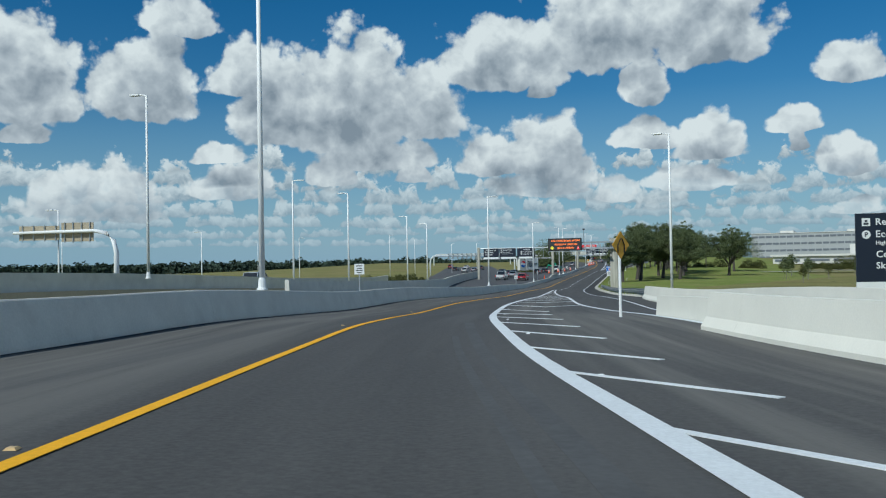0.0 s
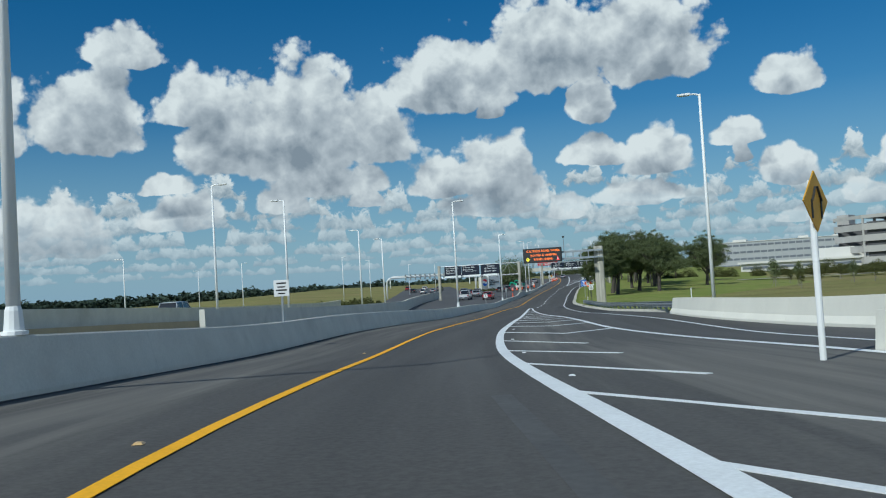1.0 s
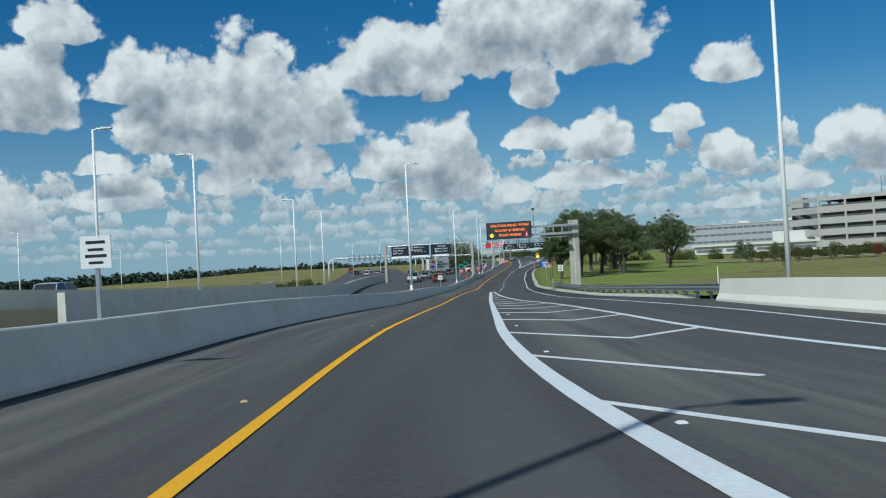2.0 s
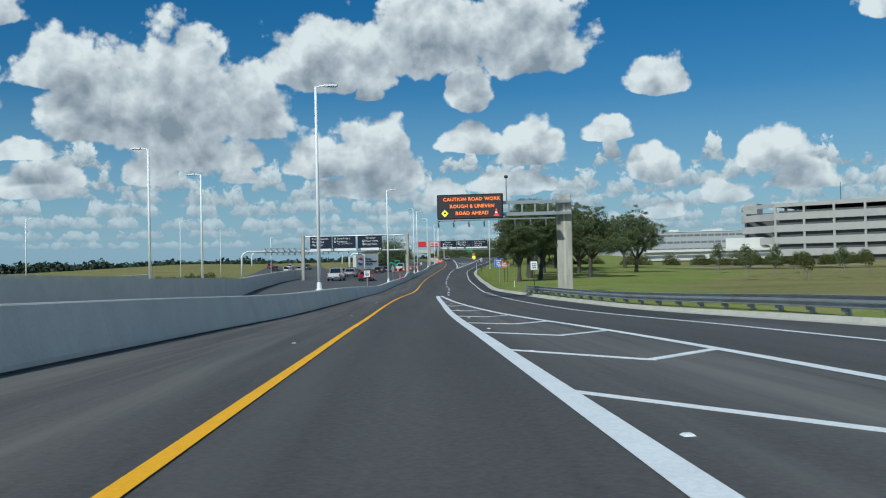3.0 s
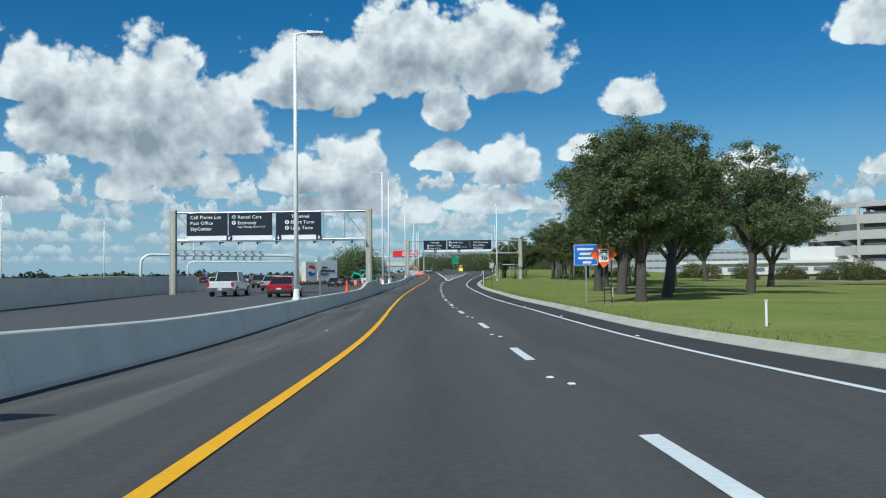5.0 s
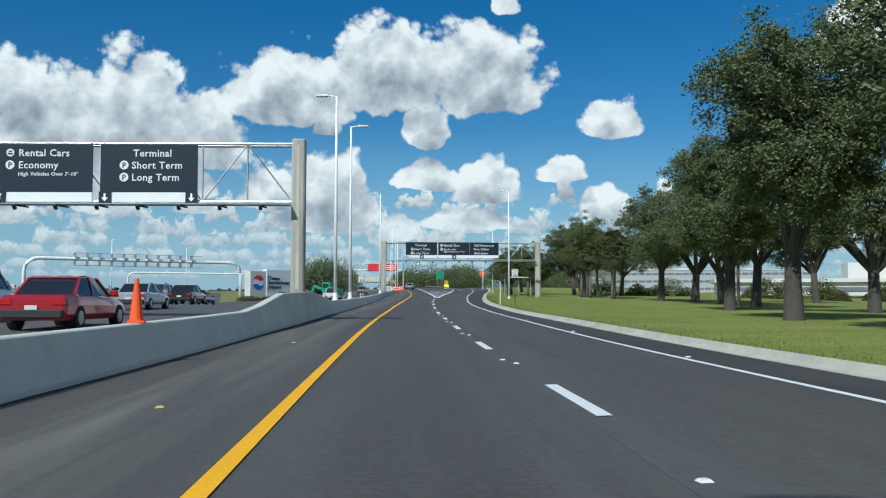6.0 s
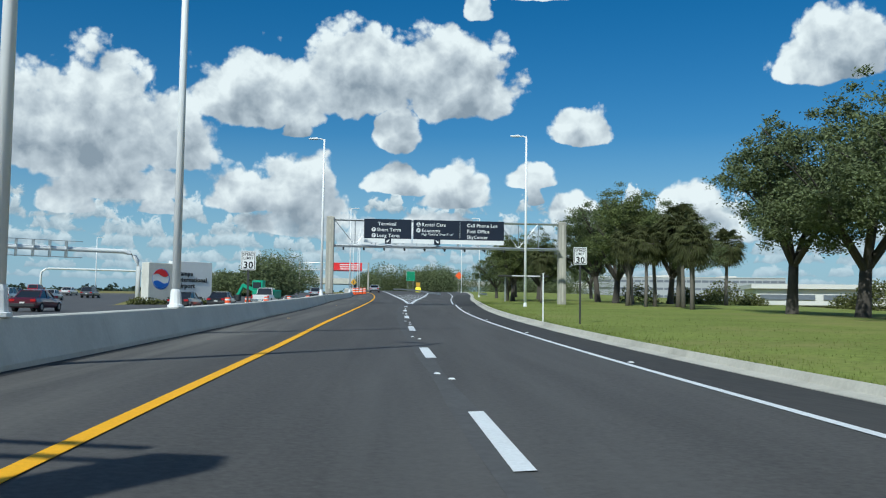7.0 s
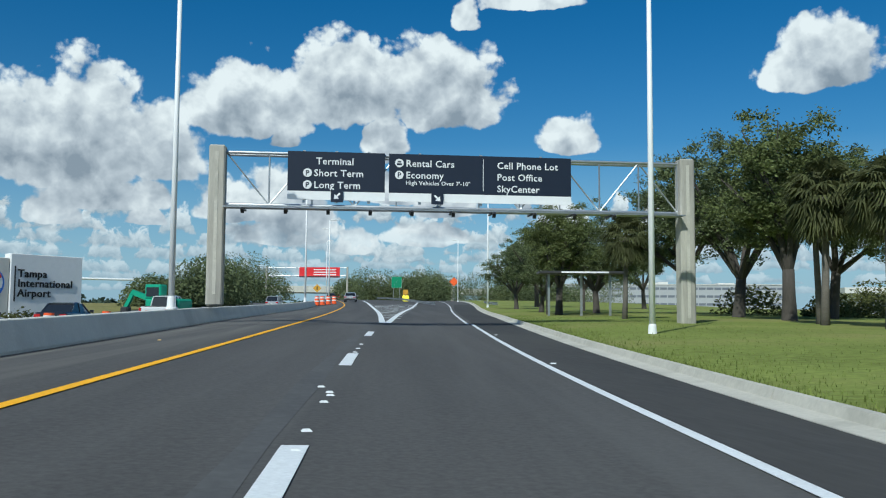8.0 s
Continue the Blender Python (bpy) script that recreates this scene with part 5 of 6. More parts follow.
yt = [young_tree(1, 3.4, "leaf_oak", "small staked young tree with dark leaves"), young_tree(2, 3.0, "shrub", "small young tree with olive leaves"),
      young_tree(4, 2.8, "leaf_red", "small young tree with reddish leaves")]
field = [(57.5, 148.5, 0), (61.0, 148.0, 0), (64.0, 147.0, 1), (69.0, 146.6, 0), (72.0, 146.0, 1), (75.2, 145.6, 2), (52.0, 128.0, 1), (80.0, 150.0, 0), (86.0, 140.0, 1), (66.0, 162.0, 1),
         (92.0, 160.0, 0), (98.0, 150.0, 1), (78.0, 128.0, 0), (88.0, 118.0, 1), (104.0, 138.0, 0), (70.0, 178.0, 0), (82.0, 176.0, 1), (110.0, 160.0, 0)]
used = set()
for x, y, k in field:
    m = pose(x, y, field_z(x, y), 0, 0, rng.uniform(0, 360)) @ Matrix.Scale(rng.uniform(0.85, 1.2), 4)
    if k in used:
        copy_thing(yt[k], m)
    else:
        used.add(k)
        yt[k].matrix_basis = m


def woods(name, label, pts, height, size, leaf_mat, per=26, seed=1):
    """A far belt of trees as one ragged mass of leaves."""
    rng = random.Random(seed)
    b = bmesh.new()
    for x, y, z, s in pts:
        h = height * s
        n = rng.uniform(0.75, 1.2)
        for _ in range(per):
            d = Vector((rng.gauss(0, 1), rng.gauss(0, 1), abs(rng.gauss(0, 1)))).normalized()
            k = rng.uniform(0.55, 1.0)
            leaf(b, Vector((x + d.x * h * 0.62 * k, y + d.y * h * 0.62 * k, z + h * n * (0.12 + 0.8 * d.z * k))), size * rng.uniform(0.7, 1.3), rng)
    return tagged(link_mesh(name, b, M[leaf_mat]), label, "woods", kind="stuff")


pts = []
for k in range(900):
    a = radians(-75 + 85 * k / 900)
    d = rng.uniform(760, 880)
    pts.append((math.sin(a) * d, math.cos(a) * d, -3.4, rng.uniform(0.75, 1.1)))
woods("far_woods", "low dark green woods along the far edge of the airfield", pts, 11.0, 2.0, "leaf_haze", per=95, seed=2)
pts = [(rng.uniform(43, 57), rng.uniform(402, 440), 0.8, rng.uniform(0.7, 1.15)) for k in range(14)]
pts += [(rng.uniform(74, 98), rng.uniform(418, 446), 1.2, rng.uniform(0.7, 1.15)) for k in range(22)]
pts += [(rng.uniform(104, 150), 420 + rng.uniform(0, 60), 0.5, rng.uniform(0.8, 1.3)) for k in range(30)]
pts += [(rng.uniform(31, 43), rng.uniform(334, 350), -1.0, rng.uniform(0.62, 0.86)) for k in range(11)]
woods("roadside_woods", "dense round-topped trees far along the road", pts, 9.4, 0.21, "leaf_oak", per=2300, seed=3)
pts = [(70 + k * 2.2 + rng.uniform(-4, 4), 262 - k * 1.35 + rng.uniform(-8, 8), -2.4, rng.uniform(0.5, 1.2)) for k in range(62)]
pts += [(rng.uniform(95, 130), rng.uniform(205, 265), -2.4, rng.uniform(0.4, 0.9)) for k in range(20)]
woods("planting_belt", "belt of mixed shrubs and small trees before the parking garage", pts, 3.7, 0.14, "shrub", per=1700, seed=4)
pts = [(-20 + k * 0.9 + rng.uniform(-1, 1), 205 + rng.uniform(-3, 3), -3.0, rng.uniform(0.6, 1.1)) for k in range(16)]
woods("hedge", "olive green shrubs beside the airfield fence", pts, 2.2, 0.18, "shrub", per=380, seed=6)

# ragged grass along the kerb and over the near lawn
rng_grass = random.Random(31)
b = bmesh.new()
for _ in range(26000):
    y = rng_grass.uniform(128, 262)
    d = 0.08 + 9.0 * rng_grass.random() ** 2.6
    x = KERB(y) + d
    z = zat(KERB(y), y) + (0.10 + 0.04 * min(1.0, d / 1.5) + 0.06 * min(1.0, max(0.0, (d - 1.5) / 4.5)))
    h, a, w = rng_grass.uniform(0.04, 0.09), rng_grass.uniform(0, 6.283), rng_grass.uniform(0.008, 0.02)
    tip = (x + rng_grass.uniform(-0.04, 0.04), y + rng_grass.uniform(-0.04, 0.04), z + h)
    b.faces.new([b.verts.new(q) for q in ((x - w * math.cos(a), y - w * math.sin(a), z - 0.02), (x + w * math.cos(a), y + w * math.sin(a), z - 0.02), tip)])
tagged(link_mesh("lawn_grass", b, M["grass_blade"]), "short mown grass blades along the kerb", "grass", kind="stuff")

# ---- airfield strips ----
for i, (y0, y1, x0, x1) in enumerate(((300, 318, -600, -18), (420, 436, -700, -30), (560, 590, -800, -40), (220, 228, -300, -34))):
    bm = bmesh.new()
    q = [(x0, y0 + 60), (x1, y0), (x1, y1), (x0, y1 + 60)]
    top = [bm.verts.new((x, y, -2.9 + 0.0012 * (y - 200))) for x, y in q]
    low = [bm.verts.new((x, y, -3.6)) for x, y in q]
    bm.faces.new(top)
    for k in range(4):
        bm.faces.new((low[k], low[(k + 1) % 4], top[(k + 1) % 4], top[k]))
    tagged(link_mesh("taxiway", bm, M["runway"]), "pale concrete taxiway across the airfield grass", "taxiway", kind="structure")

# service road across the right-hand field
bm = bmesh.new()
for x0, y0, x1, y1, w in ((60, 225, 190, 150, 5.0), (55, 250, 200, 172, 3.0)):
    a, b2 = Vector((x0, y0)), Vector((x1, y1))
    n = Vector((-(b2 - a).y, (b2 - a).x)).normalized() * w / 2
    vs = [bm.verts.new((p.x, p.y, -2.12)) for p in (a - n, b2 - n, b2 + n, a + n)]
    bm.faces.new(vs)
tagged(link_mesh("service_road", bm, M["runway"]), "pale service road across the field", "road", kind="structure")


# ---- small signs ----
def board_sign(name, label, x, y, z, turn, w, h, board, post, post_mat="galvanised", double=False, lines=(), mark="black", rim=None):
    """A flat sign on one or two posts: z is the ground, post the height of the panel's lower edge."""
    root = thing(name, label, "road sign", (x, y, z), turn)
    for px in ((-w * 0.3, w * 0.3) if double else (0,)):
        b = boxes((px - 0.03, px + 0.03, 0.01, 0.06, -0.1, post + h * 0.9))
        part("post", b, M[post_mat], root)
    p = part("panel", boxes((-w / 2, w / 2, -0.012, 0.008, post, post + h), bevel=0.004), M[board], root)
    if rim:
        t = 0.025
        part("rim", boxes((-w / 2 + t, w / 2 - t, -0.016, -0.013, post + t, post + t + 0.018), (-w / 2 + t, w / 2 - t, -0.016, -0.013, post + h - t - 0.018, post + h - t),
                          (-w / 2 + t, -w / 2 + t + 0.018, -0.016, -0.013, post + t + 0.018, post + h - t - 0.018), (w / 2 - t - 0.018, w / 2 - t, -0.016, -0.013, post + t + 0.018, post + h - t - 0.018)), M[rim], p)
    for lx, lz, lw, lh in lines:
        part("line_bar", boxes((lx * w - lw * w / 2, lx * w + lw * w / 2, -0.017, -0.013, post + lz * h, post + (lz + lh) * h)), M[mark], p)
    return root, p


def diamond_sign(name, label, x, y, z, turn, half, board, post, post_mat, round_post=False):
    root = thing(name, label, "road sign", (x, y, z), turn)
    b = bmesh.new()
    if round_post:
        tube(b, [(0, 0.05, -0.1), (0, 0.05, post + half * 1.7)], [0.045, 0.045], 10)
    else:
        box(b, -0.03, 0.03, 0.01, 0.06, -0.1, post + half * 1.5)
    part("post", b, M[post_mat], root)
    b = bmesh.new()
    c = post + half
    front = [b.verts.new((dx, -0.012, c + dz)) for dx, dz in ((0, -half), (half, 0), (0, half), (-half, 0))]
    back = [b.verts.new((v.co.x, 0.008, v.co.z)) for v in front]
    b.faces.new(front)
    b.faces.new(back[::-1])
    for i in range(4):
        b.faces.new((front[i], back[i], back[(i + 1) % 4], front[(i + 1) % 4]))
    p = part("panel", b, M[board], root)
    return root, p, c


# added-lane warning on a white post at the gore
root, p, c = diamond_sign("warning_sign", "yellow diamond warning sign on a tall white post", 5.5, 27.5, zat(5.5, 27.5), 43, 0.42, "sign_yellow", 1.75, "pole", True)
for x0, x1 in ((-0.16, -0.03), (0.16, 0.03)):
    b = bmesh.new()
    bar(b, (x0, -0.018, c - 0.24), (x0, -0.018, c + 0.02), 0.05, 0.008)
    bar(b, (x0, -0.018, c + 0.0), (x1, -0.018, c + 0.2), 0.05, 0.008)
    part("arrow_mark", b, M["black"], p)

# white notice on the barrier
for bx, turn in ((43.2, -6), (121.0, -15)):
    x, y, z = on_barrier(bx)
    k = 0.58 if bx == 121.0 else 0.62
    board_sign("notice_sign", "white notice board on a post above the barrier", x, y, z, turn, 0.78 * k, 0.82 * k, "sign_white", 1.25 * k, "galvanised",
               lines=((0, 0.76, 0.62, 0.09), (0, 0.54, 0.5, 0.08), (0, 0.34, 0.7, 0.09), (0, 0.14, 0.46, 0.08)))

# warning diamond on the barrier, turned towards the other lanes
x, y, z = on_barrier(152.9)
diamond_sign("warning_sign", "bare metal back of a diamond sign on the barrier", x, y, z, -76, 0.46, "sign_back", 0.9, "galvanised")

# speed limits
x0, y0, z0 = on_barrier(210.8)
for x, y, z, turn, post in ((x0, y0, z0, -14, 1.0), (40.4, 211.0, lawn_z(40.4, 211.0), -20, 2.05),):
    root, p = board_sign("speed_limit_sign", "white speed limit sign with black figures on a steel post", x, y, z, turn, 0.46, 0.60, "sign_white", post, "dark_metal", rim="black")
    text_mesh("words", "SPEED", 0.125, M["black"], p, (0, -0.016, post + 0.45), "CENTER", 0.001)
    text_mesh("words", "LIMIT", 0.125, M["black"], p, (0, -0.016, post + 0.33), "CENTER", 0.001)
    text_mesh("number_mark", "30", 0.30, M["black"], p, (0, -0.016, post + 0.06), "CENTER", 0.001, 2.0)

# blue notice and orange reduced-speed warning on the lawn
root, p = board_sign("blue_sign", "blue notice sign with white lines on a grey post", 28.6, 153.0, lawn_z(28.6, 153), -20, 1.14, 1.02, "sign_blue", 1.75, "galvanised", rim="sign_white",
                     lines=((-0.02, 0.72, 0.66, 0.1), (0, 0.5, 0.5, 0.1), (0, 0.3, 0.62, 0.1), (0.05, 0.1, 0.34, 0.1)), mark="sign_white")
root, p, c = diamond_sign("work_zone_sign", "orange diamond work zone sign showing a 30 limit", 28.75, 151.2, lawn_z(28.7, 151.2), -20, 0.62, "sign_orange", 1.62, "dark_metal")
part("limit_plate", boxes((-0.23, 0.23, -0.024, -0.014, c - 0.36, c + 0.24)), M["sign_white"], p)
text_mesh("number_mark", "30", 0.27, M["black"], p, (0, -0.026, c - 0.28), "CENTER", 0.001, 2.0)
for k in range(2):
    part("line_bar", boxes((-0.15, 0.15, -0.028, -0.025, c + 0.05 + 0.09 * k, c + 0.1 + 0.09 * k)), M["black"], p)
b = bmesh.new()
b.faces.new([b.verts.new((dx, -0.018, c + dz)) for dx, dz in ((-0.12, 0.29), (0.12, 0.29), (0.0, 0.46))])
part("arrow_mark", b, M["black"], p)
part("second_post", boxes((0.3, 0.36, 0.01, 0.06, -0.1, 2.1)), M["dark_metal"], root)

# white sign by the end of the guard rail
board_sign("notice_sign", "small white notice sign behind the guard rail", 21.6, 116.2, lawn_z(21.6, 116.2), -18, 0.5, 0.62, "sign_white", 1.55, "dark_metal",
           lines=((0, 0.66, 0.6, 0.1), (0, 0.42, 0.6, 0.1), (0, 0.18, 0.6, 0.1)))

# direction sign beside the joining ramp
root = thing("direction_sign", "large navy airport direction sign on steel posts", "direction sign", (17.6, 34.0, -1.9), -6)
for px in (-0.6, 1.9):
    part("post", boxes((px - 0.07, px + 0.07, 0.06, 0.2, -0.6, 4.6)), M["galvanised"], root)
p = part("sign_panel", boxes((-1.9, 3.2, -0.04, 0.05, 2.1, 4.68)), M["sign_navy"], root)
part("white_strip", boxes((-1.9, 3.2, -0.038, 0.048, 1.72, 2.096)), M["sign_white"], p)
for k, (w, s, zz) in enumerate((("Rental Cars", 0.36, 4.24), ("Economy", 0.36, 3.78), ("High Vehicles Over 7'-10\"", 0.2, 3.5), ("Cell Phone Lot", 0.36, 3.02), ("SkyCenter", 0.34, 2.6))):
    text_mesh("words", w, s, M["sign_white"], p, (-1.2, -0.05, zz))
text_mesh("words", "NEXT RIGHT", 0.28, M["black"], p, (0.0, -0.05, 1.8))
part("disc", boxes((-1.68, -1.38, -0.052, -0.042, 4.2, 4.5)), M["sign_white"], p)
part("car_mark", boxes((-1.62, -1.44, -0.056, -0.053, 4.25, 4.33), (-1.58, -1.48, -0.056, -0.053, 4.36, 4.43)), M["sign_navy"], p)
b = bmesh.new()
b.faces.new([b.verts.new((-1.53 + 0.16 * math.cos(q), -0.045, 3.88 + 0.16 * math.sin(q))) for q in (6.283 * k / 20 for k in range(20))])
part("disc", b, M["sign_white"], p)
text_mesh("letter", "P", 0.26, M["sign_navy"], p, (-1.53, -0.05, 3.79), "CENTER", 0.001, 1.8)

# yellow crash cushion face at the gore barrier
root = thing("object_marker", "yellow object marker on the ramp barrier", "marker", (7.9, 10.0, zat(7.9, 10)), 0)
# no lamp here: emission is added to brighten the yellow panel
part("panel", boxes((-0.15, 0.15, -0.02, 0.02, 0.35, 0.75)), M["glow_yellow"], root)
part("post", boxes((-0.03, 0.03, 0.022, 0.06, -0.05, 0.7)), M["galvanised"], root)

# thin marker posts on the grass
for x, y, h in ((40.1, 213.6, 1.75), (33.0, 160.0, 0.6), (24.5, 132.0, 0.6), (17.9, 70.0, 1.3)):
    root = thing("marker_post", "thin white marker post in the grass", "marker post", (x, y, lawn_z(x, y) if y > 72 else zat(x, y)), 0, "marker posts")
    b = bmesh.new()
    tube(b, [(0, 0, -0.1), (0, 0, h)], [0.03, 0.028], 8)
    part("post", b, M["pole"], root)
    part("cap", boxes((-0.035, 0.035, -0.035, 0.035, h, h + 0.03)), M["reflector"], root)


# ---- white tube arches over the far roadways ----
def tube_arch(name, label, a, b2, top, r, gear):
    """A bent white tube frame from a to b2; gear: stretch of the beam with mounted frames."""
    a, b2 = Vector(a), Vector(b2)
    root = thing(name, label, "sign arch", a, math.degrees(math.atan2(b2.y - a.y, b2.x - a.x)))
    span = (b2.xy - a.xy).length
    dz = b2.z - a.z
    bend = 1.6
    path = [(0, 0, -1.0), (0, 0, top - bend)]
    path += [(bend - bend * math.cos(q), 0, top - bend + bend * math.sin(q)) for q in (0.4, 0.8, 1.2, 1.57)]
    path += [(span - bend + bend * math.sin(q), 0, top - bend + bend * math.cos(q)) for q in (0.0, 0.4, 0.8, 1.2, 1.57)]
    path += [(span, 0, dz - 1.6)]
    b = bmesh.new()
    tube(b, path, [r] * len(path), 12)
    part("frame", b, M["pole"], root, smooth=True)
    x = gear[0]
    while x < gear[1]:
        b = bmesh.new()
        box(b, x, x + 0.06, -0.5, 0.5, top - 0.9, top + 0.8)
        box(b, x, x + 1.5, -0.5, -0.45, top + 0.74, top + 0.8)
        box(b, x, x + 1.5, -0.5, -0.45, top - 0.9, top - 0.82)
        part("equipment_frame", b, M["galvanised"], root)
        x += 1.55
    return root


tube_arch("tube_arch", "white bent-tube arch with equipment over the far lanes", (-4.8, 269.9, -2.0), (22.0, 280.6, -1.0), 5.6, 0.24, (6, 22))
tube_arch("tube_arch", "white bent-tube arch farther along the roadway", (-5.6, 400.0, -1.5), (30.0, 408.0, -0.5), 7.0, 0.24, (12, 12))
tube_arch("tube_arch", "white bent-tube arch with navy signs at the work zone", (30.0, 372.0, -0.6), (42.5, 368.0, 0.2), 4.6, 0.22, (6, 6))
root = thing("overhead_sign", "row of three navy signs hung on a white tube", "overhead sign", (33.0, 370.6, 3.2), -17)
for k in range(3):
    p = part("sign_panel", boxes((k * 2.3, k * 2.3 + 2.2, -0.3, -0.24, 0.0, 1.2)), M["sign_navy"], root)
    part("line_bar", boxes((k * 2.3 + 0.4, k * 2.3 + 1.7, -0.32, -0.3, 0.75, 0.9), (k * 2.3 + 0.4, k * 2.3 + 1.5, -0.32, -0.3, 0.4, 0.55)), M["sign_white"], p)

# tapping mast with sign backs on the far ramp
root = thing("mast_arm_sign", "white curved mast arm with two tan sign backs", "mast arm", (-28.5, 77.0, -1.9), 0)
b = bmesh.new()
tube(b, [(0, 0, -0.3), (0, 0, 4.6), (-0.25, 0, 5.6), (-0.9, 0, 6.3), (-1.9, 0, 6.5), (-9.0, 0, 6.4)], [0.26, 0.22, 0.21, 0.19, 0.17, 0.12], 12)
part("mast", b, M["pole"], root, smooth=True)
for x0, x1, z0, z1 in ((-8.6, -5.1, 5.75, 7.0), (-4.9, -2.1, 5.6, 7.25)):
    p = part("sign_panel", boxes((x0, x1, 0.25, 0.33, z0, z1)), M["concrete_tan"], root, "tan back of a road sign")
    for k in range(4):
        xx = x0 + 0.3 + (x1 - x0 - 0.6) * k / 3
        part("stiffener", boxes((xx - 0.04, xx + 0.04, 0.17, 0.246, z0 - 0.1, z1 + 0.06)), M["galvanised"], p)

# ---- far sign bridges ----
g3 = sign_bridge((54.5, 411.0, 0), (71.5, 405.2, 0), 7.2, 5.2, 0.0, 0.0, "far sign bridge with a red sign panel", posts=0.4)
p = part("sign_panel", boxes((7.3, 16.3, -0.12, -0.06, 4.9, 7.15)), M["sign_red"], g3, "red panel with white lines")
for k in range(3):
    part("line_bar", boxes((10.5, 15.5, -0.14, -0.12, 5.4 + 0.55 * k, 5.62 + 0.55 * k)), M["sign_white"], p)
g4 = sign_bridge((91.0, 446.0, 0), (107.0, 441.0, 0), 6.3, 4.2, 0.0, 0.0, "far sign bridge with navy signs before an underpass", posts=0.6)
for k in range(3):
    p = panel(g4, 1.2 + 4.4 * k, 5.4 + 4.4 * k, 4.3, 6.2, 0.3)
    for q in range(3):
        part("line_bar", boxes((2.0 + 4.4 * k, 4.6 + 4.4 * k, -0.12, -0.1, 4.85 + 0.42 * q, 5.03 + 0.42 * q)), M["sign_white"], p)
# green exit sign with a yellow marker in the fork
z = land(380)
root, p = board_sign("exit_sign", "green exit sign on a post in the fork", 76.5, 380.0, z, -17, 2.0, 2.2, "sign_green", 2.6, "galvanised", double=True, rim="sign_white")
b = bmesh.new()
bar(b, (-0.4, -0.03, 3.1), (0.3, -0.03, 4.2), 0.22, 0.01)
part("arrow_mark", b, M["sign_white"], p)
root = thing("crash_cushion", "yellow crash cushion with a diamond plate at the fork", "crash cushion", (76.8, 374.0, land(374)), -17)
# the drum is no light source; its yellow carries added emission
part("drum", boxes((-0.6, 0.6, -0.4, 0.6, 0.0, 1.2), bevel=0.2), M["glow_yellow"], root)
part("plate", boxes((-0.45, 0.45, -0.46, -0.42, 1.3, 2.2)), M["sign_yellow"], root)
part("plate_post", boxes((-0.05, 0.05, -0.41, -0.35, 0.9, 2.0)), M["galvanised"], root)
root, p, c = diamond_sign("warning_sign", "yellow diamond arrow sign on the median", 50.4, 310.0, land(310) + 0.55, -17, 0.46, "sign_yellow", 0.95, "galvanised")
b = bmesh.new()
bar(b, (0, -0.03, c - 0.2), (0, -0.03, c + 0.2), 0.1, 0.01)
part("arrow_mark", b, M["black"], p)
root, p, c = diamond_sign("work_zone_sign", "orange diamond work zone sign far along the verge", 92.0, 392.0, land(392) + 0.1, -17, 0.95, "sign_orange", 3.2, "galvanised")

# guard rail round the fork
for line, y0, y1 in ((Curve((300, 61.5), (330, 67.0), (360, 72.5), (400, 77.0)), 306, 400), (Curve((300, 68.5), (312, 71.2), (330, 76.5)), 306, 326)):
    b = bmesh.new()
    profile_run(b, line, y0, y1, 6, WBEAM)
    tagged(link_mesh("guard_rail_far", b, M["rail_steel"]), "galvanised guard rail beyond the fork", "guard rail", kind="structure")

# ---- airport monument ----
root = thing("airport_monument", "white airport monument wall with dark lettering and a round emblem", "monument sign", (22.7, 275.0, -1.35), 39)
part("emblem_block", boxes((0.75, 3.6, 0.0, 1.2, -1.2, 3.7), bevel=0.03), M["concrete"], root, "pale grey block with the round emblem")
w = part("text_wall", boxes((3.65, 8.75, -0.1, 0.7, -1.2, 4.0), bevel=0.03), M["sign_white"], root, "white wall with lettering")
for k, s in enumerate(("Tampa", "International", "Airport")):
    text_mesh("words", s, 0.71, M["black"], w, (4.12, -0.14, 2.5 - 0.64 * k), depth=0.03)
# black strip on the wall face paints the shadowed gap beside the block
part("slot", boxes((3.9, 3.98, -0.14, -0.1, 0.9, 3.2)), M["black"], w)
def emblem_arc(a0, a1, material, name):
    b = bmesh.new()
    arc = [(math.cos(a0 + (a1 - a0) * k / 16), math.sin(a0 + (a1 - a0) * k / 16)) for k in range(17)]
    (xa, za), (xb, zb) = arc[-1], arc[0]
    # the chord of each half is wavy
    arc += [(xa + (xb - xa) * k / 12, za + (zb - za) * k / 12 + 0.16 * math.sin(2 * math.pi * (xa + (xb - xa) * k / 12 + 0.94) / 1.88)) for k in range(1, 12)]
    b.faces.new([b.verts.new((2.2 + 0.98 * x, -0.034, 2.1 + 0.98 * z)) for x, z in arc])
    part(name, b, M[material], root)
emblem_arc(0.35, 2.79, "sign_red", "emblem_top")
emblem_arc(3.5, 5.93, "sign_blue", "emblem_base")
b = bmesh.new()
tube(b, [(2.2, -0.012, 2.1), (2.2, 0.01, 2.1)], [1.0, 1.0], 32)
part("emblem_disc", b, M["sign_white"], root)
# larger disc shifted right and down draws the emblem's shadow in colour
b = bmesh.new()
tube(b, [(2.24, -0.006, 2.06), (2.24, 0.01, 2.06)], [1.07, 1.07], 32)
part("emblem_rim", b, M["sign_blue"], root)
pts = [(22.0 + 0.5 * k, 273.4 + 0.3 * k, -2.3, rng.uniform(0.7, 1.0)) for k in range(15)]
woods("flower_bed", "low yellow-green planting at the foot of the monument", pts, 1.5, 0.14, "shrub", per=160, seed=9)

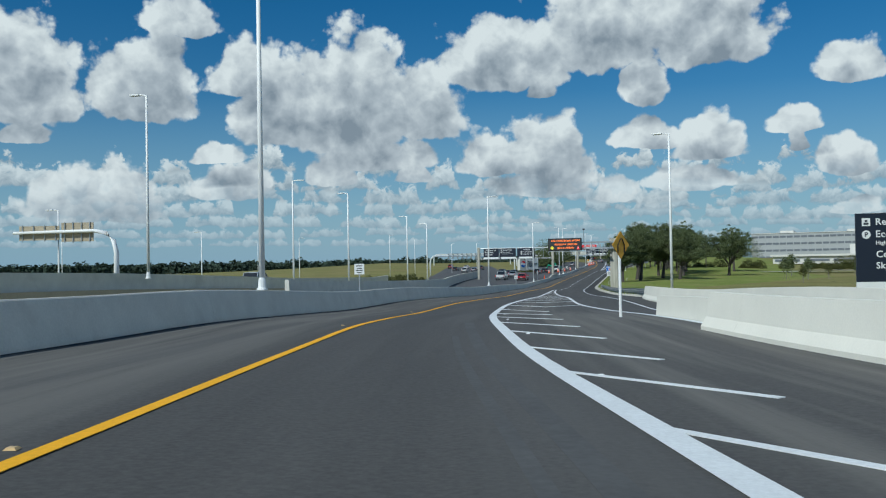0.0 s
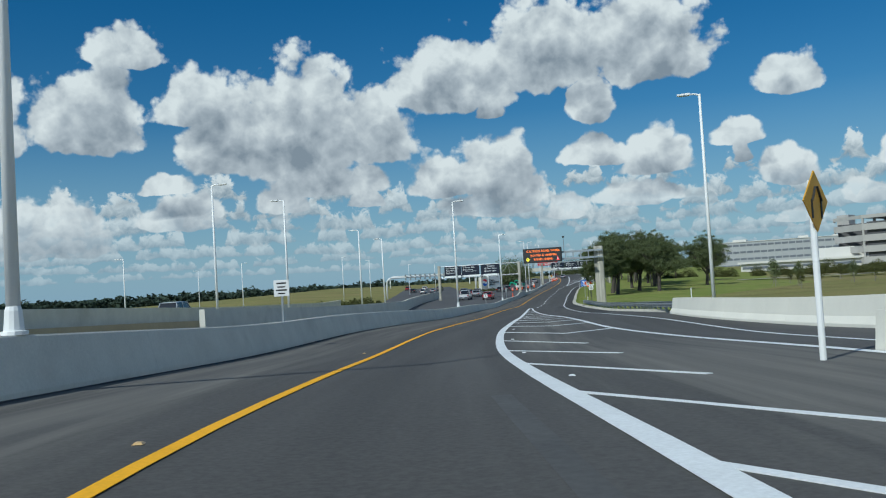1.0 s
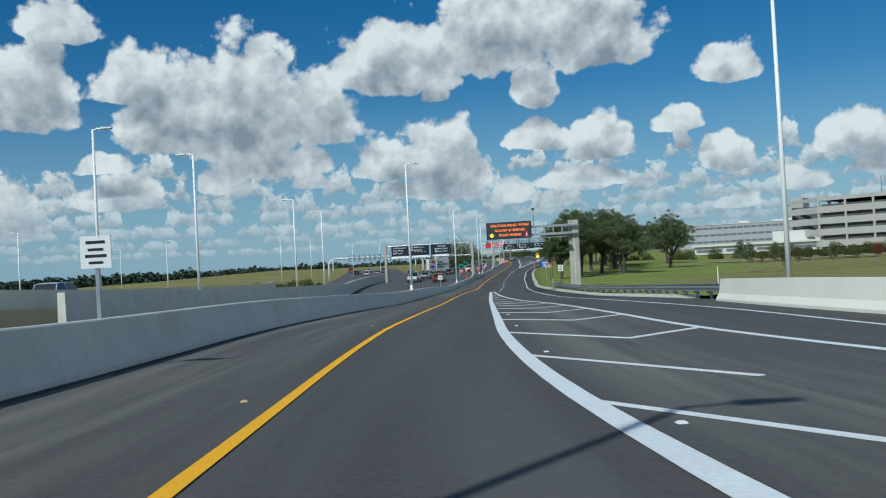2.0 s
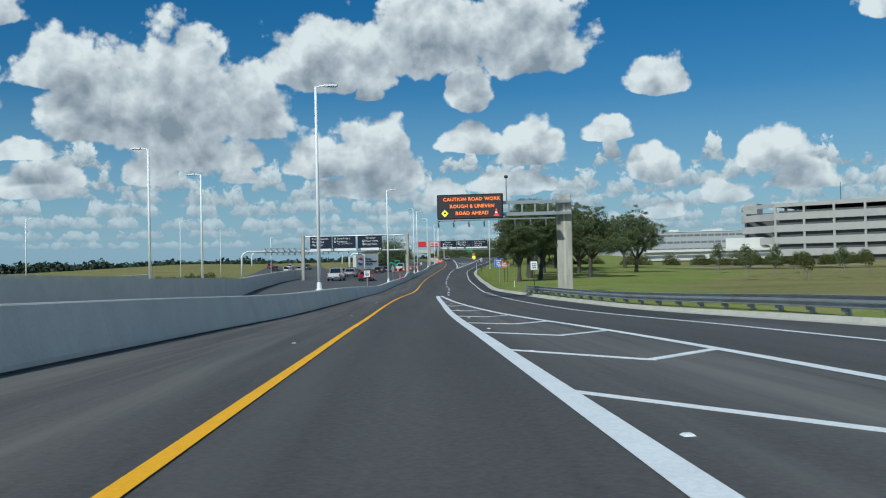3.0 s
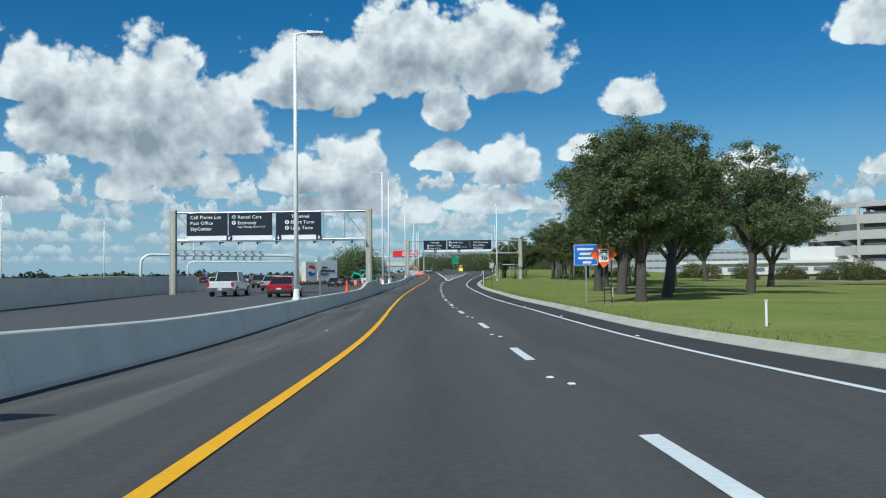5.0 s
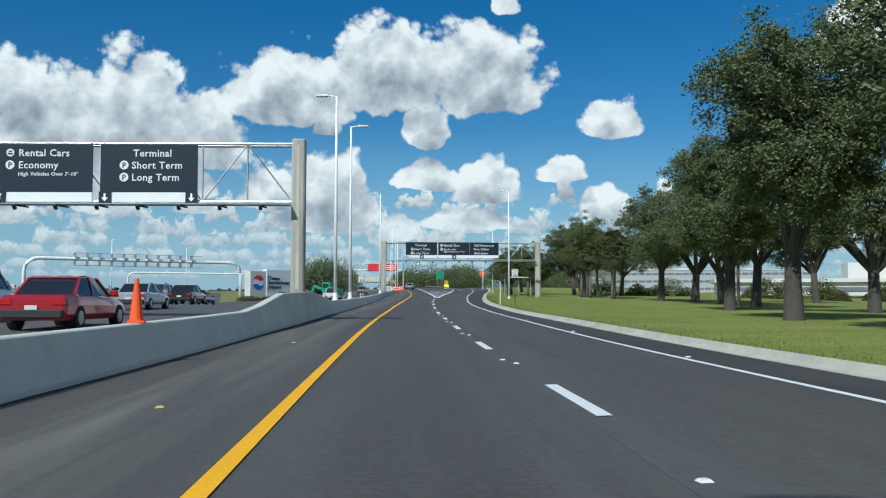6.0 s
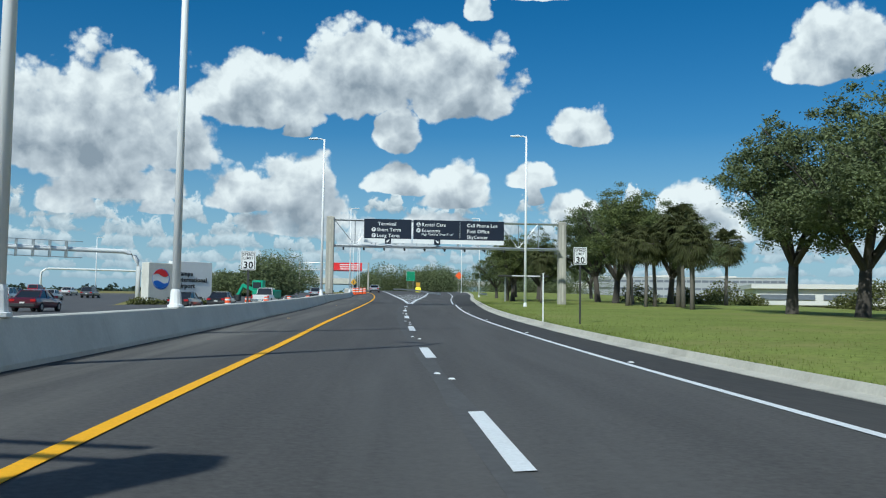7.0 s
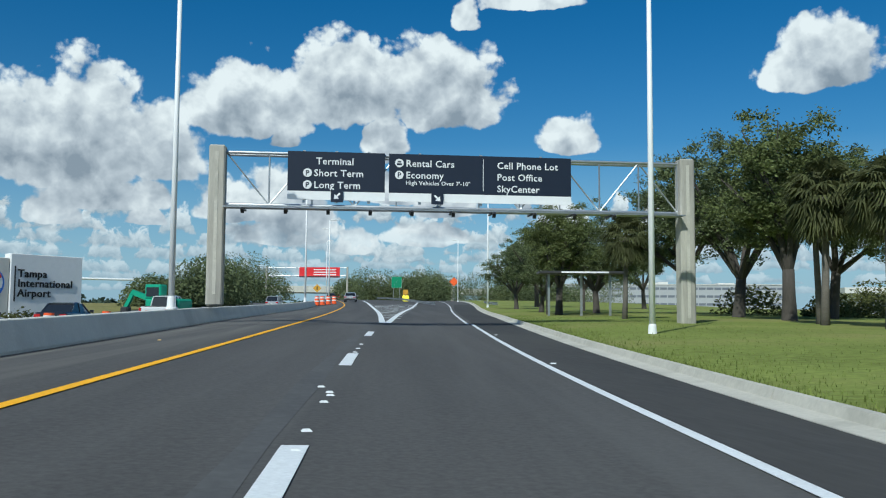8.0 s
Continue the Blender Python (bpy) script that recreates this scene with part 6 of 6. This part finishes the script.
# bus shelter on the verge
root = thing("verge_canopy", "dark flat canopy on slim posts under the trees", "canopy", (57.2, 259.5, lawn_z(57, 259)), -17)
part("roof", boxes((-2.2, 2.4, -0.8, 0.8, 2.35, 2.5), bevel=0.02), M["dark_metal"], root)
for px in (-1.6, 0.2, 1.8):
    part("post", boxes((px - 0.06, px + 0.06, -0.06, 0.06, -0.1, 2.345)), M["galvanised"], root)
part("name_strip", boxes((-1.0, 1.6, -0.83, -0.805, 2.38, 2.47)), M["sign_white"], root)


# ---- buildings ----
def garage():
    root = thing("parking_garage", "pale concrete parking garage with dark open decks", "parking garage", (144.1, 280.9, -3.0), -51.3)
    L, H, floors, W = 96.0, 17.2, 5, 60.0
    # solid block behind the openings; its dark colour plays the decks' inner shade
    part("core", boxes((0.9, L - 0.9, 0.9, W - 0.9, 0.0, H - 1.6)), M["garage_shade"], root)
    step = H / floors
    for k in range(floors + 1):
        z = k * step
        b = bmesh.new()
        z0, z1 = (z - 0.75, z + 1.25) if k else (0.0, 1.2)
        if k == floors:
            z0, z1 = H - 0.5, H + 0.6
        box(b, 0, L, 0.0, 0.35, z0, z1)
        box(b, 0, 0.35, 0.35, W, z0, z1)
        box(b, L - 0.35, L, 0.35, W, z0, z1)
        # the end bends back in two facets
        a0 = Vector((0.0, 0.0))
        for ang, run in ((148, 15.0), (112, 9.0)):
            a1 = a0 + Vector((math.cos(radians(ang)), math.sin(radians(ang)))) * run
            n = Vector((-(a1 - a0).y, (a1 - a0).x)).normalized() * -0.35
            vs = [b.verts.new((p.x, p.y, zz)) for zz in (z0, z1) for p in (a0, a1, a1 + n, a0 + n)]
            for q in ((3, 2, 1, 0), (4, 5, 6, 7), (0, 1, 5, 4), (1, 2, 6, 5), (2, 3, 7, 6), (3, 0, 4, 7)):
                b.faces.new([vs[i] for i in q])
            a0 = a1
        bmesh.ops.recalc_face_normals(b, faces=b.faces)
        part("parapet", b, M["garage"], root, "pale concrete spandrel")
        if k:
            part("deck", boxes((0.36, L - 0.36, 0.36, W, z - 0.3, z)), M["garage"], root)
    for k in range(13):
        x = L * k / 12
        part("pier", boxes((x - 0.3, x + 0.3, 0.04, 0.5, 0.0, H + 0.5)), M["garage"], root)
    for k in range(1, 7):
        part("pier", boxes((-0.12, 0.5, W * k / 7 - 0.4, W * k / 7 + 0.4, 0.0, H + 0.62)), M["garage"], root)
    part("stair_tower", boxes((-15.5, -11.5, 17.0, 22.0, 0.0, H + 2.0), bevel=0.05), M["garage"], root)
    # the same dark shade filler behind the bent end
    part("core", boxes((-12.0, 0.9, 9.5, 40.0, 0.0, H - 1.6)), M["garage_shade"], root)
    for k in range(5):
        x = 14 + 17 * k
        b = bmesh.new()
        tube(b, [(x, 14, H), (x, 14, H + 6.5)], [0.09, 0.07], 6)
        part("roof_lamp", b, M["dark_metal"], root)


garage()


def long_building(name, label, x, y, z, turn, w, d, h, bands, body="building", roof_units=3, seed=1):
    rr = random.Random(seed)
    root = thing(name, label, "building", (x, y, z), turn)
    part("wall", boxes((0, w, 0, d, 0, h), bevel=0.1), M[body], root)
    for k in range(bands):
        z0 = h * (k + 0.35) / bands
        n = max(4, int(w / 9))
        for i in range(n):
            part("window", boxes((w * i / n + 0.6, w * (i + 1) / n - 0.6, -0.18, 0.2, z0, z0 + h * 0.3 / bands)), M["glass_far"], root)
    part("roof", boxes((-0.8, w + 0.8, -0.8, d + 0.8, h, h + 0.7)), M["building"], root)
    for k in range(roof_units):
        x0 = rr.uniform(0.05, 0.8) * w
        part("roof_unit", boxes((x0, x0 + rr.uniform(8, 20), 4, d - 4, h + 0.7, h + rr.uniform(2.2, 4.2))), M["building"], root)
    return root


long_building("terminal_building", "long low white airport terminal with dark window bands", 431.0, 1232.0, -2.5, -24, 330, 80, 38.0, 4, "building_grey", 5, 2)
long_building("cargo_building", "plain white airport building with a flat roof", 305.0, 480.0, -2.5, -24, 84, 40, 11.5, 1, "building", 2, 4)
long_building("low_building", "low white building behind the lawn trees", 112.0, 300.0, -1.0, -28, 46, 14, 2.6, 1, "building", 1, 5)


# ---- vehicles ----
def wheel(parent, x, y, r, w, side):
    b = bmesh.new()
    tube(b, [(x - w / 2, y, r), (x + w / 2, y, r)], [r, r], 18)
    t = part("tyre", b, M["tyre"], parent)
    b = bmesh.new()
    xs = x + side * (w / 2 + 0.004)
    tube(b, [(xs - 0.02, y, r), (xs + 0.01, y, r)], [r * 0.62, r * 0.58], 14)
    part("rim", b, M["rim"], t)


def loft(sections):
    """A closed body from cross-sections along y: each a list of (half width, z) from sill to roof."""
    bm = bmesh.new()
    rows = []
    for y, prof in sections:
        ring = [bm.verts.new((-w, y, z)) for w, z in prof] + [bm.verts.new((w, y, z)) for w, z in reversed(prof)]
        rows.append(ring)
    n = len(rows[0])
    for r0, r1 in zip(rows, rows[1:]):
        for k in range(n):
            bm.faces.new((r0[k], r0[(k + 1) % n], r1[(k + 1) % n], r1[k]))
    bm.faces.new(rows[0])
    bm.faces.new(rows[-1][::-1])
    bmesh.ops.recalc_face_normals(bm, faces=bm.faces)
    return bm


def car(kind, paint_name, label, x, y, z, turn):
    """Rear faces -y. Kinds: sedan, suv, pickup."""
    root = thing({"sedan": "sedan_car", "suv": "suv_car", "pickup": "pickup_truck"}[kind], label, "car", (x, y, z), turn)
    if kind == "sedan":
        L, W, H, belt, r = 4.7, 0.9, 1.42, 0.92, 0.32
        cab = (0.75, 1.35, 2.55, 3.35)
    elif kind == "suv":
        L, W, H, belt, r = 4.6, 0.92, 1.68, 1.02, 0.35
        cab = (0.12, 0.45, 2.6, 3.3)
    else:
        L, W, H, belt, r = 5.6, 0.98, 1.86, 1.12, 0.40
        cab = (1.95, 2.15, 3.35, 4.0)
    base = 0.26 if kind == "sedan" else 0.36
    def sec(w, top, lo=base):
        return [(w * 0.92, lo), (w, lo + 0.16), (w, (lo + top) / 2 + 0.05), (w * 0.95, top - 0.06), (w * 0.88, top)]
    body = [(0.0, sec(W * 0.9, belt - 0.12, base + 0.1)), (0.14, sec(W * 0.97, belt, base)), (0.8, sec(W, belt + 0.02)), (L * 0.5, sec(W, belt)),
            (L * 0.72, sec(W, belt - 0.04)), (L * 0.93, sec(W * 0.95, belt - 0.2)), (L, sec(W * 0.84, belt - 0.34, base + 0.08))]
    b = part("body", loft(body), M[paint_name], root)
    y0, y1, y2, y3 = cab
    t = W * 0.74
    rows = [(y0, [(W * 0.86, belt - 0.02), (W * 0.85, belt + 0.01)]), (y1, [(W * 0.88, belt - 0.02), (t, H - 0.05)]), ((y1 + y2) / 2, [(W * 0.9, belt - 0.02), (t, H)]),
            (y2, [(W * 0.9, belt - 0.02), (t * 0.97, H - 0.03)]), (y3, [(W * 0.86, belt - 0.06), (W * 0.85, belt - 0.03)])]
    part("cabin", loft(rows), M["glass_dark"], root, "dark glazed cabin")
    rows = [(y1 - 0.04, [(t * 0.99, H - 0.045), (t * 0.93, H + 0.0)]), ((y1 + y2) / 2, [(t + 0.015, H - 0.02), (t * 0.9, H + 0.045)]), (y2 + 0.05, [(t * 0.96, H - 0.04), (t * 0.9, H + 0.0)])]
    part("roof", loft(rows), M[paint_name], root)
    for s in (-1, 1):
        for a, c in (((y0, W * 0.865, belt), (y1, t + 0.01, H - 0.04)), ((y3, W * 0.865, belt - 0.04), (y2, t * 0.98, H - 0.03)), (((y1 + y2) / 2, W * 0.9, belt), ((y1 + y2) / 2, t + 0.012, H))):
            q = bmesh.new()
            bar(q, (s * a[1], a[0], a[2]), (s * c[1], c[0], c[2]), 0.07, 0.05)
            part("pillar", q, M[paint_name], root)
        q = boxes((min(s * W * 0.55, s * W * 0.93), max(s * W * 0.55, s * W * 0.93), -0.025, 0.1, belt - 0.26, belt - 0.1), bevel=0.012)
        if kind == "pickup":
            q.free()
            q = boxes((min(s * W * 0.8, s * W * 0.97), max(s * W * 0.8, s * W * 0.97), -0.025, 0.1, belt - 0.42, belt - 0.08), bevel=0.012)
        part("tail_light", q, M["tail_red"], root)
        part("mirror", boxes((min(s * W * 0.98, s * (W + 0.2)), max(s * W * 0.98, s * (W + 0.2)), y3 - 0.35, y3 - 0.22, belt - 0.02, belt + 0.14), bevel=0.02), M[paint_name], root)
        for wy in (L * 0.19, L * 0.81):
            wheel(root, s * (W - 0.1), wy, r, 0.22, s)
    part("bumper", boxes((-W * 0.9, W * 0.9, -0.1, 0.12, base + 0.06, base + 0.28), bevel=0.03), M["chrome" if kind == "pickup" else "plastic_black"], root)
    part("number_plate", boxes((-0.16, 0.16, -0.045, -0.02, belt - 0.42 if kind != "pickup" else base + 0.1, belt - 0.27 if kind != "pickup" else base + 0.24)), M["plate"], root) if kind != "pickup" else \
        part("number_plate", boxes((-0.16, 0.16, -0.125, -0.102, base + 0.1, base + 0.24)), M["plate"], root)
    if kind == "pickup":
        part("bed_floor", boxes((-W * 0.8, W * 0.8, 0.1, 1.85, belt + 0.025, belt + 0.05)), M["plastic_black"], root)
    return root


def lane_car(kind, paint_name, label, x, y, turn=-13):
    return car(kind, paint_name, label, x, y, zat(x, y) + (side_drop(y) if x < BARRIER(y) - 0.4 else 0.0), turn)


lane_car("pickup", "car_white", "white crew-cab pickup truck on the neighbouring lanes", 11.0, 178.8)
lane_car("sedan", "car_red", "glossy red sedan beside the median barrier", 15.0, 174.5)
lane_car("sedan", "car_silver", "silver hatchback sedan farther along the neighbouring lanes", 14.9, 198.5)
lane_car("sedan", "car_dark", "small black car in the neighbouring lanes", 16.6, 216.0)
lane_car("suv", "car_grey", "dark grey SUV on the neighbouring lanes", 14.2, 224.5)
lane_car("sedan", "car_maroon", "dark maroon sedan far along the neighbouring lanes", 17.0, 244.5)
lane_car("sedan", "car_silver", "silver sedan driving ahead towards the fork", 60.3, 343.0, -14)
lane_car("sedan", "car_dark", "dark sedan far ahead beyond the fork", 66.8, 398.0, -8)
lane_car("sedan", "car_red", "small red car far ahead", 74.0, 432.0, -8)
lane_car("sedan", "car_dark", "black sedan in the work zone queue", 29.6, 265.0, -16)
lane_car("sedan", "car_dark", "dark sedan waiting in the work zone queue", 26.4, 256.5, -16)
lane_car("pickup", "car_white", "white pickup truck in the work zone queue", 34.4, 276.5, -18)
lane_car("suv", "car_silver", "silver SUV leaving the work zone", 48.0, 334.0, -16)
for x, y, k, c in ((6.0, 296.0, "suv", "car_white"), (9.5, 305.0, "sedan", "car_silver"), (3.0, 318.0, "sedan", "car_dark"), (12.5, 322.0, "suv", "car_grey"), (7.5, 338.0, "sedan", "car_white"), (1.5, 345.0, "suv", "car_red")):
    car(k, c, "distant car on the far airport lanes", x, y, land(y) - 1.19, -10)
car("suv", "car_silver", "silver SUV passing behind the ramp parapet", -19.0, 86.0, zat(FAR_WALL(86), 86) + 0.86, -8)


def cone(x, y, z, h, label="orange traffic cone with a white band", banded=True):
    root = thing("traffic_cone", label, "cone", (x, y, z), 0, "cones and barrels")
    part("foot", boxes((-h * 0.19, h * 0.19, -h * 0.19, h * 0.19, 0, h * 0.05)), M["cone_orange"], root)
    b = bmesh.new()
    tube(b, [(0, 0, h * 0.05), (0, 0, h)], [h * 0.155, h * 0.045], 14)
    part("shell", b, M["cone_orange"], root)
    if not banded:
        return
    b = bmesh.new()
    tube(b, [(0, 0, h * 0.55), (0, 0, h * 0.75)], [h * 0.125, h * 0.093], 14)
    part("band", b, M["sign_white"], root)


def barrel(x, y, z):
    root = thing("traffic_barrel", "orange work zone barrel with white bands", "barrel", (x, y, z), 0, "cones and barrels")
    b = bmesh.new()
    tube(b, [(0, 0, 0.06), (0, 0, 0.35), (0, 0, 0.7), (0, 0, 1.0)], [0.29, 0.27, 0.25, 0.22], 14)
    part("shell", b, M["cone_orange"], root)
    b = bmesh.new()
    tube(b, [(0, 0, 0.0), (0, 0, 0.06)], [0.36, 0.33], 14)
    part("foot", b, M["tyre"], root)
    for z0, r in ((0.42, 0.268), (0.76, 0.248)):
        b = bmesh.new()
        tube(b, [(0, 0, z0), (0, 0, z0 + 0.13)], [r, r - 0.008], 14)
        part("band", b, M["sign_white"], root)


cone(*on_barrier(164.2), 0.66, "plain orange traffic cone on top of the concrete barrier", False)
for x, y in ((30.4, 258.5), (32.4, 264.5), (34.4, 268.5), (37.5, 277.0), (40.5, 285.0), (49.8, 306.0), (51.0, 310.0), (52.3, 314.0), (54.0, 320.0)):
    barrel(x, y, zat(x, y) + (side_drop(y) if x < BARRIER(y) - 0.4 else 0.0))


def excavator(x, y, z, turn):
    root = thing("excavator", "green excavator at the roadside work zone", "excavator", (x, y, z), turn)
    for s in (-1, 1):
        part("track", boxes((min(s * 0.55, s * 1.05), max(s * 0.55, s * 1.05), -1.3, 1.3, 0.0, 0.6), bevel=0.18), M["plastic_black"], root)
    part("house", boxes((-1.0, 1.0, -1.5, 1.1, 0.65, 1.6), bevel=0.12), M["machine_green"], root)
    c = part("cab", boxes((-0.95, -0.1, -0.1, 1.15, 1.6, 2.6), bevel=0.08), M["machine_green"], root)
    part("cab_glass", boxes((-0.97, -0.08, 0.05, 1.0, 1.75, 2.4)), M["glass_dark"], c)
    b = bmesh.new()
    bar(b, (0.3, 0.9, 1.4), (0.3, 2.9, 2.1), 0.3, 0.35)
    part("boom", b, M["machine_green"], root)
    b = bmesh.new()
    bar(b, (0.3, 2.8, 2.1), (0.3, 3.4, 1.0), 0.24, 0.28)
    part("stick", b, M["machine_green"], root)
    part("bucket", boxes((0.0, 0.6, 3.1, 3.7, 0.35, 1.05), bevel=0.1), M["dark_metal"], root)


excavator(35.2, 280.0, zat(36, 281) + side_drop(281), 60)
# low heap of rails and rubble behind the barrier
root = thing("stacked_guard_rails", "stacked steel guard rails on timber at the work zone", "stacked rails", (40.5, 292.0, zat(40.5, 292) + side_drop(292)), -17)
for k in range(5):
    part("rail", boxes((-0.6 + 0.1 * k, -0.4 + 0.1 * k, -9, 9, 0.12 + 0.16 * k, 0.24 + 0.16 * k)), M["rail_steel"], root)
part("timber", boxes((-0.7, 0.3, -6.2, -6.0, 0.0, 0.12), (-0.7, 0.3, 6.0, 6.2, 0.0, 0.12)), M["bark_pale"], root)
# dark underpass below the far bridge
bm = boxes((60, 165, 470, 486, 4.8, 6.6), bevel=0.0)
tagged(link_mesh("bridge_far", bm, M["concrete"]), "far concrete road bridge across the carriageway", "bridge", kind="structure")
